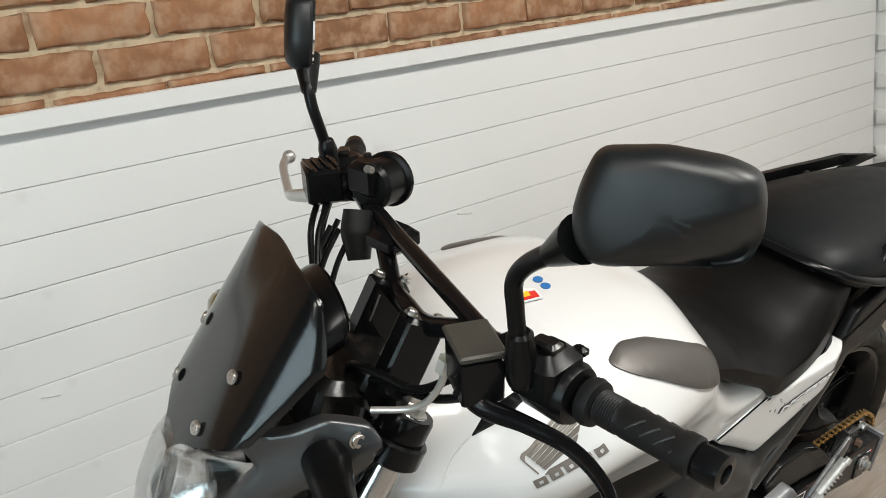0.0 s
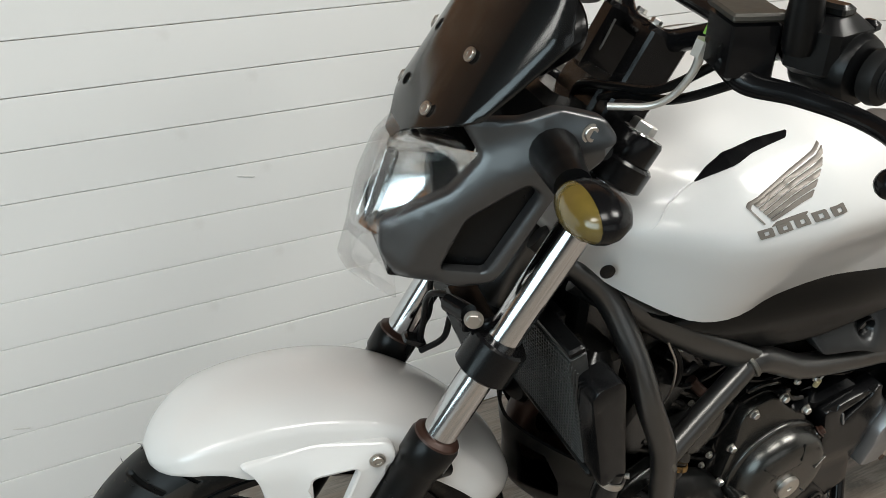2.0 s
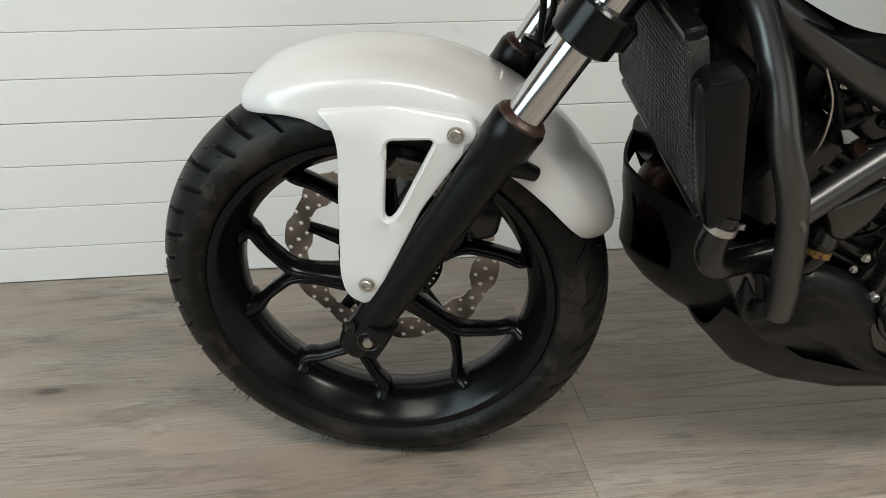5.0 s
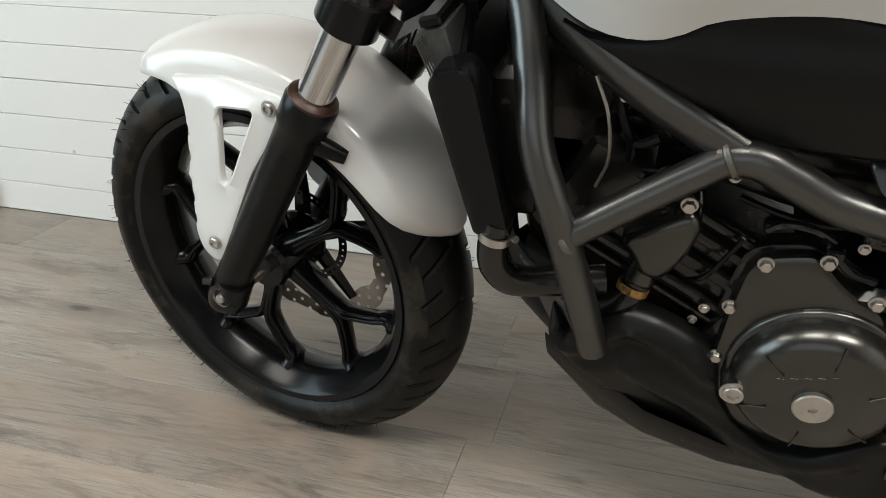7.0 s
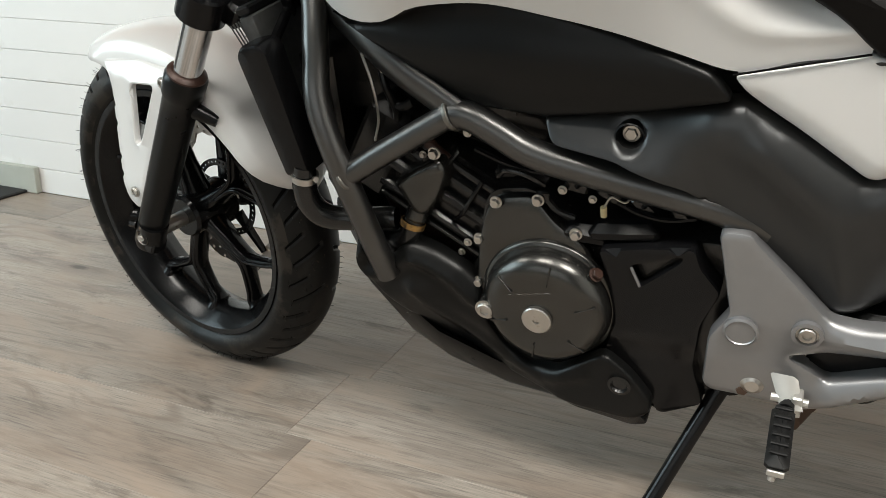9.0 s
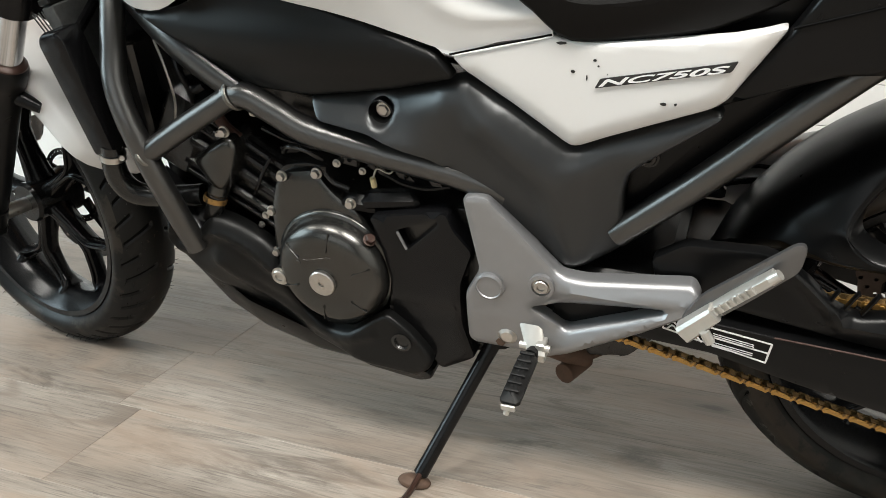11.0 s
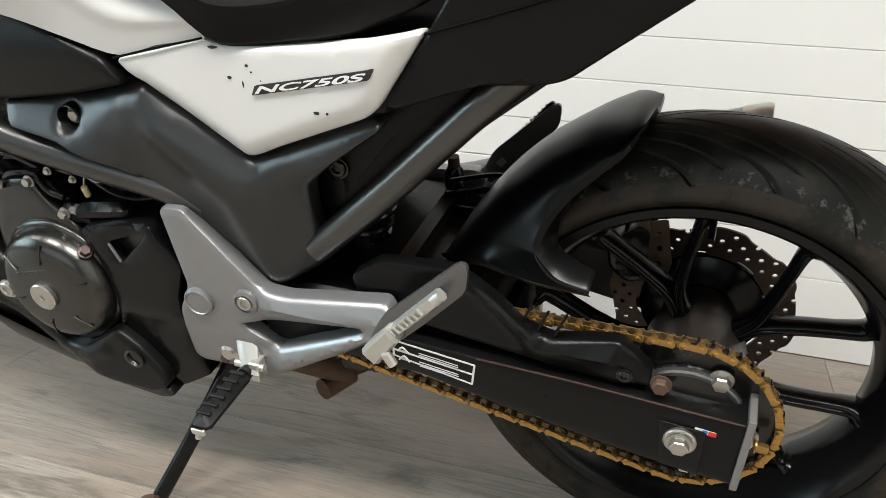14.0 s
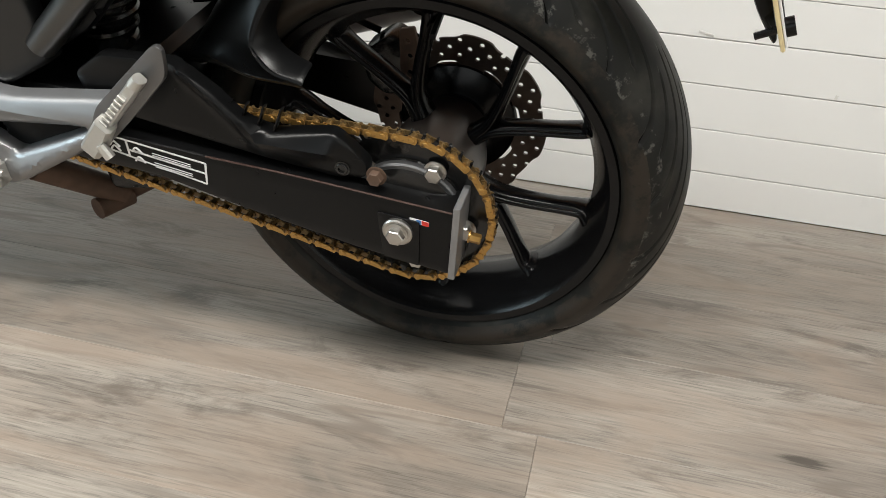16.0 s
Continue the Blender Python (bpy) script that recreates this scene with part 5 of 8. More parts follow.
both("tail_side_cover", "plastic", "black tail side cover", TAIL, lambda x, z: -0.158 + 0.10 * max(0, x - 1.45), 0.02, 0.006)
part("tail_underside", loft([[(x, y, z) for y, z in ((-w, zb), (-w, zb + h), (w, zb + h), (w, zb))] for x, w, zb, h in ((1.12, 0.11, 0.50, 0.2), (1.2, 0.12, 0.60, 0.14), (1.32, 0.125, 0.70, 0.08), (1.42, 0.12, 0.745, 0.06), (1.5, 0.115, 0.785, 0.05), (1.6, 0.10, 0.825, 0.025), (1.7, 0.09, 0.845, 0.02), (1.8, 0.06, 0.858, 0.012))]), M["plastic"], bike)
part("tail_lamp", loft([[(1.785 + dx, y * k, 0.868 + z * k) for y, z in ((-0.06, -0.02), (-0.05, 0.02), (0.05, 0.02), (0.06, -0.02), (0, -0.03))] for dx, k in ((0, 1), (0.03, 0.9), (0.05, 0.5))]), M["red"], bike, "red tail lamp")

for s in (-1, 1):
    part("cover_seam", tube([(1.262, s * 0.1585, 0.727), (1.34, s * 0.1585, 0.752), (1.44, s * 0.1585, 0.787)], 0.0016, 6), M["groove"], bike)
# frame
FR = 0.0168
for s in (-1, 1):
    part("frame_tube", tube([(0.325, s * 0.045, 0.80), (0.365, s * 0.075, 0.765), (0.402, s * 0.10, 0.722), (0.420, s * 0.140, 0.665), (0.432, s * 0.172, 0.605), (0.458, s * 0.186, 0.53), (0.485, s * 0.178, 0.42), (0.497, s * 0.168, 0.36)], FR, 20), M["frame"], bike, "satin grey steel frame tube")
    part("frame_tube", tube([(0.464, s * 0.184, 0.516), (0.53, s * 0.169, 0.558), (0.602, s * 0.153, 0.601)], FR * 0.93, 20), M["frame"], bike, "satin grey steel frame tube")
    part("frame_tube", tube([(0.594, s * 0.150, 0.598), (0.625, s * 0.152, 0.602), (0.66, s * 0.153, 0.586), (0.709, s * 0.153, 0.562), (0.806, s * 0.15, 0.541), (0.90, s * 0.145, 0.522), (0.97, s * 0.14, 0.50)], FR * 1.08, 20), M["frame"], bike, "satin grey steel frame tube")
    part("frame_spar", tube([(0.37, s * 0.07, 0.745), (0.44, s * 0.105, 0.700), (0.52, s * 0.135, 0.652), (0.612, s * 0.150, 0.602)], 0.02, 16, flat=0.6), M["frame"], bike, "satin grey frame spar")
    part("subframe_tube", tube([(1.105, s * 0.135, 0.460), (1.2, s * 0.137, 0.549), (1.30, s * 0.132, 0.648), (1.352, s * 0.120, 0.694)], 0.0175, 18), M["frame"], bike, "satin grey subframe tube")
    for c, d in (((0.605, s * 0.152, 0.601), (1, 0, 0.5)), ((0.466, s * 0.184, 0.516), (1, 0, 0.62))):
        part("weld_bead", lathe([(0.0185 + 0.0022 * math.cos(a), 0.0035 * math.sin(a)) for a in np.linspace(0, 2 * math.pi, 8, endpoint=False)], c, d, 26, True), M["weld"], bike)
part("steering_head", tube([along_fork(0.10, 0, 0.04), along_fork(0.385, 0, 0.04)], 0.032, 24), M["frame"], bike)
bolt((0.338, -0.07, 0.69), bike, (0, -1, 0), 0.011, 0.008, "socket", "engine")

# ---- engine, cooling and belly pan ----
def tilted(c, s, deg, bev=0.006):
    return moved(box((0, 0, 0), s, bev=bev), Matrix.Translation(c) @ Matrix.Rotation(radians(deg), 4, "Y"))


crankcase = part("crankcase", join(panel([(0.60, 0.36), (0.66, 0.47), (0.78, 0.46), (0.96, 0.47), (1.0, 0.40), (0.97, 0.26), (0.88, 0.205), (0.70, 0.225), (0.62, 0.29)], -0.135, 0.27, 0.008), box((0.80, 0, 0.215), (0.2, 0.16, 0.05), bev=0.01)), M["engine"], bike, "dusty black crankcase")
cyl = part("cylinder_block", join(tilted((0.575, 0, 0.468), (0.20, 0.235, 0.115), 30), tilted((0.478, 0, 0.525), (0.07, 0.255, 0.14), 30, 0.012)), M["engine"], bike, "black cylinder block tilted forward")
for k, (dz, r) in enumerate(((0.05, 0.006), (0.03, 0.0075), (0.0, 0.009), (-0.035, 0.0075), (-0.052, 0.005))):
    d = Vector((math.cos(radians(30)), 0, -math.sin(radians(30))))
    n = Vector((d.z, 0, -d.x)) * -1
    c = Vector((0.575, -0.122, 0.468)) + Vector((0.5, 0, 0.866)) * dz
    part("cylinder_rib", tube([c - d * 0.09, c + d * 0.085], r, 10), M["engine"], cyl)
part("intake_housing", join(panel([(0.50, 0.60), (0.56, 0.63), (0.66, 0.60), (0.80, 0.575), (0.95, 0.55), (0.98, 0.48), (0.80, 0.49), (0.66, 0.52), (0.58, 0.545)], -0.095, 0.19, 0.01), box((0.47, 0, 0.63), (0.12, 0.16, 0.1), bev=0.02)), M["engine"], bike, "dark intake and throttle housing")
part("fan_shroud", join(box((0.40, 0.0, 0.57), (0.05, 0.24, 0.17), bev=0.01), box((0.44, 0.0, 0.64), (0.12, 0.16, 0.18), bev=0.015)), M["engine"], bike, "black fan shroud behind the radiator")
part("bulkhead", box((0.56, 0.02, 0.66), (0.3, 0.14, 0.09), bev=0.02), M["plastic"], bike)
part("fuel_hose", tube([(0.49, -0.11, 0.66), (0.505, -0.128, 0.62), (0.515, -0.125, 0.585), (0.51, -0.12, 0.55), (0.535, -0.125, 0.53)], 0.005, 10), M["plastic"], bike)
part("wire", tube([(0.478, -0.13, 0.66), (0.492, -0.138, 0.625), (0.495, -0.138, 0.58), (0.484, -0.135, 0.545)], 0.0018, 6), M["steel"], bike, "thin bare wire")
part("ignition_coil", join(lathe([(0.0, 0), (0.022, 0), (0.024, 0.01), (0.02, 0.025), (0.012, 0.028), (0.012, 0.02), (0, 0.02)], (0.53, -0.1, 0.645), (0, -1, 0.1), 24)), M["engine"], bike)
part("coil_lead", tube([(0.545, -0.12, 0.565), (0.56, -0.13, 0.548), (0.585, -0.13, 0.53)], [0.009, 0.008, 0.005], 12), M["copper"], bike, "brown spark plug lead")
PC = [(0.511, 0.498), (0.550, 0.526), (0.581, 0.542), (0.591, 0.523), (0.582, 0.492), (0.558, 0.452), (0.535, 0.455), (0.524, 0.483)]
pump = part("pump_cover", panel(PC, lambda x, z: -0.162 + 3.0 * ((x - 0.556) ** 2 + (z - 0.497) ** 2), 0.05, 0.009, corner=0.014, step=0.008), M["cover"], bike, "satin dark grey pump cover", smooth=50)
part("pump_outlet", lathe([(0.015, 0), (0.016, 0.02), (0.012, 0.026)], (0.542, -0.138, 0.462), (-0.3, -0.3, -1), 20), M["cover"], pump)
bolt((0.575, -0.150, 0.546), pump, (0, -1, 0), 0.0065, 0.008, "hex")
part("hose_clip", lathe([(0.0155, -0.004), (0.0172, -0.004), (0.0172, 0.004), (0.0155, 0.004)], (0.531, -0.146, 0.434), (-0.3, -0.3, -1), 22, True), M["chain_worn"], pump, "worn brassy hose clip")
part("coolant_hose", tube([(0.537, -0.142, 0.45), (0.529, -0.146, 0.424), (0.508, -0.138, 0.400), (0.48, -0.12, 0.395)], 0.0145, 14), M["engine"], bike)
# clutch side cover
FL = [(0.638, 0.478), (0.655, 0.492), (0.70, 0.500), (0.728, 0.47), (0.767, 0.447), (0.787, 0.39), (0.799, 0.34), (0.785, 0.28), (0.74, 0.24), (0.68, 0.234), (0.631, 0.27), (0.617, 0.316), (0.622, 0.374), (0.628, 0.43)]
cc = part("engine_cover", panel(FL, lambda x, z: -0.142 - 0.012 * min(1, max(0, (0.50 - z) / 0.06)), 0.03, 0.007, corner=0.014), M["cover"], bike, "satin dark engine side cover")
part("cover_gasket", panel([(x + 0.006 * (1 if x > 0.7 else -1), z + 0.005 * (1 if z > 0.36 else -1)) for x, z in FL], -0.130, 0.02, 0.004, corner=0.016), M["engine"], cc)
CX, CZ = 0.722, 0.358
part("cover_dome", lathe([(0.089, 0.0), (0.0895, 0.006), (0.0875, 0.009), (0.0835, 0.0105), (0.0825, 0.016), (0.081, 0.022), (0.078, 0.029), (0.0735, 0.0345), (0.068, 0.0385), (0.0615, 0.041), (0.054, 0.0422), (0.03, 0.0426), (0.0, 0.0428)], (CX, -0.15, CZ), (0, -1, 0), 96), M["cover"], cc, "", smooth=40)
for k in range(6):
    a = radians(20 + 60 * k)
    part("cover_rib", beam((CX + 0.047 * math.cos(a), -0.1932, CZ + 0.047 * math.sin(a)), (CX + 0.073 * math.cos(a), -0.187, CZ + 0.073 * math.sin(a)), 0.0022, 0.0022, 0.004, 0.004, (-math.sin(a), 0, math.cos(a))), M["cover"], cc)
part("cover_plug", lathe([(0.0, 0.004), (0.004, 0.004), (0.0045, 0.0065), (0.018, 0.0065), (0.0195, 0.005), (0.0195, -0.001)], (0.719, -0.1925, 0.354), (0, -1, 0), 36), M["steel"], cc, "bare steel oil filler plug")
part("cover_lettering", join(*[box((0.684 + 0.012 * k, -0.1926, 0.381 + 0.003 * k), (0.007, 0.0008, 0.006), bev=0.0003) for k in range(5)]), M["cover"], cc)
for x, y, z, r in ((0.653, -0.148, 0.488, 0.0062), (0.707, -0.146, 0.498, 0.0062), (0.628, -0.149, 0.431, 0.006), (0.624, -0.15, 0.363, 0.006), (0.756, -0.152, 0.462, 0.0062)):
    bolt((x, y, z), cc, (0, -1, 0), r, 0.008, "hex")
bolt((0.645, -0.184, 0.345), cc, (0, -1, 0), 0.011, 0.006, "socket")
part("screw_boss", lathe([(0.014, 0), (0.013, 0.041), (0.011, 0.042)], (0.645, -0.142, 0.345), (0, -1, 0), 20), M["cover"], cc)
part("sensor_stub", tube([(0.765, -0.16, 0.392), (0.784, -0.168, 0.416)], [0.011, 0.008], 14), M["cover"], cc)
bolt((0.785, -0.168, 0.418), cc, (0.6, -0.3, 0.7), 0.007, 0.008, "hex", "copper")
part("clutch_arm", join(tube([(0.712, -0.14, 0.503), (0.73, -0.142, 0.485), (0.752, -0.142, 0.478)], 0.0045, 10), box((0.712, -0.14, 0.503), (0.016, 0.01, 0.012))), M["engine"], cc)
part("hose_loop", tube([(0.65, -0.13, 0.515), (0.665, -0.137, 0.528), (0.69, -0.137, 0.525), (0.71, -0.13, 0.51)], 0.004, 10), M["engine"], bike)
for k, (x, z) in enumerate(((0.75, 0.515), (0.79, 0.51), (0.83, 0.50), (0.87, 0.50))):
    part("engine_fitting", join(tilted((x, -0.118, z), (0.03, 0.03, 0.022), 10 + 17 * k, 0.005), tube([(x, -0.13, z), (x + 0.012, -0.136, z + 0.012), (x + 0.035, -0.128, z + 0.014)], 0.004, 8)), M["engine"], bike)
part("sensor_plug", tube([(0.785, -0.135, 0.482), (0.785, -0.138, 0.496)], 0.004, 10), M["perspex"], bike, "small yellowed sensor plug")
part("sensor_wire", tube([(0.786, -0.138, 0.497), (0.795, -0.14, 0.512), (0.81, -0.138, 0.506), (0.818, -0.132, 0.514)], 0.0014, 6), M["steel"], bike)
# sprocket cover
SP = [(0.786, 0.452), (0.84, 0.466), (0.897, 0.474), (0.905, 0.45), (0.93, 0.42), (0.912, 0.37), (0.908, 0.30), (0.925, 0.24), (0.875, 0.208), (0.845, 0.225), (0.80, 0.262), (0.797, 0.30), (0.81, 0.35), (0.80, 0.41)]
sc = part("sprocket_cover", panel(SP, lambda x, z: -0.160 - 0.007 * min(1, max(0, (z - 0.31) / 0.03)), 0.03, 0.005, [[(0.826, 0.438), (0.885, 0.461), (0.880, 0.452), (0.838, 0.411)]], corner=0.008), M["gloss"], bike, "glossy black sprocket cover with a triangular recess")
part("recess_floor", panel([(0.825, 0.45), (0.892, 0.47), (0.89, 0.44), (0.838, 0.412)], -0.152, 0.004, 0), M["engine"], sc)
part("recess_edge", beam((0.827, -0.1665, 0.437), (0.838, -0.1665, 0.412), 0.003, 0.003, 0.003, 0.003, (0, 1, 0)), M["alloy"], sc)
part("upper_case", join(box((0.765, -0.135, 0.455), (0.06, 0.03, 0.03), bev=0.01), tilted((0.812, -0.138, 0.468), (0.085, 0.03, 0.026), -9, 0.009)), M["gloss"], bike)
# belly pan
BP = [(0.450, 0.412), (0.446, 0.370), (0.460, 0.340), (0.506, 0.294), (0.575, 0.252), (0.665, 0.219), (0.728, 0.212), (0.760, 0.203), (0.838, 0.200), (0.862, 0.217), (0.864, 0.240), (0.834, 0.278), (0.800, 0.304), (0.766, 0.278), (0.735, 0.256), (0.696, 0.248), (0.656, 0.272), (0.633, 0.315), (0.626, 0.361), (0.600, 0.385), (0.560, 0.405), (0.524, 0.413), (0.506, 0.392), (0.480, 0.366), (0.466, 0.380)]


def bp_y(x, z):
    """Leaning outer face; along the top a lip that faces up, a sharp edge, a hollow under it and a ridge round the hollow."""
    y = -0.178 + 0.5 * max(0, 0.47 - x) + 0.30 * max(0, 0.36 - z) * min(1, max(0.0, (0.74 - x) / 0.14))
    d = seg_d(x, z, [(0.470, 0.372), (0.495, 0.392), (0.524, 0.413), (0.560, 0.405), (0.600, 0.385), (0.630, 0.358)])
    lip = -0.154 - 0.95 * min(d, 0.020) + 0.009 * min(1, max(0, (d - 0.020) / 0.014))
    hollow = min(1, max(0, (d - 0.030) / 0.034))
    k = min(1, max(0, (0.665 - x) / 0.03)) * (1 - hollow * hollow)
    y = y * (1 - k) + lip * k
    return y - 0.005 * max(0, 1 - seg_d(x, z, [(0.530, 0.345), (0.552, 0.320), (0.610, 0.280), (0.660, 0.250), (0.712, 0.236), (0.775, 0.262)]) / 0.012)


pa = part("belly_pan", panel(BP, bp_y, 0.02, 0.006, corner=0.012, step=0.007), M["side_plastic"], bike, "matt black belly pan", smooth=60)
part("belly_pan_side", flip(panel(BP, bp_y, 0.02, 0.006, corner=0.012)), M["side_plastic"], pa)
tub = []
for x, w, zt, zb in ((0.44, 0.145, 0.345, 0.269), (0.5, 0.155, 0.305, 0.20), (0.56, 0.158, 0.26, 0.171), (0.65, 0.155, 0.226, 0.145), (0.75, 0.152, 0.212, 0.138), (0.845, 0.15, 0.207, 0.165)):
    tub.append([Vector((x, w * u, zt + (zb - zt) * (1 - abs(u) ** 6))) for u in np.linspace(-1, 1, 33)])
part("belly_pan_floor", shell(tub, 0.006, lambda p: (0, 0, 1)), M["plastic"], pa)
part("pan_scoop", panel([(0.405, 0.45), (0.43, 0.40), (0.455, 0.355), (0.515, 0.36), (0.5, 0.385), (0.44, 0.43)], lambda x, z: -0.155 + 0.3 * max(0, 0.45 - x), 0.05, 0.01), M["dark_grey"], pa, "satin grey scoop lip")
beak = []
set_back = lambda z: 0.024 * min(1, max(0, (z - 0.34) / 0.06))
for z, c, e, w in ((0.468, 0.312, 0.39, 0.118), (0.44, 0.314, 0.42, 0.135), (0.41, 0.320, 0.445, 0.148), (0.38, 0.330, 0.465, 0.157), (0.35, 0.343, 0.475, 0.160), (0.32, 0.362, 0.49, 0.158), (0.29, 0.385, 0.51, 0.152), (0.262, 0.415, 0.54, 0.146), (0.24, 0.455, 0.58, 0.140)):
    beak.append([Vector((c + set_back(z) + (e - c - set_back(z)) * abs(u) ** 1.5, w * u, z + 0.03 * abs(u) ** 2 * (z < 0.4))) for u in np.linspace(-1, 1, 25)])
part("pan_beak", shell(beak, 0.005, lambda p: (1, 0, 0.2), gap=lambda i, j: i in (1, 2, 3) and (6 <= j <= 9 or 15 <= j <= 18)), M["side_plastic"], pa, "black prow with two openings", smooth=50)
part("pan_step", panel([(0.73, 0.205), (0.75, 0.214), (0.85, 0.205), (0.862, 0.192), (0.84, 0.183), (0.76, 0.192)], -0.168, 0.04, 0.004), M["engine"], pa)
part("pan_eyelet", lathe([(0.014, 0.0), (0.015, 0.004), (0.011, 0.005), (0.009, 0.001), (0, 0.001)], (0.823, -0.178, 0.262), (0, -1, 0), 22), M["engine"], pa)
part("exhaust_pipe", tube([(0.45, 0.05, 0.45), (0.40, 0.05, 0.41), (0.42, 0.05, 0.33), (0.52, 0.06, 0.27), (0.7, 0.08, 0.23)], 0.024, 16), M["copper"], bike, "heat-browned exhaust pipe")
# radiator
RM = Matrix.Translation((0.343, 0.0, 0.585)) @ Matrix.Rotation(radians(-14.5), 4, "Y")
rad = part("radiator", moved(box((0.004, 0, 0.0), (0.022, 0.27, 0.20), bev=0.002), RM), M["fins"], bike, "dusty finned radiator core", Matrix.Translation((0.008, 0, 0.020)) @ Matrix.Diagonal((1.0, 1.11, 1.0, 1.0)))
tubes = mesh_of("cooling_tube", box((0, 0, 0), (0.003, 0.268, 0.0022), bev=0.0006), M["fins"])
for k in range(24):
    part("cooling_tube", tubes, None, rad, m=RM @ Matrix.Translation((-0.008, 0, -0.092 + 0.008 * k)))
finm = mesh_of("cooling_fin", box((0, 0, 0), (0.002, 0.0012, 0.196), bev=0.0003), M["fins"])
for j in range(53):
    part("cooling_fin", finm, None, rad, m=RM @ Matrix.Translation((-0.0085, -0.13 + 0.005 * j, 0)) @ Matrix.Rotation(radians(12), 4, "X"))
part("radiator_frame", moved(join(box((0.003, 0, 0.106), (0.022, 0.272, 0.012), bev=0.003), box((0.003, 0, -0.106), (0.026, 0.29, 0.014), bev=0.004)), RM), M["plastic"], rad)
for s in (-1, 1):
    g = panel([(0.323, 0.642), (0.330, 0.656), (0.360, 0.662), (0.369, 0.652), (0.400, 0.49), (0.385, 0.481), (0.362, 0.483)], -0.168, 0.036, 0.006, corner=0.006)
    part("radiator_tank", g if s < 0 else flip(g), M["gloss"], rad, "glossy black radiator end tank")
part("radiator_bracket", join(tube([(0.335, -0.05, 0.705), (0.345, -0.09, 0.685), (0.35, -0.13, 0.665)], 0.008, 10), box((0.34, -0.06, 0.70), (0.03, 0.05, 0.02), bev=0.004)), M["gloss"], bike)
hose = part("radiator_hose", tube([(0.374, -0.150, 0.487), (0.368, -0.150, 0.457), (0.369, -0.147, 0.428), (0.385, -0.14, 0.406), (0.42, -0.125, 0.398), (0.48, -0.11, 0.40)], [0.015, 0.0165, 0.0175, 0.0175, 0.0165, 0.0165], 18), M["engine"], bike, "black rubber radiator hose", Matrix.Translation((0.021, -0.024, 0.030)))
part("hose_clip", lathe([(0.0165, -0.0045), (0.0185, -0.0045), (0.0185, 0.0045), (0.0165, 0.0045)], (0.371, -0.150, 0.470), (0.2, 0, 1), 24, True), M["steel"], hose, "bright steel hose clip")
part("clip_screw", tube([(0.388, -0.153, 0.47), (0.394, -0.158, 0.472)], 0.004, 8), M["steel"], hose)
part("horn", join(lathe([(0.0, 0.012), (0.03, 0.012), (0.036, 0.006), (0.037, 0), (0.02, -0.012), (0, -0.014)], (0.385, 0.055, 0.475), (-1, -0.2, -0.1), 30), box((0.40, 0.05, 0.485), (0.03, 0.02, 0.05), bev=0.005)), M["plastic"], bike)

# ---- foot controls ----
PLATE = [(0.920, 0.500), (0.928, 0.506), (0.953, 0.507), (0.962, 0.497), (1.046, 0.415), (1.078, 0.414), (1.203, 0.428), (1.214, 0.414), (1.206, 0.392), (1.148, 0.350), (1.055, 0.294), (1.030, 0.282), (0.930, 0.280), (0.921, 0.290), (0.922, 0.366), (0.942, 0.404)]
PHOLE = [(1.010, 0.360), (1.048, 0.373), (1.152, 0.389), (1.176, 0.390), (1.132, 0.368), (1.054, 0.332), (1.044, 0.340)]


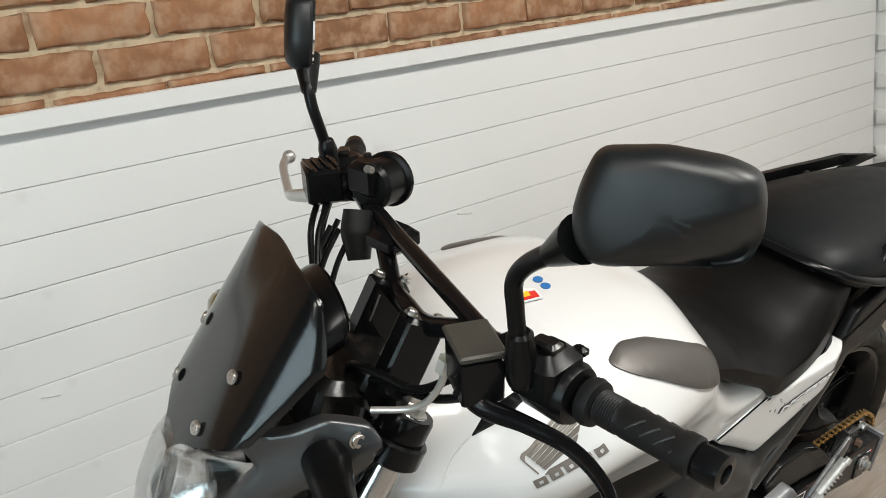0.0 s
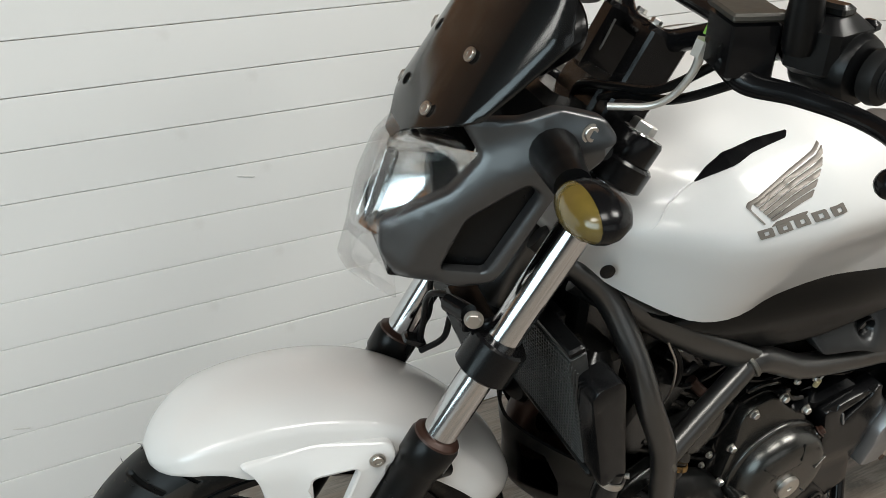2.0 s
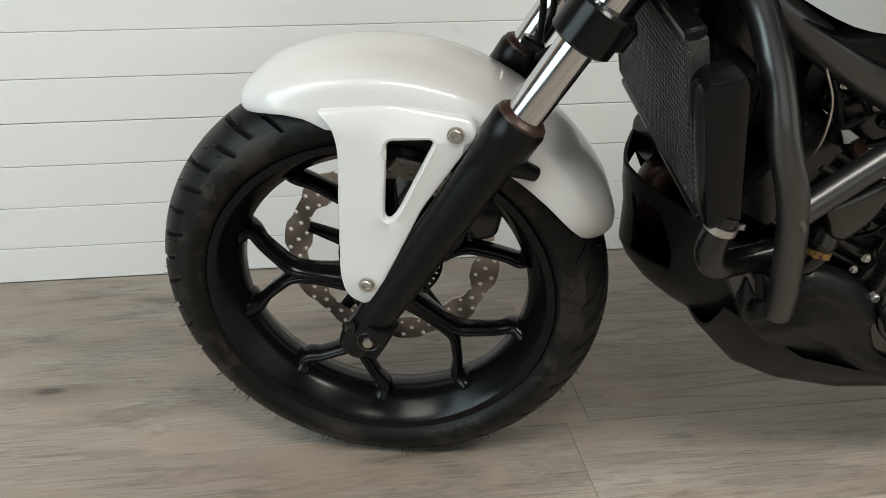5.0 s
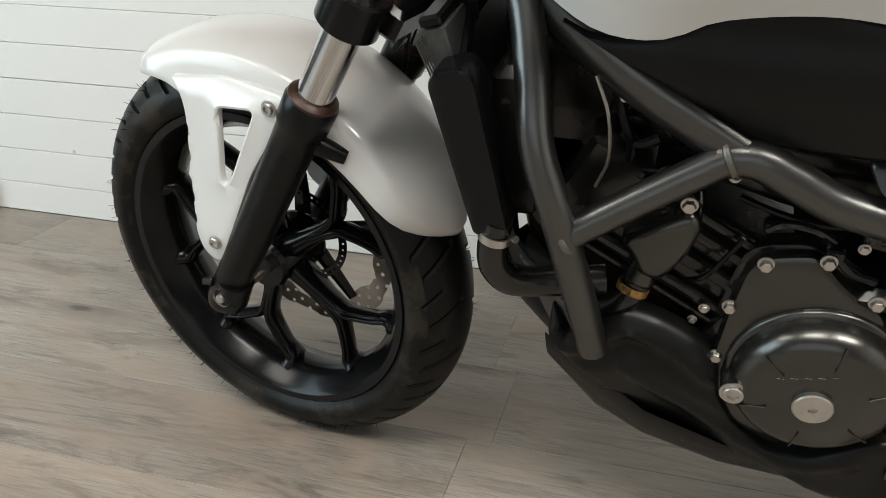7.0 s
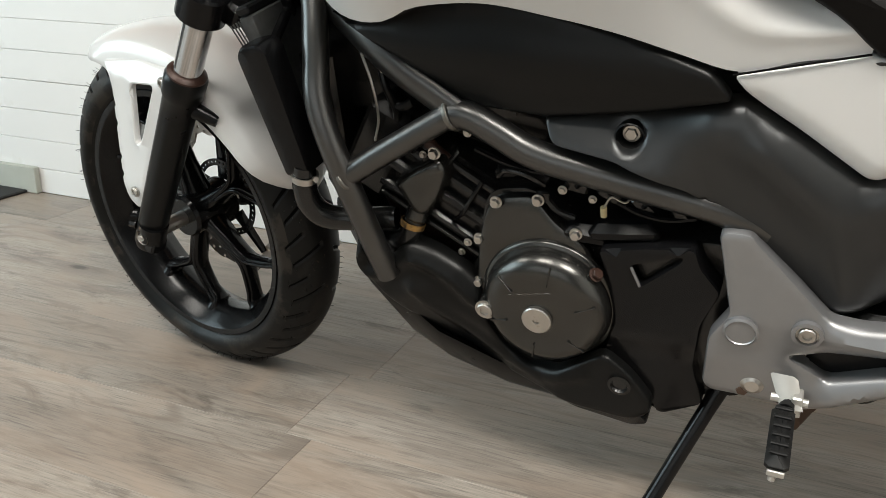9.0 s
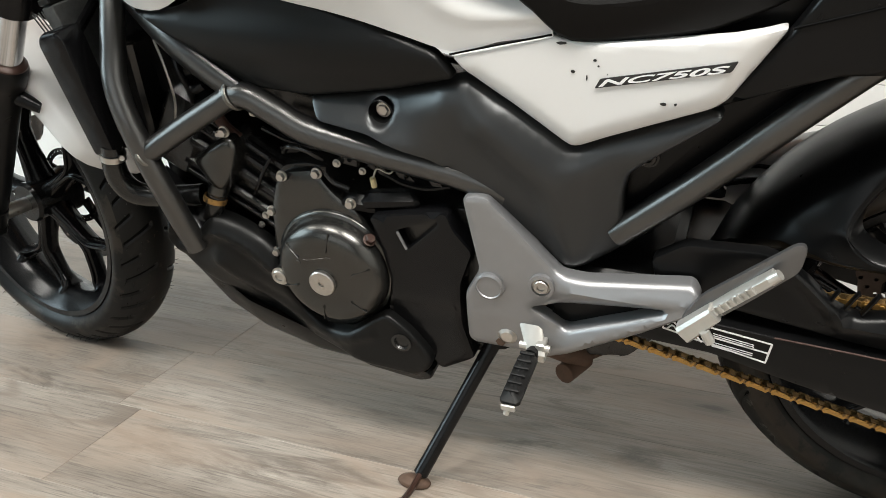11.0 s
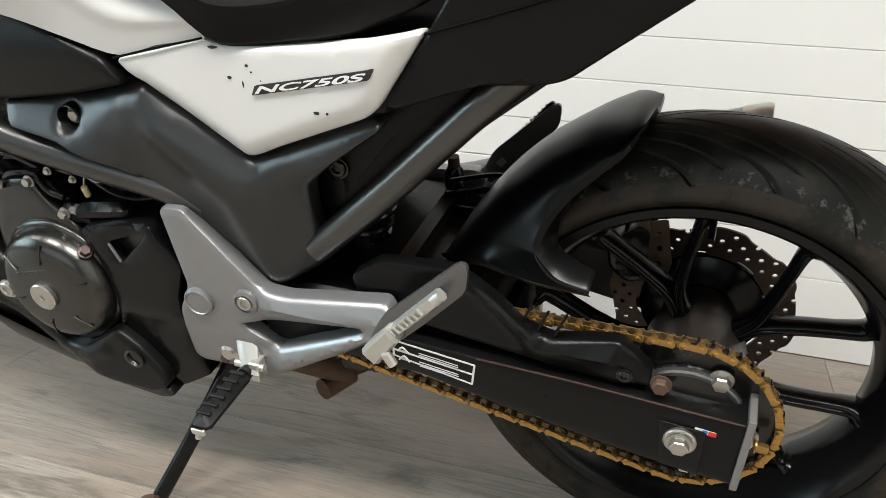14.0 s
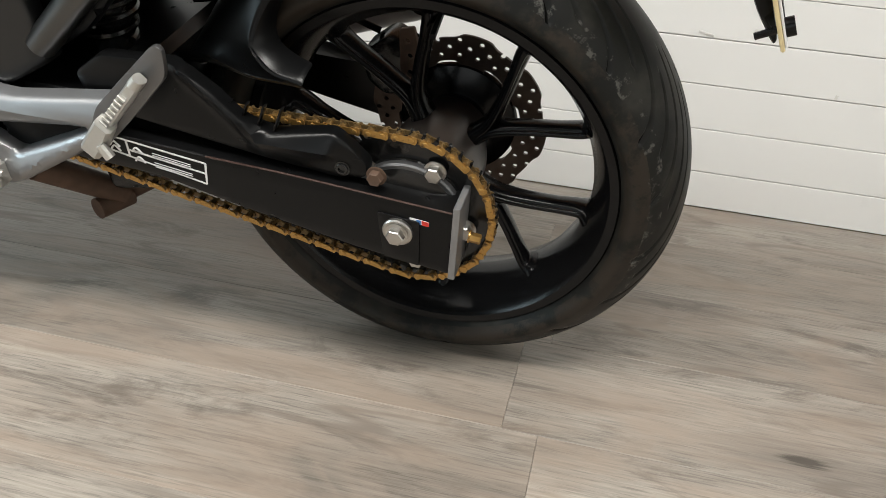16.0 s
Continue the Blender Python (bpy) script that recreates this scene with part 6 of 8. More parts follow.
def plate_y(x, z):
    """Flat facets: a leaning main face, and two arms with a ridge along them."""
    face = -0.180 + 0.09 * max(0, z - 0.40) + 0.12 * max(0, 0.34 - z) * (x < 1.02)
    arm = max(0, min(1, (x - 1.03) / 0.03))
    d = min(seg_d(x, z, [(1.02, 0.396), (1.205, 0.405)]), seg_d(x, z, [(1.02, 0.297), (1.06, 0.312), (1.20, 0.395)]))
    return face - arm * (0.010 - min(0.014, 0.55 * d))
for s in (-1, 1):
    g = panel(PLATE, plate_y, 0.022, 0.006, [PHOLE], step=0.006, corner=0.008)
    hp = part("footrest_plate", g if s < 0 else flip(g), M["alloy"], bike, "silver painted alloy footrest plate", smooth=38)
    part("plate_cap", lathe([(0.0195, -0.004), (0.0195, 0.004), (0.0165, 0.006), (0.0155, 0.0045), (0.0, 0.005)], (0.957, s * 0.180, 0.386), (0, s, 0), 32), M["alloy"], hp, "round pivot cap")
    part("bolt_seat", lathe([(0.0165, -0.004), (0.0165, 0.003), (0.0125, 0.004), (0.0115, -0.001), (0, -0.001)], (1.025, s * 0.182, 0.399), (0, s, 0), 28), M["alloy"], hp)
    bolt((1.025, s * 0.181, 0.399), hp, (0, s, 0), 0.0095, 0.006, "socket", "steel")
    # passenger peg folded up
    a, b = Vector((1.200, s * 0.204, 0.394)), Vector((1.307, s * 0.218, 0.510))
    d = (b - a).normalized()
    side = Vector((-d.z, 0, d.x))
    part("peg_backing", panel([(1.193, 0.398), (1.213, 0.437), (1.301, 0.520), (1.311, 0.517), (1.308, 0.486), (1.26, 0.435), (1.207, 0.383)], -0.205, 0.006, 0.001) if s < 0 else flip(panel([(1.193, 0.398), (1.213, 0.437), (1.301, 0.520), (1.311, 0.517), (1.308, 0.486), (1.26, 0.435), (1.207, 0.383)], -0.205, 0.006, 0.001)), M["dull_alloy"], hp, "folded footrest side, dull grey")
    pg = part("passenger_peg", join(beam(a + d * 0.03, b - d * 0.034, 0.014, 0.013, 0.018, 0.016, side), tube([b - d * 0.040 + Vector((0, s * 0.004, 0)), b - d * 0.028 + Vector((0, s * 0.004, 0))], [0.0072, 0.0062], 16)), M["bright_alloy"], bike, "bare alloy folding passenger peg")
    for k in range(7):
        c = a + d * (0.046 + 0.0085 * k) + Vector((0, s * 0.010, 0)) + side * 0.003
        part("peg_tooth", beam(c - side * 0.006, c + side * 0.003, 0.0035, 0.0035, 0.005, 0.005, d), M["bright_alloy"], pg)
    part("peg_hinge", join(beam(a + Vector((0, s * 0.006, -0.006)), a + d * 0.045 + Vector((0, s * 0.008, 0)), 0.024, 0.02, 0.022, 0.02, side), tube([a + Vector((0.022, s * 0.02, 0.01)), a + Vector((0.03, s * 0.02, -0.004))], 0.006, 10)), M["bright_alloy"], hp)
# rider peg, spring and shift lever
peg = part("rider_peg", join(tube([(1.02, -0.19, 0.306), (1.018, -0.205, 0.305)], 0.009, 12), moved(box((0, 0, 0), (0.025, 0.092, 0.021), bev=0.008), Matrix.Translation((1.016, -0.252, 0.304)))), M["grip"], bike, "black rubber rider footrest")
for k in range(6):
    part("peg_rib", box((1.016, -0.215 - 0.014 * k, 0.3155), (0.019, 0.005, 0.004), bev=0.001), M["grip"], peg)
part("peg_end", join(box((1.016, -0.301, 0.301), (0.018, 0.004, 0.010), bev=0.002), tube([(1.014, -0.298, 0.297), (1.013, -0.3, 0.289)], 0.004, 8)), M["bright_alloy"], peg, "bare metal end feeler")
part("peg_bracket", join(beam((1.01, -0.175, 0.33), (1.024, -0.2, 0.302), 0.03, 0.024, 0.014, 0.012, (1, 0, 0)), box((1.028, -0.19, 0.305), (0.012, 0.02, 0.03), bev=0.002), tube([(1.0, -0.193, 0.31), (1.04, -0.193, 0.31)], 0.005, 10)), M["bright_alloy"], bike, "bare alloy peg bracket")
part("shift_pivot", lathe([(0.0, 0.012), (0.008, 0.012), (0.0135, 0.008), (0.014, 0.0)], (0.978, -0.168, 0.306), (0, -1, 0), 22), M["steel"], bike)
bolt((0.968, -0.17, 0.292), bike, (0, -1, 0), 0.007, 0.006, "hex", "rust")
part("shift_rod", tube([(0.975, -0.165, 0.3), (0.955, -0.16, 0.33), (0.94, -0.155, 0.35)], 0.004, 8), M["steel"], bike)
# side stand
stand = part("side_stand", join(tube([(0.948, -0.118, 0.262), (0.93, -0.145, 0.222), (0.895, -0.2, 0.145), (0.866, -0.25, 0.083)], [0.013, 0.011, 0.0105, 0.011], 16), lathe([(0.0, -0.016), (0.022, -0.016), (0.022, 0.016), (0.0, 0.016)], (0.95, -0.115, 0.262), (0.2, -1, 0.2), 20)), M["gloss"], bike, "black side stand with a rusty foot")
FZ = lambda y: -math.tan(radians(LEAN_DEG)) * y
part("stand_foot", loft([[Vector((0.862 + r * 0.024 * math.cos(a) - 0.004, -0.256 + r * 0.016 * math.sin(a), FZ(-0.256 + r * 0.016 * math.sin(a)) + h)) for a in np.linspace(0, 2 * math.pi, 18, endpoint=False)] for r, h in ((1.0, -0.0005), (1.05, 0.003), (0.95, 0.007), (0.4, 0.014))]), M["rust"], stand, "rusty stand foot")
part("stand_prong", join(tube([(0.868, -0.245, 0.088), (0.866, -0.285, 0.088), (0.868, -0.322, 0.104)], 0.0045, 10), lathe([(0, -0.0075)] + [(0.0075 * math.cos(a), 0.0075 * math.sin(a)) for a in np.linspace(-1.3, 1.3, 7)] + [(0, 0.0075)], (0.868, -0.325, 0.106), (0, 1, 0), 14)), M["copper"], stand, "brown prong with a ball end")
part("stand_spring", lathe([(0.006 + 0.0014 * math.cos(a), 0.0014 * math.sin(a)) for a in np.linspace(0, 6, 6)], (0.94, -0.12, 0.23), (0.4, 0.5, 0.8), 12, True), M["rust"], stand)
coil = [Vector((0.932, -0.128, 0.225)) + Vector((-0.035, -0.055, -0.078)) * t + Vector((math.cos(t * 75), 0.3 * math.sin(t * 75), math.sin(t * 75))) * 0.006 for t in np.linspace(0, 0.62, 90)]
part("return_spring", tube(coil, 0.0013, 5, 1), M["engine"], stand)
part("stand_mount", join(box((0.955, -0.11, 0.262), (0.06, 0.03, 0.05), bev=0.01), tube([(0.99, -0.1, 0.25), (1.05, -0.02, 0.16)], [0.02, 0.018], 14)), M["rust"], bike, "rusty stand mounting")
part("link_bolt", join(tube([(1.03, -0.06, 0.155), (1.05, -0.01, 0.15)], 0.016, 14), tube([(1.045, 0, 0.15), (1.12, 0.02, 0.2)], [0.014, 0.02], 12)), M["rust"], bike)
part("suspension_link", panel([(1.05, 0.27), (1.13, 0.30), (1.17, 0.26), (1.12, 0.20), (1.06, 0.19)], -0.05, 0.1, 0.005), M["engine"], bike)

# ---- rear end ----
ARM = [(1.03, 0.335), (1.03, 0.41), (1.161, 0.374), (1.294, 0.363), (1.405, 0.358), (1.51, 0.350), (1.594, 0.344), (1.587, 0.254), (1.473, 0.270), (1.332, 0.298), (1.232, 0.322)]
arm = part("swingarm", panel(ARM, -0.160, 0.042, 0.004, corner=0.006), M["plastic"], bike, "satin black box-section swingarm")
part("swingarm_leg", flip(panel(ARM, -0.145, 0.042, 0.004, corner=0.006)), M["plastic"], arm)
part("swingarm_bridge", join(box((1.11, 0, 0.385), (0.14, 0.30, 0.05), bev=0.012), box((1.2, 0, 0.36), (0.08, 0.28, 0.04), bev=0.012)), M["plastic"], arm)
# thin coppery strip along the arm's top edge
part("coppery_edge", tube([(1.30, -0.1585, 0.3615), (1.405, -0.1585, 0.3565), (1.51, -0.1585, 0.3485), (1.588, -0.1585, 0.3425)], 0.0013, 6), M["copper"], arm, "thin coppery line along the top edge")
part("end_plate", panel([(1.590, 0.354), (1.598, 0.354), (1.592, 0.252), (1.584, 0.252)], -0.164, 0.048, 0.001, corner=0.002), M["alloy"], arm, "thin silver end plate")
part("adjuster_block", panel([(1.503, 0.33), (1.552, 0.325), (1.55, 0.262), (1.508, 0.268)], -0.1625, 0.006, 0.001, corner=0.003), M["gloss"], arm)
part("axle_washer", lathe([(0.0, 0.005), (0.016, 0.005), (0.0175, 0.0035), (0.0175, 0.0)], (1.527, -0.1625, 0.309), (0, -1, 0), 32), M["steel"], arm, "large pale washer")
bolt((1.527, -0.168, 0.309), arm, (0, -1, 0), 0.0105, 0.010, "hex", "steel", name="axle_nut")
bolt((1.602, -0.14, 0.30), arm, (1, 0, -0.1), 0.006, 0.014, "hex", "gold", name="adjuster_bolt")
fl = part("flag_sticker", panel([(1.540, 0.329), (1.562, 0.3265), (1.562, 0.3205), (1.540, 0.323)], -0.1605, 0.0006, 0, corner=0.0015), M["sticker_white"], arm, "small three-colour sticker")
part("sticker_band", panel([(1.554, 0.3275), (1.562, 0.3265), (1.562, 0.3205), (1.554, 0.3212)], -0.1610, 0.0004, 0, corner=0.001), M["red"], fl)
part("sticker_band", panel([(1.548, 0.328), (1.553, 0.3275), (1.553, 0.3214), (1.548, 0.322)], -0.1610, 0.0004, 0, corner=0.001), M["blue"], fl)
st = part("warning_sticker", panel([(1.172, 0.3715), (1.30, 0.3535), (1.296, 0.3225), (1.172, 0.3495)], -0.1606, 0.0006, 0, [[(1.174, 0.3690), (1.199, 0.3655), (1.199, 0.3460), (1.174, 0.3515)], [(1.2015, 0.3652), (1.2975, 0.3517), (1.2957, 0.3395), (1.2015, 0.3545)], [(1.2015, 0.3522), (1.2955, 0.3375), (1.2942, 0.3250), (1.2015, 0.3450)]], corner=0.002, hole_corner=0.001), M["sticker_white"], arm, "white-lined black chain warning sticker")
bars = []
for j, (z0, n) in enumerate(((0.3555, 3), (0.3425, 3))):
    for k in range(n):
        bars.append(((1.232, z0 - 0.0035 - 0.0030 * k + 0.003, 0.048 - 0.008 * (k == 2))))
    bars.append((1.2085, z0 - 0.001, 0.012))
part("print_bar", join(*[moved(box((w / 2, 0, 0), (w, 0.0006, 0.0011), bev=0.0001), Matrix.Translation((x, -0.1612, z)) @ Matrix.Rotation(radians(8.5), 4, "Y")) for x, z, w in bars]), M["sticker_white"], st)
part("pictogram", join(*[tube([(1.206 + dx, -0.1612, z), (1.212 + dx, -0.1612, z + 0.006), (1.219 + dx, -0.1612, z - 0.001)], 0.0012, 6) for dx, z in ((0, 0.3525), (0.001, 0.340), (-0.028, 0.357), (-0.028, 0.351))]), M["sticker_white"], st)
# chain guard and hugger
GUARD = [(1.15, 0.44), (1.187, 0.466), (1.292, 0.470), (1.325, 0.444), (1.352, 0.417), (1.378, 0.402), (1.455, 0.414), (1.491, 0.380), (1.488, 0.362), (1.455, 0.357), (1.375, 0.366), (1.25, 0.385), (1.16, 0.40)]
gd = part("chain_guard", panel(GUARD, lambda x, z: -0.150 - 0.012 * math.exp(-(seg_d(x, z, [(1.292, 0.466), (1.33, 0.432), (1.37, 0.39), (1.45, 0.395)]) / 0.010) ** 2), 0.018, 0.004, corner=0.008, step=0.009), M["plastic"], bike, "satin black chain guard")
bolt((1.462, -0.15, 0.372), gd, (0, -1, 0), 0.007, 0.004, "socket", "engine")
bolt((1.500, -0.148, 0.368), gd, (0, -1, 0), 0.009, 0.010, "hex", "rust")


def smooth_line(pts, n=24):
    """Even points on a soft curve through a few corners."""
    P = [Vector(p) for p in pts]
    P = [P[0] * 2 - P[1]] + P + [P[-1] * 2 - P[-2]]
    out = []
    for k in range(n + 1):
        f = k / n * (len(P) - 3)
        i = min(int(f), len(P) - 4)
        t = f - i
        a, b, c, d = P[i:i + 4]
        out.append(0.5 * (2 * b + (c - a) * t + (2 * a - 5 * b + 4 * c - d) * t * t + (3 * b - a - 3 * c + d) * t ** 3))
    return out


# the fold along its near edge, from the tip down to the flange end, with the crown angle that goes with each point
FOLD = [(1.456, -0.024, 0.622), (1.437, -0.082, 0.600), (1.410, -0.088, 0.573), (1.382, -0.095, 0.544), (1.364, -0.105, 0.517), (1.356, -0.115, 0.493), (1.359, -0.122, 0.479), (1.378, -0.128, 0.462), (1.416, -0.131, 0.454)]
FOLD_AT = [-12.5, -17, -25, -36, -46, -55, -62, -69, -76]
HUG_FOOT = [(0, (1.207, 0.0, 0.385)), (0.35, (1.235, -0.085, 0.445)), (0.55, (1.286, -0.113, 0.468)), (0.8, (1.350, -0.122, 0.451)), (1.0, (1.416, -0.131, 0.454))]


def hugger():
    rows = []
    fold = smooth_path(FOLD, 6)
    fa = np.interp(np.linspace(0, len(FOLD) - 1, len(fold)), range(len(FOLD)), FOLD_AT)
    for a, F in zip(fa, fold):
        ar = radians(a)
        rc = float(np.interp(a, [-82, -70, -57, -44, -33, -24, -16, -12.5], [0.326, 0.322, 0.316, 0.316, 0.318, 0.322, 0.323, 0.320]))
        C = Vector((RC.x + rc * math.sin(ar), 0, RC.z + rc * math.cos(ar)))
        low = min(1, max(0, (-35 - a) / 25))
        foot = min(1, max(0, (-58 - a) / 18)) ** 1.5
        c1 = Vector((C.x, F.y * 0.75, C.z))
        c2 = F.lerp(C, 0.42)
        c2.y = F.y * (1.02 - 0.28 * low)
        near = []
        for v in np.linspace(1, 0, 19):
            b = ((1 - v) ** 3, 3 * v * (1 - v) ** 2, 3 * v * v * (1 - v), v ** 3)
            p = C * b[0] + c1 * b[1] + c2 * b[2] + F * b[3]
            q = Vector([float(np.interp(v, [h[0] for h in HUG_FOOT], [h[1][k] for h in HUG_FOOT])) for k in range(3)])
            near.append(p.lerp(q, foot))
        ye = float(np.interp(a, [-82, -18.4, -15, -12.5], [0.085, 0.075, 0.05, 0.024]))
        re = float(np.interp(a, [-82, -28, -18.4, -12.5], [0.285, 0.289, 0.306, 0.322]))
        far = []
        for v in np.linspace(0, 1, 12)[1:]:
            y = ye * math.sin(v * math.pi / 2)
            r = re + (rc - re) * math.cos(v * math.pi / 2) ** 0.7
            far.append(Vector((RC.x + r * math.sin(ar), y, RC.z + r * math.cos(ar))))
        rows.append(near + far)
    return shell(rows, 0.0045, lambda p: (RC - Vector((p.x, 0.3 * p.y, p.z))).normalized())


hg = part("rear_hugger", hugger(), M["plastic"], bike, "satin black rear hugger", smooth=60)
# rolled inner lip of the flare
LIP_OUT = smooth_line(FOLD[3:])
LIP_IN = smooth_line([(1.386, -0.080, 0.530), (1.374, -0.082, 0.508), (1.372, -0.086, 0.488), (1.382, -0.092, 0.476), (1.399, -0.098, 0.469), (1.418, -0.104, 0.465)])
part("hugger_flange", shell([[o.lerp(i, k) + Vector((0, -0.004 * math.sin(math.pi * k), 0)) for k in np.linspace(0, 1, 7)] for o, i in zip(LIP_OUT, LIP_IN)], 0.003, lambda p: (-0.6, 0.2, 0.7)), M["plastic"], hg, smooth=60)
for x in (1.325, 1.345, 1.365, 1.385):
    part("guard_rib", beam((x, -0.145, 0.405), (x + 0.012, -0.145, 0.432), 0.003, 0.003, 0.01, 0.01, (1, 0, 0)), M["plastic"], gd)
bolt((1.133, -0.114, 0.556), bike, (0, -1, 0), 0.010, 0.005, "socket", "engine")
# shock and the dark parts behind the side cover
coil = [Vector((1.115, -0.03, 0.42)) + Vector((0.03, 0.01, 0.13)) * t + Vector((math.cos(t * 44), math.sin(t * 44), 0)) * 0.027 for t in np.linspace(0, 1, 160)]
part("shock_spring", tube(coil, 0.0055, 8, 1), M["engine"], bike, "black coil spring")
part("shock_body", tube([(1.115, -0.03, 0.40), (1.15, -0.02, 0.58)], 0.022, 16), M["engine"], bike)
part("battery_box", box((1.03, 0.0, 0.52), (0.16, 0.18, 0.16), bev=0.015), M["plastic"], bike)
part("inner_panel", panel([(1.07, 0.46), (1.10, 0.44), (1.15, 0.47), (1.20, 0.52), (1.30, 0.62), (1.40, 0.70), (1.36, 0.73), (1.25, 0.72), (1.15, 0.65), (1.08, 0.60)], -0.112, 0.02, 0.004), M["plastic"], bike, "black inner side panel")
part("brake_pipe", join(tube([(1.2, 0.03, 0.455), (1.27, 0.07, 0.45), (1.36, 0.09, 0.435), (1.42, 0.1, 0.41)], 0.0045, 8), tube([(1.2, 0.05, 0.465), (1.26, 0.09, 0.46), (1.33, 0.11, 0.44)], 0.003, 8)), M["gloss"], bike)
res = part("rear_reservoir", join(lathe([(0, 0), (0.012, 0), (0.014, 0.004), (0.013, 0.03), (0.009, 0.036), (0, 0.037)], (1.175, 0.135, 0.405), (0, 0, 1), 18), box((1.190, 0.13, 0.395), (0.06, 0.02, 0.02), bev=0.004)), M["engine"], bike, "small rear brake reservoir")
part("reservoir_cap", lathe([(0, 0.05), (0.008, 0.05), (0.0085, 0.036), (0, 0.036)], (1.175, 0.135, 0.405), (0, 0, 1), 16), M["rust"], res)
heel = part("heel_plate", flip(panel([(1.196, 0.40), (1.21, 0.42), (1.296, 0.522), (1.304, 0.51), (1.30, 0.488), (1.25, 0.43), (1.22, 0.395)], -0.21, 0.006, 0.001)), M["plastic"], bike, "black heel plate with a pale grid pad")
part("grid_pad", join(*[box((1.258 + 0.0055 * j - 0.003 * k, 0.2085, 0.455 + 0.0062 * j + 0.0045 * k), (0.0034, 0.002, 0.0034), bev=0.0004) for j in range(8) for k in range(4)]), M["steel"], heel)
SIL = Matrix.Translation((-0.034, 0, -0.024))
muf = part("silencer", loft([[Vector((x, 0.245 + yo + 0.052 * math.cos(a), z + 0.058 * math.sin(a))) for a in np.linspace(0, 2 * math.pi, 32, endpoint=False)] for x, yo, z in ((1.15, 0, 0.34), (1.2, 0.0, 0.355), (1.5, 0.01, 0.455), (1.58, 0.012, 0.478))]), M["alloy"], bike, "short brushed steel silencer", SIL)
part("silencer_cap", loft([[Vector((x, 0.257 + k * 0.053 * math.cos(a), z + k * 0.059 * math.sin(a))) for a in np.linspace(0, 2 * math.pi, 32, endpoint=False)] for x, z, k in ((1.575, 0.477, 1.0), (1.608, 0.486, 1.0), (1.613, 0.488, 0.95), (1.600, 0.484, 0.9), (1.58, 0.478, 0.5))]), M["bright_alloy"], muf)
# sprocket
teeth = []
for k in range(43):
    for da, r in ((0.0, 0.0955), (0.25, 0.0955), (0.42, 0.1025), (0.58, 0.1025), (0.75, 0.0955)):
        a = 2 * math.pi * (k + da) / 43
        teeth.append((1.527 + r * math.cos(a), 0.309 + r * math.sin(a)))
off = lambda r, n=40: [(1.527 + r * math.cos(a), 0.309 + r * math.sin(a)) for a in np.linspace(0, 2 * math.pi, n, endpoint=False)]
spk = part("rear_sprocket", panel(teeth, -0.119, 0.006, 0.0, [off(0.052)], step=0.02, corner=0.0005), M["engine"], bike, "dark toothed rear sprocket")
part("sprocket_carrier", lathe([(0.02, 0.03), (0.05, 0.03), (0.062, 0.024), (0.068, 0.012), (0.07, 0.0), (0.06, -0.02), (0.02, -0.02)], (1.527, -0.105, 0.309), (0, -1, 0), 48), M["engine"], spk)
part("carrier_ring", lathe([(0.05, 0.012), (0.064, 0.012), (0.066, 0.010), (0.066, 0.004), (0.05, 0.004)], (1.527, -0.118, 0.309), (0, -1, 0), 56), M["dull_alloy"], spk, "bare aluminium carrier ring")
for k in range(5):
    a = radians(62 + 72 * k)
    bolt((1.527 + 0.068 * math.cos(a), -0.124, 0.309 + 0.068 * math.sin(a)), spk, (0, -1, 0), 0.010, 0.012, "hex", "steel")
# chain
def chain_path():
    c1, r1, c2, r2 = Vector((1.527, 0.309)), 0.0975, Vector((1.0, 0.362)), 0.042
    d = c2 - c1
    base, L = math.atan2(d.y, d.x), d.length
    off = math.acos((r1 - r2) / L)
    pts = []
    for a in np.linspace(base + off, base + 2 * math.pi - off, 60):
        pts.append(c1 + Vector((math.cos(a), math.sin(a))) * r1)
    for a in np.linspace(base - off, base + off, 30):
        pts.append(c2 + Vector((math.cos(a), math.sin(a))) * r2)
    pts.append(pts[0])
    out = []
    for p, q in zip(pts, pts[1:]):
        n = max(1, int((q - p).length / 0.002))
        out += [p.lerp(q, k / n) for k in range(n)]
    s = np.r_[0, np.cumsum([(b - a).length for a, b in zip(out, out[1:])])]
    return np.array([tuple(p) for p in out]), s


CP, CS = chain_path()
links = int(CS[-1] / 0.015875 / 2) * 2
pitch = CS[-1] / links
P = np.stack([np.interp(np.arange(links + 1) * pitch, CS, CP[:, k]) for k in (0, 1)], 1)


def link_geo(outer):
    h, p = (0.0063 if outer else 0.0059, pitch)
    out = []
    for k in range(24):
        a = 2 * math.pi * k / 24
        cx = p / 2 if math.cos(a) > 0 else -p / 2
        waist = 1 - 0.5 * max(0, 1 - abs(math.cos(a)) * 1.7)
        out.append((cx + h * math.cos(a), h * math.sin(a) * waist))
    ys = ((-0.0068, -0.0052), (0.0052, 0.0068)) if outer else ((-0.0050, -0.0036), (0.0036, 0.0050))
    g = [loft([[(x, y, z) for x, z in out] for y in yy]) for yy in ys]
    if outer:
        g += [lathe([(0.0, -0.0080), (0.0026, -0.0080), (0.0032, -0.0074), (0.0032, 0.0074), (0.0026, 0.0080), (0, 0.0080)], (sx * p / 2, 0, 0), (0, 1, 0), 10) for sx in (-1, 1)]
    else:
        g += [lathe([(0.0, -0.0036), (0.0042, -0.0036), (0.0042, 0.0036), (0, 0.0036)], (sx * p / 2, 0, 0), (0, 1, 0), 10) for sx in (-1, 1)]
    return join(*g)


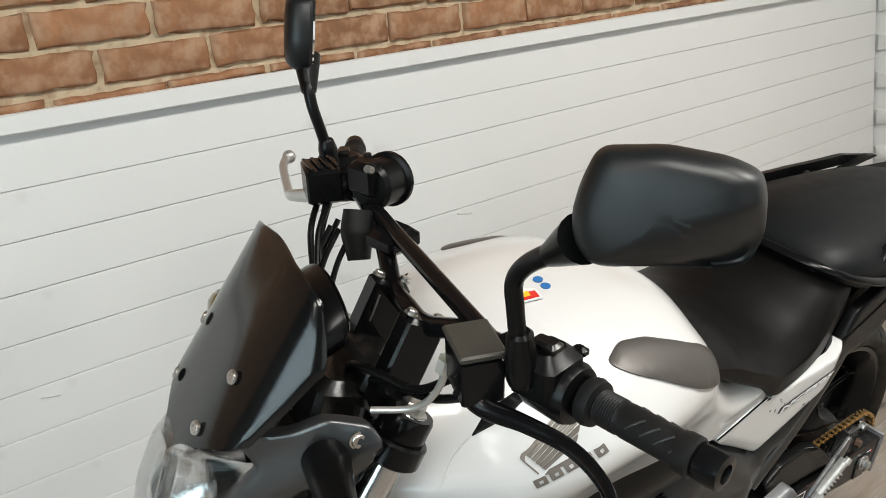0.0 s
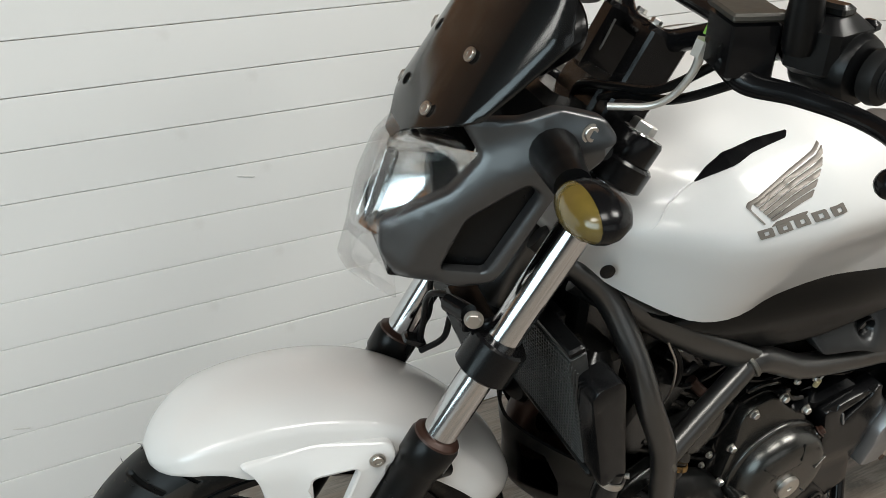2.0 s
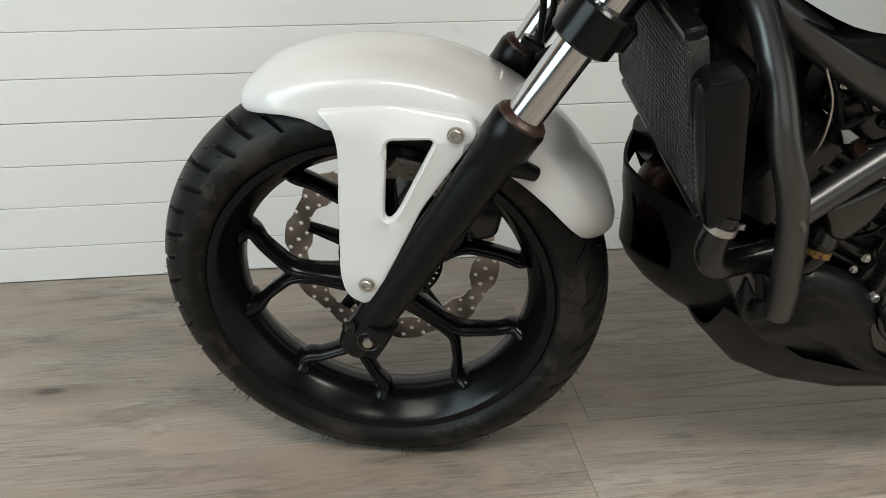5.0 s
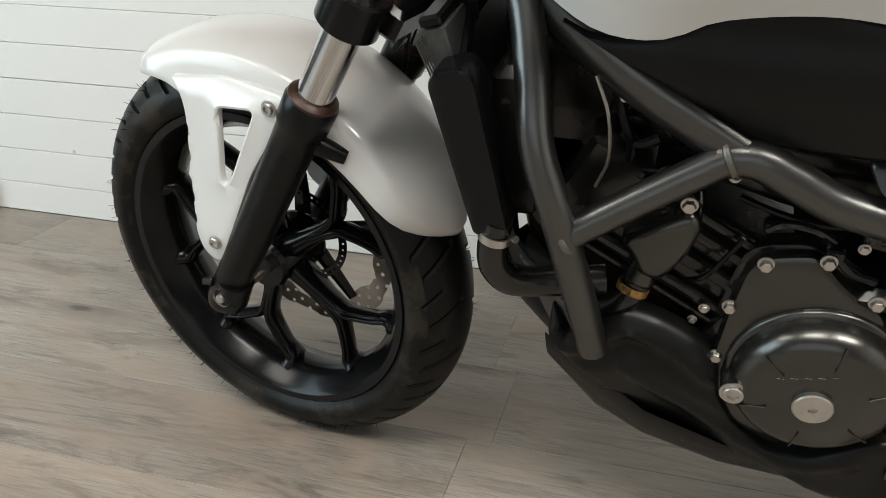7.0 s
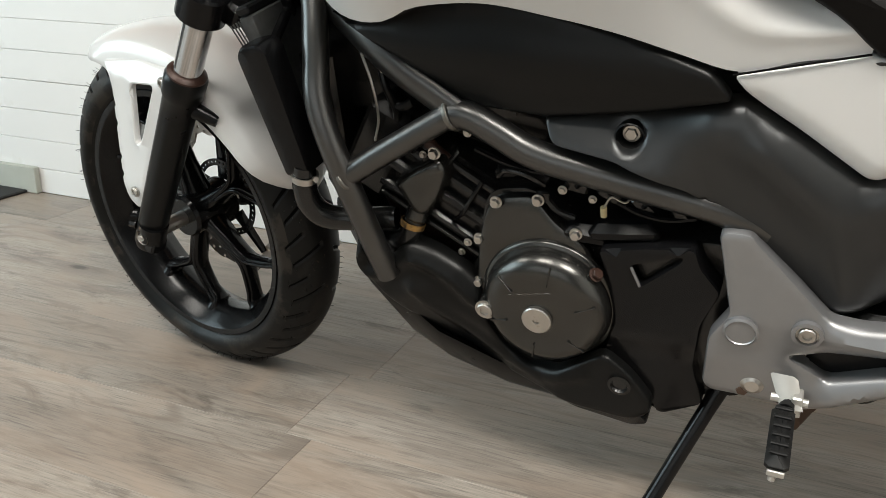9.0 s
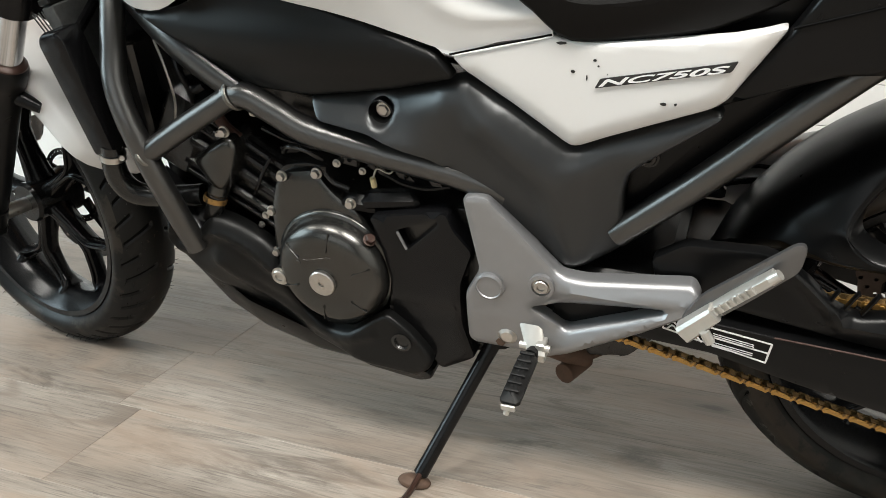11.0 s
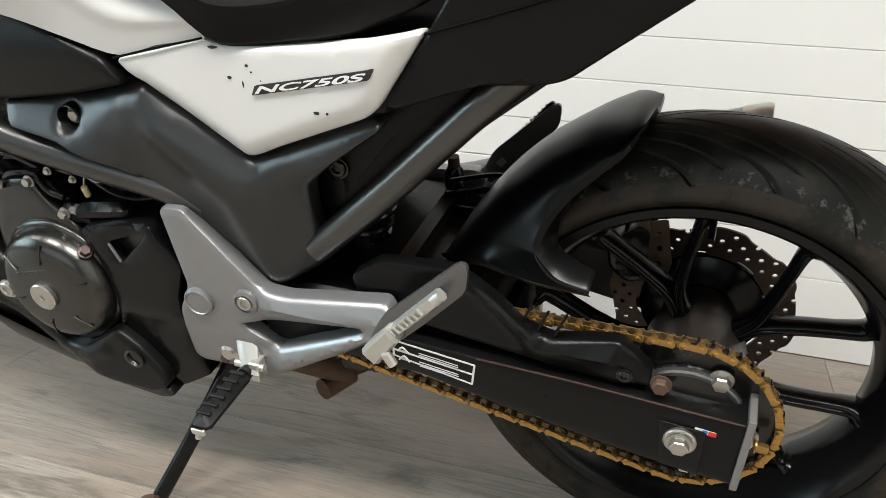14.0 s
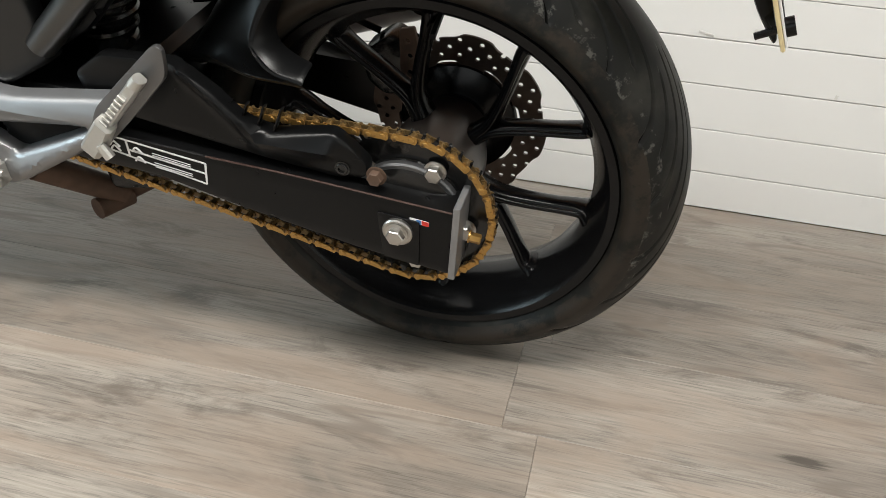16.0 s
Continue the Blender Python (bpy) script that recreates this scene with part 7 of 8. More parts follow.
chain = part("drive_chain", lathe([(0.0, -0.02), (0.038, -0.02), (0.041, -0.004), (0.041, 0.004), (0.038, 0.01), (0, 0.01)], (1.0, -0.122, 0.362), (0, 1, 0), 30), M["engine"], bike, "grimy gold drive chain on its front sprocket")
# the far half of every link takes a darker metal than the near half
def two_tone(me):
    me.materials.append(M["chain_far_side"])
    for p in me.polygons:
        p.material_index = int(p.center.y > 0)
    return me


LM = [two_tone(mesh_of("chain_link", link_geo(True), M["gold"], 40)), two_tone(mesh_of("chain_link", link_geo(False), M["chain_worn"], 40))]
for k in range(links):
    a, b = P[k], P[k + 1]
    ang = math.atan2(b[1] - a[1], b[0] - a[0])
    part("chain_link", LM[k % 2], None, chain, m=Matrix.Translation(((a[0] + b[0]) / 2, -0.122, (a[1] + b[1]) / 2)) @ Matrix.Rotation(-ang, 4, "Y"))
# rear caliper
cal = part("rear_caliper", panel([(1.40, 0.39), (1.44, 0.42), (1.475, 0.40), (1.47, 0.34), (1.43, 0.33), (1.405, 0.35)], 0.075, 0.04, 0.006), M["engine"], bike, "dark rear brake caliper")
part("caliper_bracket", panel([(1.455, 0.43), (1.475, 0.435), (1.485, 0.37), (1.47, 0.33), (1.455, 0.35)], 0.07, 0.006, 0.001, [[(1.462 + dx + 0.004 * math.cos(a), zz + 0.004 * math.sin(a)) for a in np.linspace(0, 6.283, 8, endpoint=False)] for dx, zz in ((0.003, 0.415), (0.006, 0.395), (0.006, 0.372))], corner=0.004, hole_corner=0.0005), M["rust"], cal, "rust-tinted drilled bracket")
# front caliper
part("front_caliper", panel([(0.125, 0.36), (0.15, 0.44), (0.185, 0.43), (0.17, 0.345), (0.14, 0.335)], 0.05, 0.045, 0.008), M["engine"], bike, "dark front brake caliper", STEER)
# tail bracket and plate
HB = [(1.70, 0.845), (1.745, 0.74), (1.783, 0.672), (1.795, 0.642), (1.809, 0.622), (1.850, 0.547), (1.872, 0.516), (1.875, 0.523), (1.861, 0.556), (1.858, 0.574), (1.840, 0.620), (1.823, 0.652), (1.80, 0.74), (1.785, 0.858)]
part("plate_holder", panel(HB, -0.035, 0.07, 0.004, corner=0.006), M["plastic"], bike, "black plastic plate holder below the tail")
d = Vector((0.060, 0, -0.147)).normalized()
pm = Matrix.Translation((1.835, 0, 0.634)) @ Matrix.Rotation(math.atan2(-d.x, -d.z), 4, "Y")
pl = part("number_plate", box((0, 0, 0), (0.004, 0.20, 0.20), bev=0.0015), M["perspex"], bike, "yellowed acrylic number plate seen edge-on", pm)
part("plate_face", box((0.0035, 0, 0), (0.002, 0.196, 0.196), bev=0.0005), M["sticker_white"], pl)
part("plate_bars", join(*[box((0.0048, -0.07 + 0.035 * j, 0.045 - 0.09 * k), (0.0012, 0.022, 0.06), bev=0.0003) for j in range(5) for k in range(2)]), M["sticker_black"], pl)
for y in (-0.085, 0.085):
    part("plate_screw", join(tube([(-0.022, y, -0.085), (0.004, y, -0.083)], 0.0035, 8), tube([(0.003, y, -0.083), (0.013, y, -0.083)], 0.009, 14)), M["gloss"], pl)
    part("plate_screw", tube([(0.003, y, 0.02), (0.012, y, 0.02)], 0.0085, 14), M["gloss"], pl)
for s in (-1, 1):
    ri = part("rear_indicator", tube([(1.765, s * 0.03, 0.735), (1.765, s * 0.12, 0.735)], 0.011, 12), M["plastic"], bike, "black rear indicator")
    part("indicator_lens", loft([[Vector((1.765 + dx, s * (0.145 + 0.03 * r * math.cos(a)), 0.735 + 0.024 * r * math.sin(a))) for a in np.linspace(0, 2 * math.pi, 20, endpoint=False)] for dx, r in ((-0.02, 0.5), (-0.01, 0.95), (0.012, 1.0), (0.028, 0.6))]), M["plastic"], ri)

# ---- cables, pipes and decals ----
for k, (dy, dx, end) in enumerate(((0.0, 0.0, (0.36, 0.03, 0.87)), (0.012, 0.006, (0.37, 0.045, 0.86)), (0.024, -0.006, (0.35, 0.06, 0.86)), (0.036, 0.01, (0.38, 0.07, 0.85)))):
    part("control_cable", tube([(0.415 + dx, 0.19 + dy, 1.05), (0.385 + dx, 0.15 + dy * 0.6, 1.02), (0.365, 0.10 + dy * 0.5, 0.97), (0.355, 0.065 + dy * 0.4, 0.92), end], 0.0042, 10), M["plastic"], bike, "", BARF)
for k, pts in enumerate(([(0.42, -0.20, 1.02), (0.39, -0.16, 0.985), (0.375, -0.1, 0.968), (0.36, -0.04, 0.95), (0.37, 0.0, 0.9)], [(0.43, -0.24, 1.02), (0.40, -0.17, 0.978), (0.38, -0.10, 0.96), (0.37, -0.05, 0.93), (0.38, -0.02, 0.88)])):
    part("control_cable", tube(pts, 0.0045, 10), M["plastic"], bike, "", BARF)
part("clutch_pipe", tube([(0.403, -0.198, 1.034), (0.400, -0.194, 1.012), (0.390, -0.184, 0.988), (0.375, -0.170, 0.974), (0.345, -0.150, 0.969)], [0.0045, 0.0036, 0.0034, 0.0034, 0.0034], 12), M["bright_alloy"], bike, "bent bright metal cable elbow", BARF)
part("cable_nut", tube([(0.404, -0.199, 1.040), (0.401, -0.197, 1.026)], 0.0085, 6), M["bright_alloy"], bike, "", BARF)
ck = part("instrument_panel", loft([[Vector((0.33 + dx, 0.075 * k * math.cos(a), 1.0 + 0.035 * k * math.sin(a) + dx * 0.5)) for a in np.linspace(0, 2 * math.pi, 24, endpoint=False)] for dx, k in ((-0.03, 0.7), (-0.015, 1), (0.015, 1), (0.022, 0.93))]), M["plastic"], bike, "black instrument pod behind the screen", BARF)
part("display", loft([[Vector((0.354 + dx, 0.066 * k * math.cos(a), 1.012 + 0.030 * k * math.sin(a))) for a in np.linspace(0, 2 * math.pi, 24, endpoint=False)] for dx, k in ((0, 1), (0.002, 0.96))]), M["gloss"], ck)
part("headlamp_bracket", join(tilted((0.33, 0.0, 0.93), (0.06, 0.13, 0.08), 20, 0.012), tilted((0.385, -0.02, 0.96), (0.05, 0.1, 0.05), 30, 0.01), tube([(0.35, -0.08, 0.95), (0.33, -0.1, 0.90), (0.34, -0.1, 0.85)], 0.007, 10), tube([(0.36, 0.07, 0.95), (0.34, 0.09, 0.88)], 0.007, 10)), M["engine"], bike, "dark wiring and bracket cluster", STEER)
part("label_tag", tilted((0.414, -0.19, 1.047), (0.012, 0.003, 0.014), 20, 0.0005), M["green"], bike, "small green label", BARF)
part("cowl_bracket", tube([(0.34, -0.1, 0.93), (0.338, -0.15, 0.95)], 0.01, 12), M["plastic"], bike, "", STEER)
for s in (-1, 1):
    part("cowl_stay", panel([(0.25, 0.80), (0.27, 0.79), (0.33, 0.90), (0.31, 0.91)], -0.06, 0.02, 0.003) if s < 0 else flip(panel([(0.25, 0.80), (0.27, 0.79), (0.33, 0.90), (0.31, 0.91)], -0.06, 0.02, 0.003)), M["plastic"], bike, "", STEER)
part("hose_bracket", join(tube([(0.215, -0.06, 0.745), (0.228, -0.095, 0.75)], 0.011, 12), box((0.24, -0.06, 0.735), (0.04, 0.08, 0.015), bev=0.003)), M["gloss"], bike, "", STEER)
bolt((0.231, -0.104, 0.748), bike, (-0.3, -1, 0.1), 0.0085, 0.007, "hex", "steel", STEER, "hose_bolt")
for pts in ([(0.235, -0.04, 0.735), (0.208, 0.0, 0.72), (0.206, 0.03, 0.66), (0.205, 0.05, 0.61)], [(0.235, -0.02, 0.74), (0.215, 0.02, 0.73), (0.218, 0.05, 0.66), (0.2, 0.075, 0.60), (0.17, 0.095, 0.5)], [(0.245, -0.03, 0.73), (0.235, 0.0, 0.69), (0.23, 0.02, 0.64), (0.205, 0.04, 0.61)]):
    part("brake_hose", tube(pts, 0.0042, 10), M["plastic"], bike, "", STEER)
part("hose_clamp_block", tilted((0.198, 0.05, 0.622), (0.03, 0.02, 0.012), 25, 0.003), M["engine"], bike, "", STEER)

pod = part("throttle_housing", join(lathe([(0.012, -0.03), (0.026, -0.03), (0.031, -0.024), (0.031, 0.012), (0.036, 0.014), (0.036, 0.02), (0.03, 0.024), (0.012, 0.024)], (0.474, 0.155, 1.074), (0.75, 0.55, -0.1), 28), box((0.455, 0.15, 1.085), (0.035, 0.045, 0.045), Matrix.Rotation(radians(25), 4, "Z"), 0.008)), M["plastic"], bike, "round black control housing", BARF)
part("housing_screw", tube([(0.45, 0.12, 1.105), (0.443, 0.115, 1.11)], 0.005, 10), M["steel"], pod)
part("housing_switch", tube([(0.462, 0.165, 1.106), (0.462, 0.165, 1.111)], [0.005, 0.004], 12), M["plastic"], pod)
part("rubber_boot", tube([(0.432, 0.125, 1.055), (0.425, 0.115, 1.03), (0.42, 0.10, 1.0)], [0.019, 0.021, 0.014], 16), M["grip"], bike, "", BARF)
part("bar_bracket", join(box((0.455, 0.07, 1.035), (0.05, 0.05, 0.028), Matrix.Rotation(radians(20), 4, "Z"), 0.008)), M["gloss"], bike, "", BARF)
part("reservoir_ribs", join(*[box((0.394 + 0.011 * k, 0.205, 1.0945), (0.005, 0.045, 0.003), bev=0.001) for k in range(4)]), M["engine"], bike, "", BARF)

# tank details: vents, seam, print, stickers and grey trims
on_tank = lambda lift: (lambda x, z: tank_y(x, z) - lift)
SLOT = [(0.461, 0.885), (0.476, 0.899), (0.494, 0.912), (0.526, 0.927), (0.557, 0.9385), (0.552, 0.933), (0.517, 0.917), (0.489, 0.901)]
for s in (-1, 1):
    g = panel(SLOT, on_tank(0.0012), 0.003, 0.0, corner=0.002, step=0.006)
    part("tank_vent", g if s < 0 else flip(g), M["gloss"], tank, "black slot vent")
    TR = [(0.628, 0.942), (0.665, 0.949), (0.708, 0.943), (0.755, 0.928), (0.800, 0.908), (0.828, 0.888), (0.832, 0.868), (0.815, 0.856), (0.785, 0.866), (0.745, 0.886), (0.690, 0.915), (0.645, 0.933)]
    g = panel(TR, on_tank(0.006), 0.009, 0.005, corner=0.012, step=0.008)
    part("tank_trim", g if s < 0 else flip(g), M["trim_grey"], tank, "brown-grey plastic trim inlay")
    bolt((0.378, s * 0.114, 0.782), tank, (-0.3, s, 0), 0.007, 0.003, "round", "gloss")
part("tank_crease", tube([(x, tank_y(x, z) - 0.0002, z) for x, z in ((0.462, 0.886), (0.447, 0.876), (0.430, 0.863), (0.412, 0.848), (0.394, 0.830))], [0.0016, 0.0014, 0.0012, 0.001, 0.0004], 8), M["white"], tank, "raised crease running forward from the vent")
feathers = []
W0, W1, E0, E1 = Vector((0.496, 0.880)), Vector((0.507, 0.869)), Vector((0.578, 0.932)), Vector((0.548, 0.892))
for k in range(5):
    a, b = k / 4.72, (k + 0.72) / 4.72
    feathers.append([tuple(W0.lerp(W1, a)), tuple(W0.lerp(W1, b)), tuple(E0.lerp(E1, b)), tuple(E0.lerp(E1, a))])
emb = part("tank_emblem", panel(feathers[0], on_tank(0.0022), 0.001, 0, corner=0.001, step=0.006), M["grey_print"], tank, "grey wing-shaped emblem")
for fq in feathers[1:]:
    part("emblem_bar", panel(fq, on_tank(0.0022), 0.001, 0, corner=0.001, step=0.006), M["grey_print"], emb)
part("emblem_bar", panel([(0.4895, 0.8765), (0.4925, 0.8805), (0.576, 0.9345), (0.576, 0.9325), (0.4945, 0.8795), (0.4922, 0.8755), (0.500, 0.8665), (0.4985, 0.8650)], on_tank(0.0022), 0.001, 0, corner=0.001, step=0.006), M["grey_print"], emb)
part("emblem_bar", panel([(0.5045, 0.8645), (0.5105, 0.8690), (0.5410, 0.8800), (0.5370, 0.8755)], on_tank(0.0022), 0.001, 0, corner=0.001, step=0.006), M["grey_print"], emb)
for k in range(5):
    x = 0.4935 + 0.0173 * k
    z = 0.8515 + 0.0064 * k
    part("emblem_block", panel([(x, z), (x + 0.0135, z + 0.0050), (x + 0.0110, z + 0.0125), (x - 0.0025, z + 0.0075)], on_tank(0.0022), 0.001, 0, [[(x + 0.0042, z + 0.0035), (x + 0.0088, z + 0.0052), (x + 0.0075, z + 0.0090), (x + 0.0030, z + 0.0073)]], corner=0.001, hole_corner=0.0008, step=0.006), M["grey_print"], emb)


def top_disc(x, y, r, material, name, n=20):
    zt = float(np.interp(x, TANK[:, 0], TANK[:, 1])) - 0.25 * abs(y) ** 2 * 6
    part(name, lathe([(0, 0.0012), (r, 0.0012), (r, 0.0)], (x, y, zt), (-0.05, y * 2, 1), n), M[material], tank)


top_disc(0.648, -0.020, 0.0065, "blue", "round_sticker")
top_disc(0.647, -0.036, 0.0065, "blue", "round_sticker")
tz = float(np.interp(0.611, TANK[:, 0], TANK[:, 1])) + 0.0004
sh = part("shield_sticker", loft([[(0.594 + a, -0.05 + b, tz + h - 0.002) for a, b in ((0, 0), (0.03, -0.006), (0.036, 0.016), (0.012, 0.034))] for h in (0, 0.0014)]), M["sticker_white"], tank, "red and yellow shield sticker")
part("sticker_band", loft([[(0.596 + a, -0.048 + b, tz + h) for a, b in ((0, 0), (0.026, -0.004), (0.030, 0.010), (0.006, 0.014))] for h in (-0.0005, 0.0003)]), M["red"], sh)
part("sticker_band", loft([[(0.601 + a, -0.043 + b, tz + h) for a, b in ((0, 0), (0.012, -0.002), (0.016, 0.008), (0.004, 0.010))] for h in (0.0003, 0.0008)]), M["yellow"], sh)

# lettering on the white panel
fc = bpy.data.curves.new("lettering", "FONT")
fc.body, fc.size, fc.extrude, fc.shear, fc.offset = "NC750S", 0.0285, 0.0003, 0.35, 0.0006
fo = bpy.data.objects.new("lettering", fc)
scene.collection.objects.link(fo)
bpy.context.view_layer.update()
tm = bpy.data.meshes.new_from_object(fo.evaluated_get(bpy.context.evaluated_depsgraph_get()))
bpy.data.objects.remove(fo)
xs = [v.co.x for v in tm.vertices]
ys = [v.co.y for v in tm.vertices]
tw = max(xs) - min(xs)
badge = part("name_badge", panel([(1.077, 0.6560), (1.0825, 0.6670), (1.2175, 0.6980), (1.212, 0.6870)], lambda x, z: wp_y(x, z) - 0.0018, 0.0015, 0, corner=0.002, step=0.005), M["sticker_black"], wpa, "black-bordered model badge")
ang = math.atan2(0.030, 0.1345)
lv = []
for v in tm.vertices:
    a, b = (v.co.x - min(xs)) / tw * 0.1335 + 0.0026, (v.co.y - min(ys)) / (max(ys) - min(ys)) * 0.0072 + 0.0016
    x, z = 1.079 + a * math.cos(ang) - b * math.sin(ang), 0.6548 + a * math.sin(ang) + b * math.cos(ang) + 0.0012
    lv.append((x, wp_y(x, z) - 0.0023 - v.co.z, z))
part("lettering", (lv, [list(p.vertices) for p in tm.polygons]), M["sticker_white"], badge, "white italic letters")
for x, z, w, h in ((1.053, 0.672, 0.006, 0.005), (1.076, 0.686, 0.005, 0.004), (1.068, 0.666, 0.002, 0.009), (1.08, 0.680, 0.003, 0.003), (1.150, 0.646, 0.009, 0.005), (1.162, 0.647, 0.004, 0.004), (1.040, 0.702, 0.014, 0.004), (1.09, 0.672, 0.002, 0.002)):
    pts = [(x + w * (0.28 + 0.2 * random.random()) * math.cos(a), z + h * (0.28 + 0.2 * random.random()) * math.sin(a)) for a in np.linspace(0, 2 * math.pi, 7, endpoint=False)]
    part("paint_chip", panel(pts, lambda x, z: wp_y(x, z) - 0.0006, 0.001, 0, corner=0.0008, step=0.01), M["sticker_black"], wpa)


# small clutter behind the frame and under the bars
for k, (pts, rr, mt) in enumerate((
        ([(0.465, -0.10, 0.68), (0.50, -0.115, 0.655), (0.53, -0.12, 0.625), (0.55, -0.12, 0.60)], 0.0035, "engine"),
        ([(0.47, -0.09, 0.69), (0.52, -0.105, 0.67), (0.57, -0.115, 0.64), (0.60, -0.12, 0.625)], 0.0045, "engine"),
        ([(0.50, -0.118, 0.575), (0.53, -0.124, 0.562), (0.565, -0.124, 0.566), (0.60, -0.12, 0.575)], 0.004, "gloss"),
        ([(0.505, -0.12, 0.60), (0.522, -0.126, 0.592), (0.54, -0.126, 0.60)], 0.006, "gloss"),
        ([(0.62, -0.125, 0.545), (0.66, -0.132, 0.535), (0.70, -0.132, 0.528), (0.74, -0.128, 0.53)], 0.0035, "gloss"),
        ([(0.64, -0.12, 0.56), (0.69, -0.126, 0.548), (0.75, -0.126, 0.54), (0.80, -0.12, 0.53)], 0.005, "engine"),
        ([(0.585, -0.128, 0.44), (0.60, -0.138, 0.455), (0.615, -0.14, 0.48), (0.63, -0.135, 0.505)], 0.003, "gloss"),
        ([(0.80, -0.13, 0.50), (0.83, -0.136, 0.492), (0.86, -0.134, 0.488), (0.89, -0.128, 0.492)], 0.0035, "gloss"))):
    part("engine_hose", tube(pts, rr, 8), M[mt], bike)
for x, y, z, sx, sz, deg in ((0.515, -0.118, 0.655, 0.022, 0.014, 25), (0.545, -0.115, 0.63, 0.018, 0.012, -30), (0.575, -0.12, 0.59, 0.026, 0.014, 12), (0.50, -0.112, 0.625, 0.016, 0.02, 10), (0.66, -0.125, 0.52, 0.028, 0.014, -8), (0.70, -0.122, 0.54, 0.02, 0.012, 20), (0.84, -0.13, 0.478, 0.026, 0.014, 5)):
    part("wiring_plug", tilted((x, y, z), (sx, 0.014, sz), deg, 0.003), M["gloss"], bike)
for x, y, z, rr in ((0.505, -0.127, 0.64, 0.004), (0.552, -0.124, 0.612, 0.0045), (0.612, -0.128, 0.568, 0.0045), (0.735, -0.138, 0.512, 0.0045), (0.772, -0.138, 0.505, 0.004), (0.605, -0.135, 0.412, 0.0045), (0.595, -0.135, 0.395, 0.004), (0.548, -0.128, 0.53, 0.004)):
    bolt((x, y, z), bike, (0, -1, 0), rr, 0.005, "hex", "steel")
# highlights on the riser edges, drawn as thin alloy strips
for y in (-0.072, 0.004):
    part("bracket_edge_glint", tube([(0.409, y - 0.009, 1.006), (0.398, y - 0.003, 0.975), (0.388, y + 0.012, 0.945)], 0.0013, 6), M["alloy"], bike, "thin bright strip drawn as a highlight on the bracket edge", BARF)
for k, (dy, dx) in enumerate(((-0.01, 0.0), (0.006, -0.012), (0.02, -0.018), (0.034, -0.004))):
    part("control_cable", tube([(0.42 + dx, 0.13 + dy, 1.03), (0.392 + dx, 0.115 + dy, 0.995), (0.366 + dx, 0.085 + dy, 0.95), (0.345 + dx, 0.05 + dy, 0.90), (0.35, 0.03, 0.85)], 0.0038, 8), M["plastic"], bike, "", BARF)


# ---- pieces of the setting ----
def plank(w, d, h=0.006, bev=0.0006):
    x, y = w / 2, d / 2
    v = [(-x, -y, -h), (x, -y, -h), (x, y, -h), (-x, y, -h), (-x, -y, -bev), (x, -y, -bev), (x, y, -bev), (-x, y, -bev), (-x + bev, -y + bev, 0), (x - bev, -y + bev, 0), (x - bev, y - bev, 0), (-x + bev, y - bev, 0)]
    f = [[8, 9, 10, 11]] + [[i, (i + 1) % 4, (i + 1) % 4 + 4, i + 4] for i in range(4)] + [[i + 4, (i + 1) % 4 + 4, (i + 1) % 4 + 8, i + 8] for i in range(4)]
    return v, f


PW, PL = 0.216, 1.352
pm_full = {}
shift = [0.300, 0.342, 0.304, 0.350, 0.93, 0.31, 0.72]
k = 0
y = -0.21
while y > Y0 - PW:
    x = shift[k % len(shift)] - 3 * PL
    y_hi = min(0.0, y)
    while x < X1:
        a, b = max(x, X0), min(x + PL, X1)
        lo = max(y - PW, Y0)
        if b - a > 0.03 and y_hi - lo > 0.02:
            key = (round(b - a, 3), round(y_hi - lo, 3))
            if key not in pm_full:
                pm_full[key] = mesh_of("plank", plank(b - a - 0.0003, y_hi - lo - 0.0002), M["wood"], 20)
            part("plank", pm_full[key], None, floor, m=Matrix.Translation(((a + b) / 2, (y_hi + lo) / 2, 0)))
        x += PL
    y -= PW
    k += 1
x = -0.9 - 2 * PL
while x < X1:
    a, b = max(x, X0), min(x + PL, X1)
    if b - a > 0.03:
        part("plank", plank(b - a - 0.0006, 0.2094), M["wood"], floor, m=Matrix.Translation(((a + b) / 2, -0.105, 0)))
    x += PL

# boards of the lower wall
GR = [0.0, 0.078, 0.168, 0.258, 0.348, 0.436, 0.526, 0.617, 0.706, 0.798, 0.890, 0.985, 1.077, 1.175]
for k, (z0, z1) in enumerate(zip(GR, GR[1:])):
    cuts = [X0, (-2.35, -2.05)[k % 2], X1]
    for a, b in zip(cuts, cuts[1:]):
        gap = 0.0006 + 0.0011 * random.random() ** 2
        g = plank(b - a - 0.0008, z1 - z0 - gap, 0.014, 0.0013)
        m = Matrix.Translation(((a + b) / 2, random.uniform(-0.0008, 0.0008), (z0 + z1) / 2)) @ Matrix.Rotation(radians(90), 4, "X")
        part("board", g, M["wall_white"], wall_north, m=m)

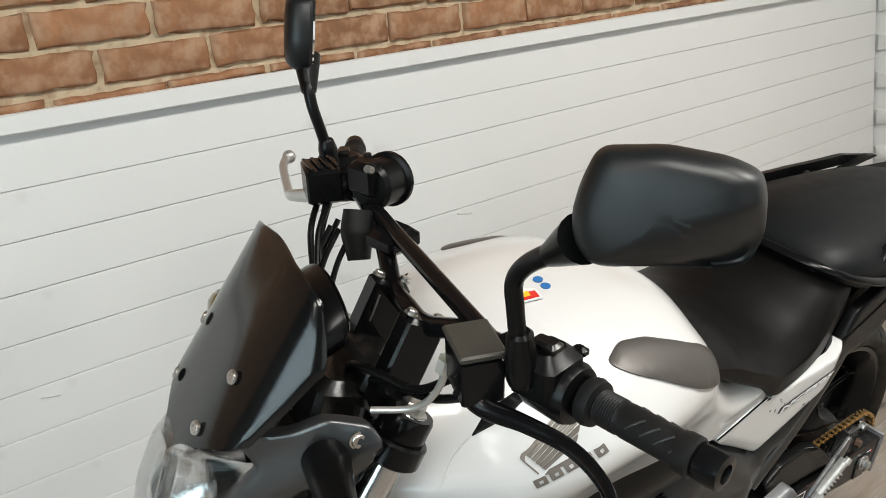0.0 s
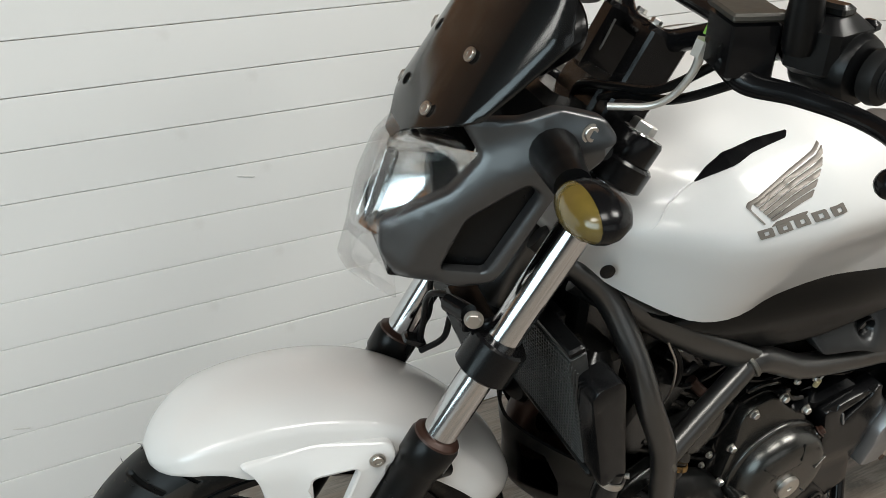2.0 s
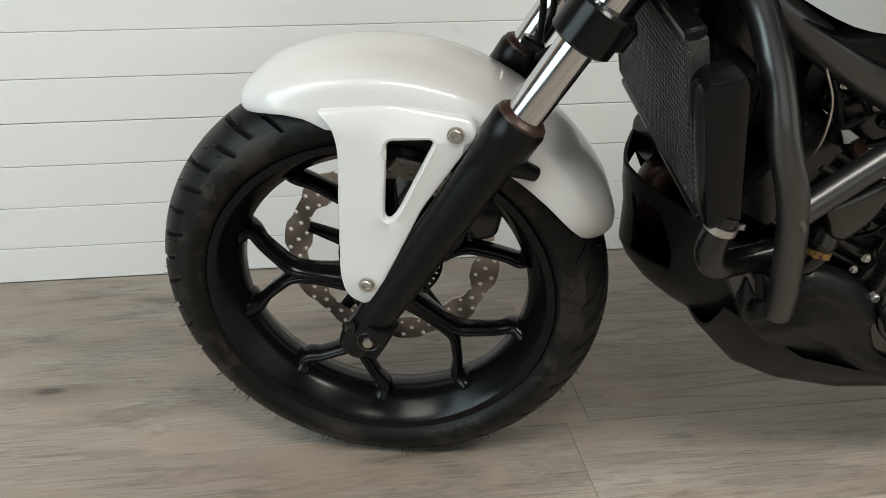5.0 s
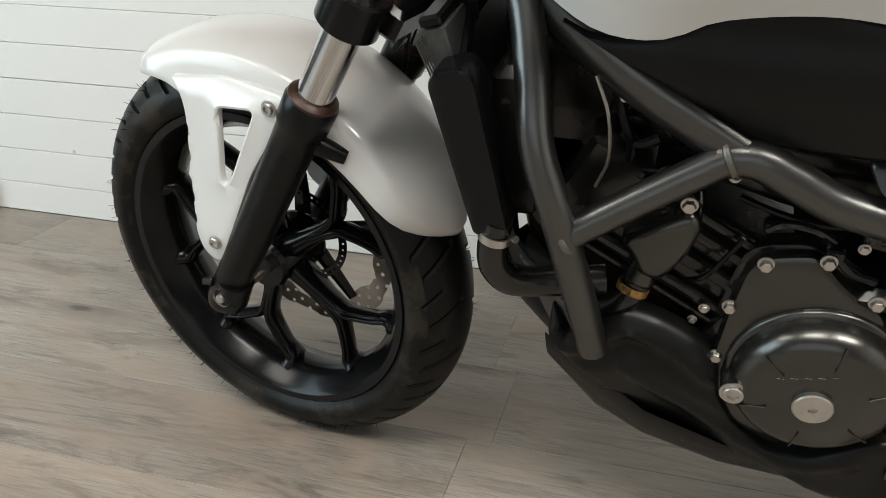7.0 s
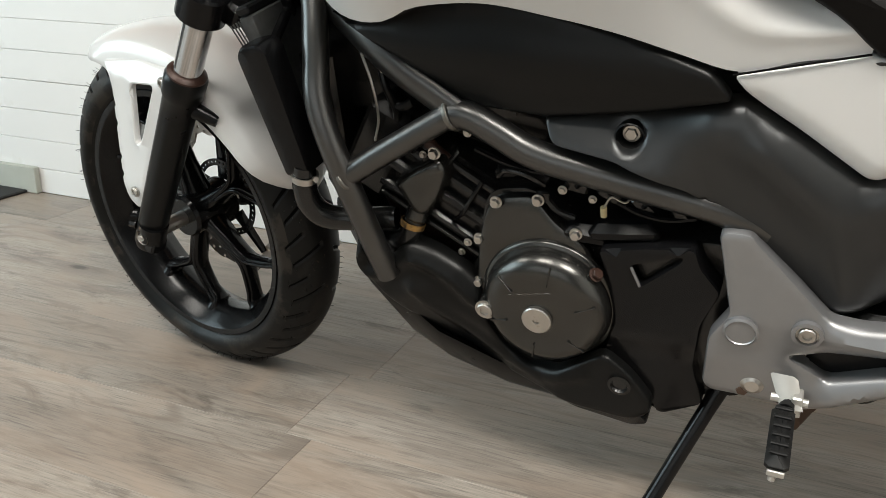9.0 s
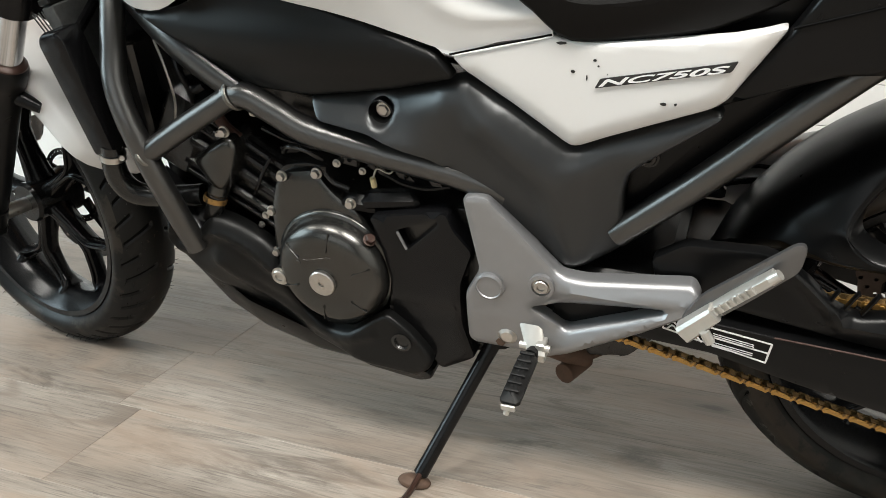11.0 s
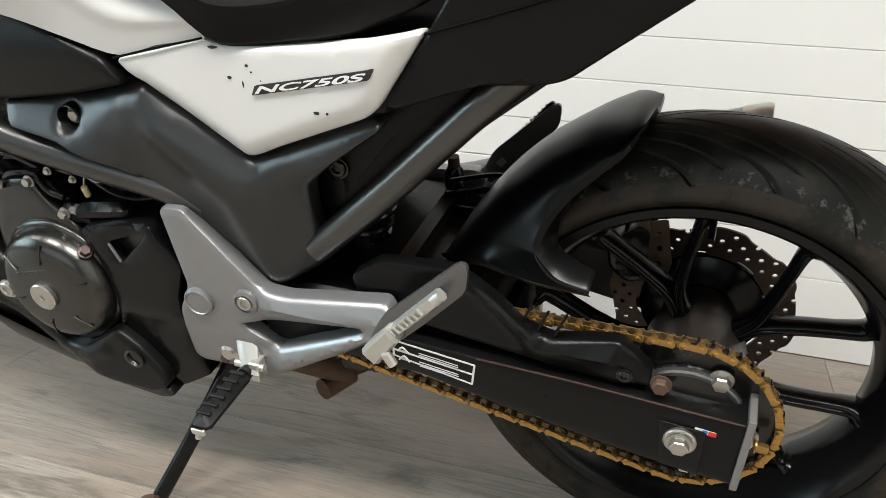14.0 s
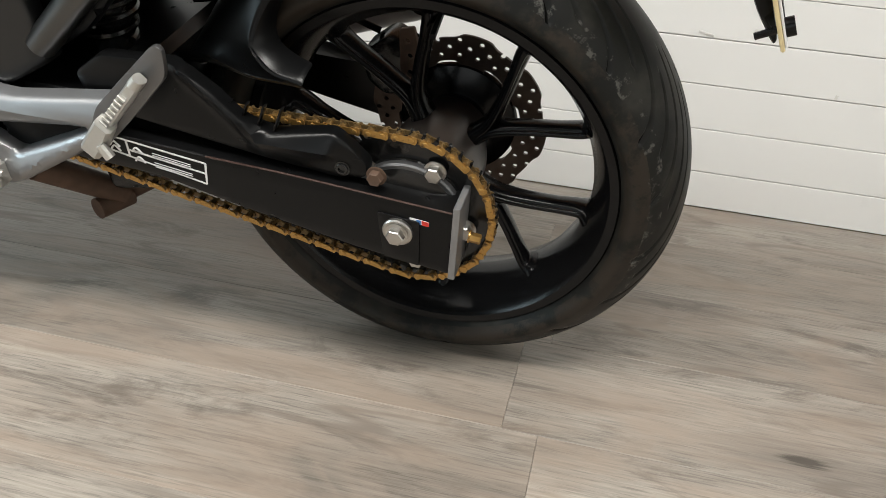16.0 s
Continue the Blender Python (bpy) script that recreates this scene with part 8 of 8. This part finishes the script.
# bricks above the rail
def brick_geo(w, h, d, seed, rough):
    r = random.Random(seed)
    n = []
    for (x0, z0), (x1, z1), c in (((-w / 2, -h / 2), (w / 2, -h / 2), 8), ((w / 2, -h / 2), (w / 2, h / 2), 3), ((w / 2, h / 2), (-w / 2, h / 2), 8), ((-w / 2, h / 2), (-w / 2, -h / 2), 3)):
        for j in range(c):
            n.append((x0 + (x1 - x0) * j / c, z0 + (z1 - z0) * j / c))
    rings = []
    for k, yy in ((1.02, d), (1.0, 0.009), (0.975, 0.003), (0.92, -0.001)):
        rings.append([(x * (k if abs(x) > w * 0.3 else 1) + r.uniform(-rough, rough), yy + r.uniform(-rough, rough) * 0.5, z * (1 - (1 - k) * w / h * 0.6) + r.uniform(-rough, rough)) for x, z in n])
    v = [p for q in rings for p in q]
    m = len(n)
    f = [[i * m + k, i * m + (k + 1) % m, (i + 1) * m + (k + 1) % m, (i + 1) * m + k] for i in range(3) for k in range(m)]
    f.append([3 * m + k for k in range(m)][::-1])
    return v, f


BW, BH, PX, PZ = 0.209, 0.063, 0.221, 0.076
variants = [mesh_of("brick", brick_geo(BW, BH, 0.03, 11 + s, 0.0034), M["brick"], 60) for s in range(8)]
count = 0
rest = ([], [])
slivers = [mesh_of("brick", brick_geo(BW, 0.017, 0.03, 40 + s, 0.0022), M["brick"], 60) for s in range(4)]
for row in range(-1, 18):
    z = 1.239 + PZ * row + BH / 2
    if z + BH / 2 > H:
        break
    x = X0 - 0.1 + ((0.404 - X0 + 0.1) % PX) - PX / 2 + (0 if row % 2 == 0 else -0.100)
    while x < X1 - BW / 2:
        if x > X0 + BW / 2:
            m = Matrix.Translation((x + random.uniform(-0.004, 0.004), random.uniform(-0.003, 0.004), z + random.uniform(-0.003, 0.003))) @ Matrix.Rotation(radians(random.uniform(-0.8, 0.8)), 4, "Y")
            if row < 8 and count < 290:
                part("brick", random.choice(variants if row >= 0 else slivers), None, wall_north, m=Matrix.Translation((0, 0, 0.0225 if row < 0 else 0)) @ m)
                count += 1
            else:
                rest = join(rest, moved(brick_geo(BW, BH, 0.03, row * 50 + int(x * 10), 0.0028), m))
        x += PX
tagged(part("upper_bricks", rest, M["brick"], wall_north, "rows of old red bricks higher up", smooth=60), kind="stuff")

# whitewashed bricks on the side wall near the corner
wv = [mesh_of("brick", brick_geo(BW, BH, 0.02, 90 + s, 0.0022), M["wall_white"], 60) for s in range(5)]
for row in range(20):
    for j in range(5):
        y = -0.11 - PX * j - (PX / 2 if row % 2 else 0)
        m = Matrix.Translation((X1 - 0.002, y, 0.04 + PZ * row)) @ Matrix.Rotation(radians(-90), 4, "Z")
        part("brick", random.choice(wv), None, wall_east, m=m)

# small marks on the wall boards: raised paint runs and scuffs
for x, z, w, h in ((1.217, 0.782, 0.05, 0.004), (0.172, 0.681, 0.035, 0.002), (-0.33, 0.27, 0.03, 0.003), (-0.874, 0.175, 0.008, 0.010), (2.139, 0.266, 0.005, 0.007), (1.876, 0.357, 0.03, 0.004), (1.973, 0.372, 0.02, 0.003)):
    tagged(part("paint_scuff", box((x, -0.0012, z), (w, 0.0016, h), Matrix.Rotation(radians(12), 4, "Y"), 0.0005), M["scuff"], wall_north))

# rubber whiskers on the newer front tyre
wr = random.Random(5)
hair = ([], [])
for k in range(230):
    th, sd = wr.uniform(0, 2 * math.pi), wr.choice((-1, 1)) * wr.uniform(0.45, 0.98)
    a = sd * 1.2
    r, yy = 0.300 - 0.062 + 0.062 * math.cos(a), 0.063 * math.sin(a)
    base = Vector((r * math.cos(th), yy, r * math.sin(th)))
    out = Vector((math.cos(a) * math.cos(th), math.sin(a), math.cos(a) * math.sin(th)))
    bend = Vector((-math.sin(th), 0, math.cos(th))) * wr.uniform(-0.004, 0.004)
    hair = join(hair, tube([base - out * 0.001, base + out * 0.004, base + out * wr.uniform(0.006, 0.009) + bend], [0.0005, 0.0004, 0.0002], 4, 2))
tagged(part("tyre_whiskers", hair, M["rubber"], front_wheel), kind="stuff")
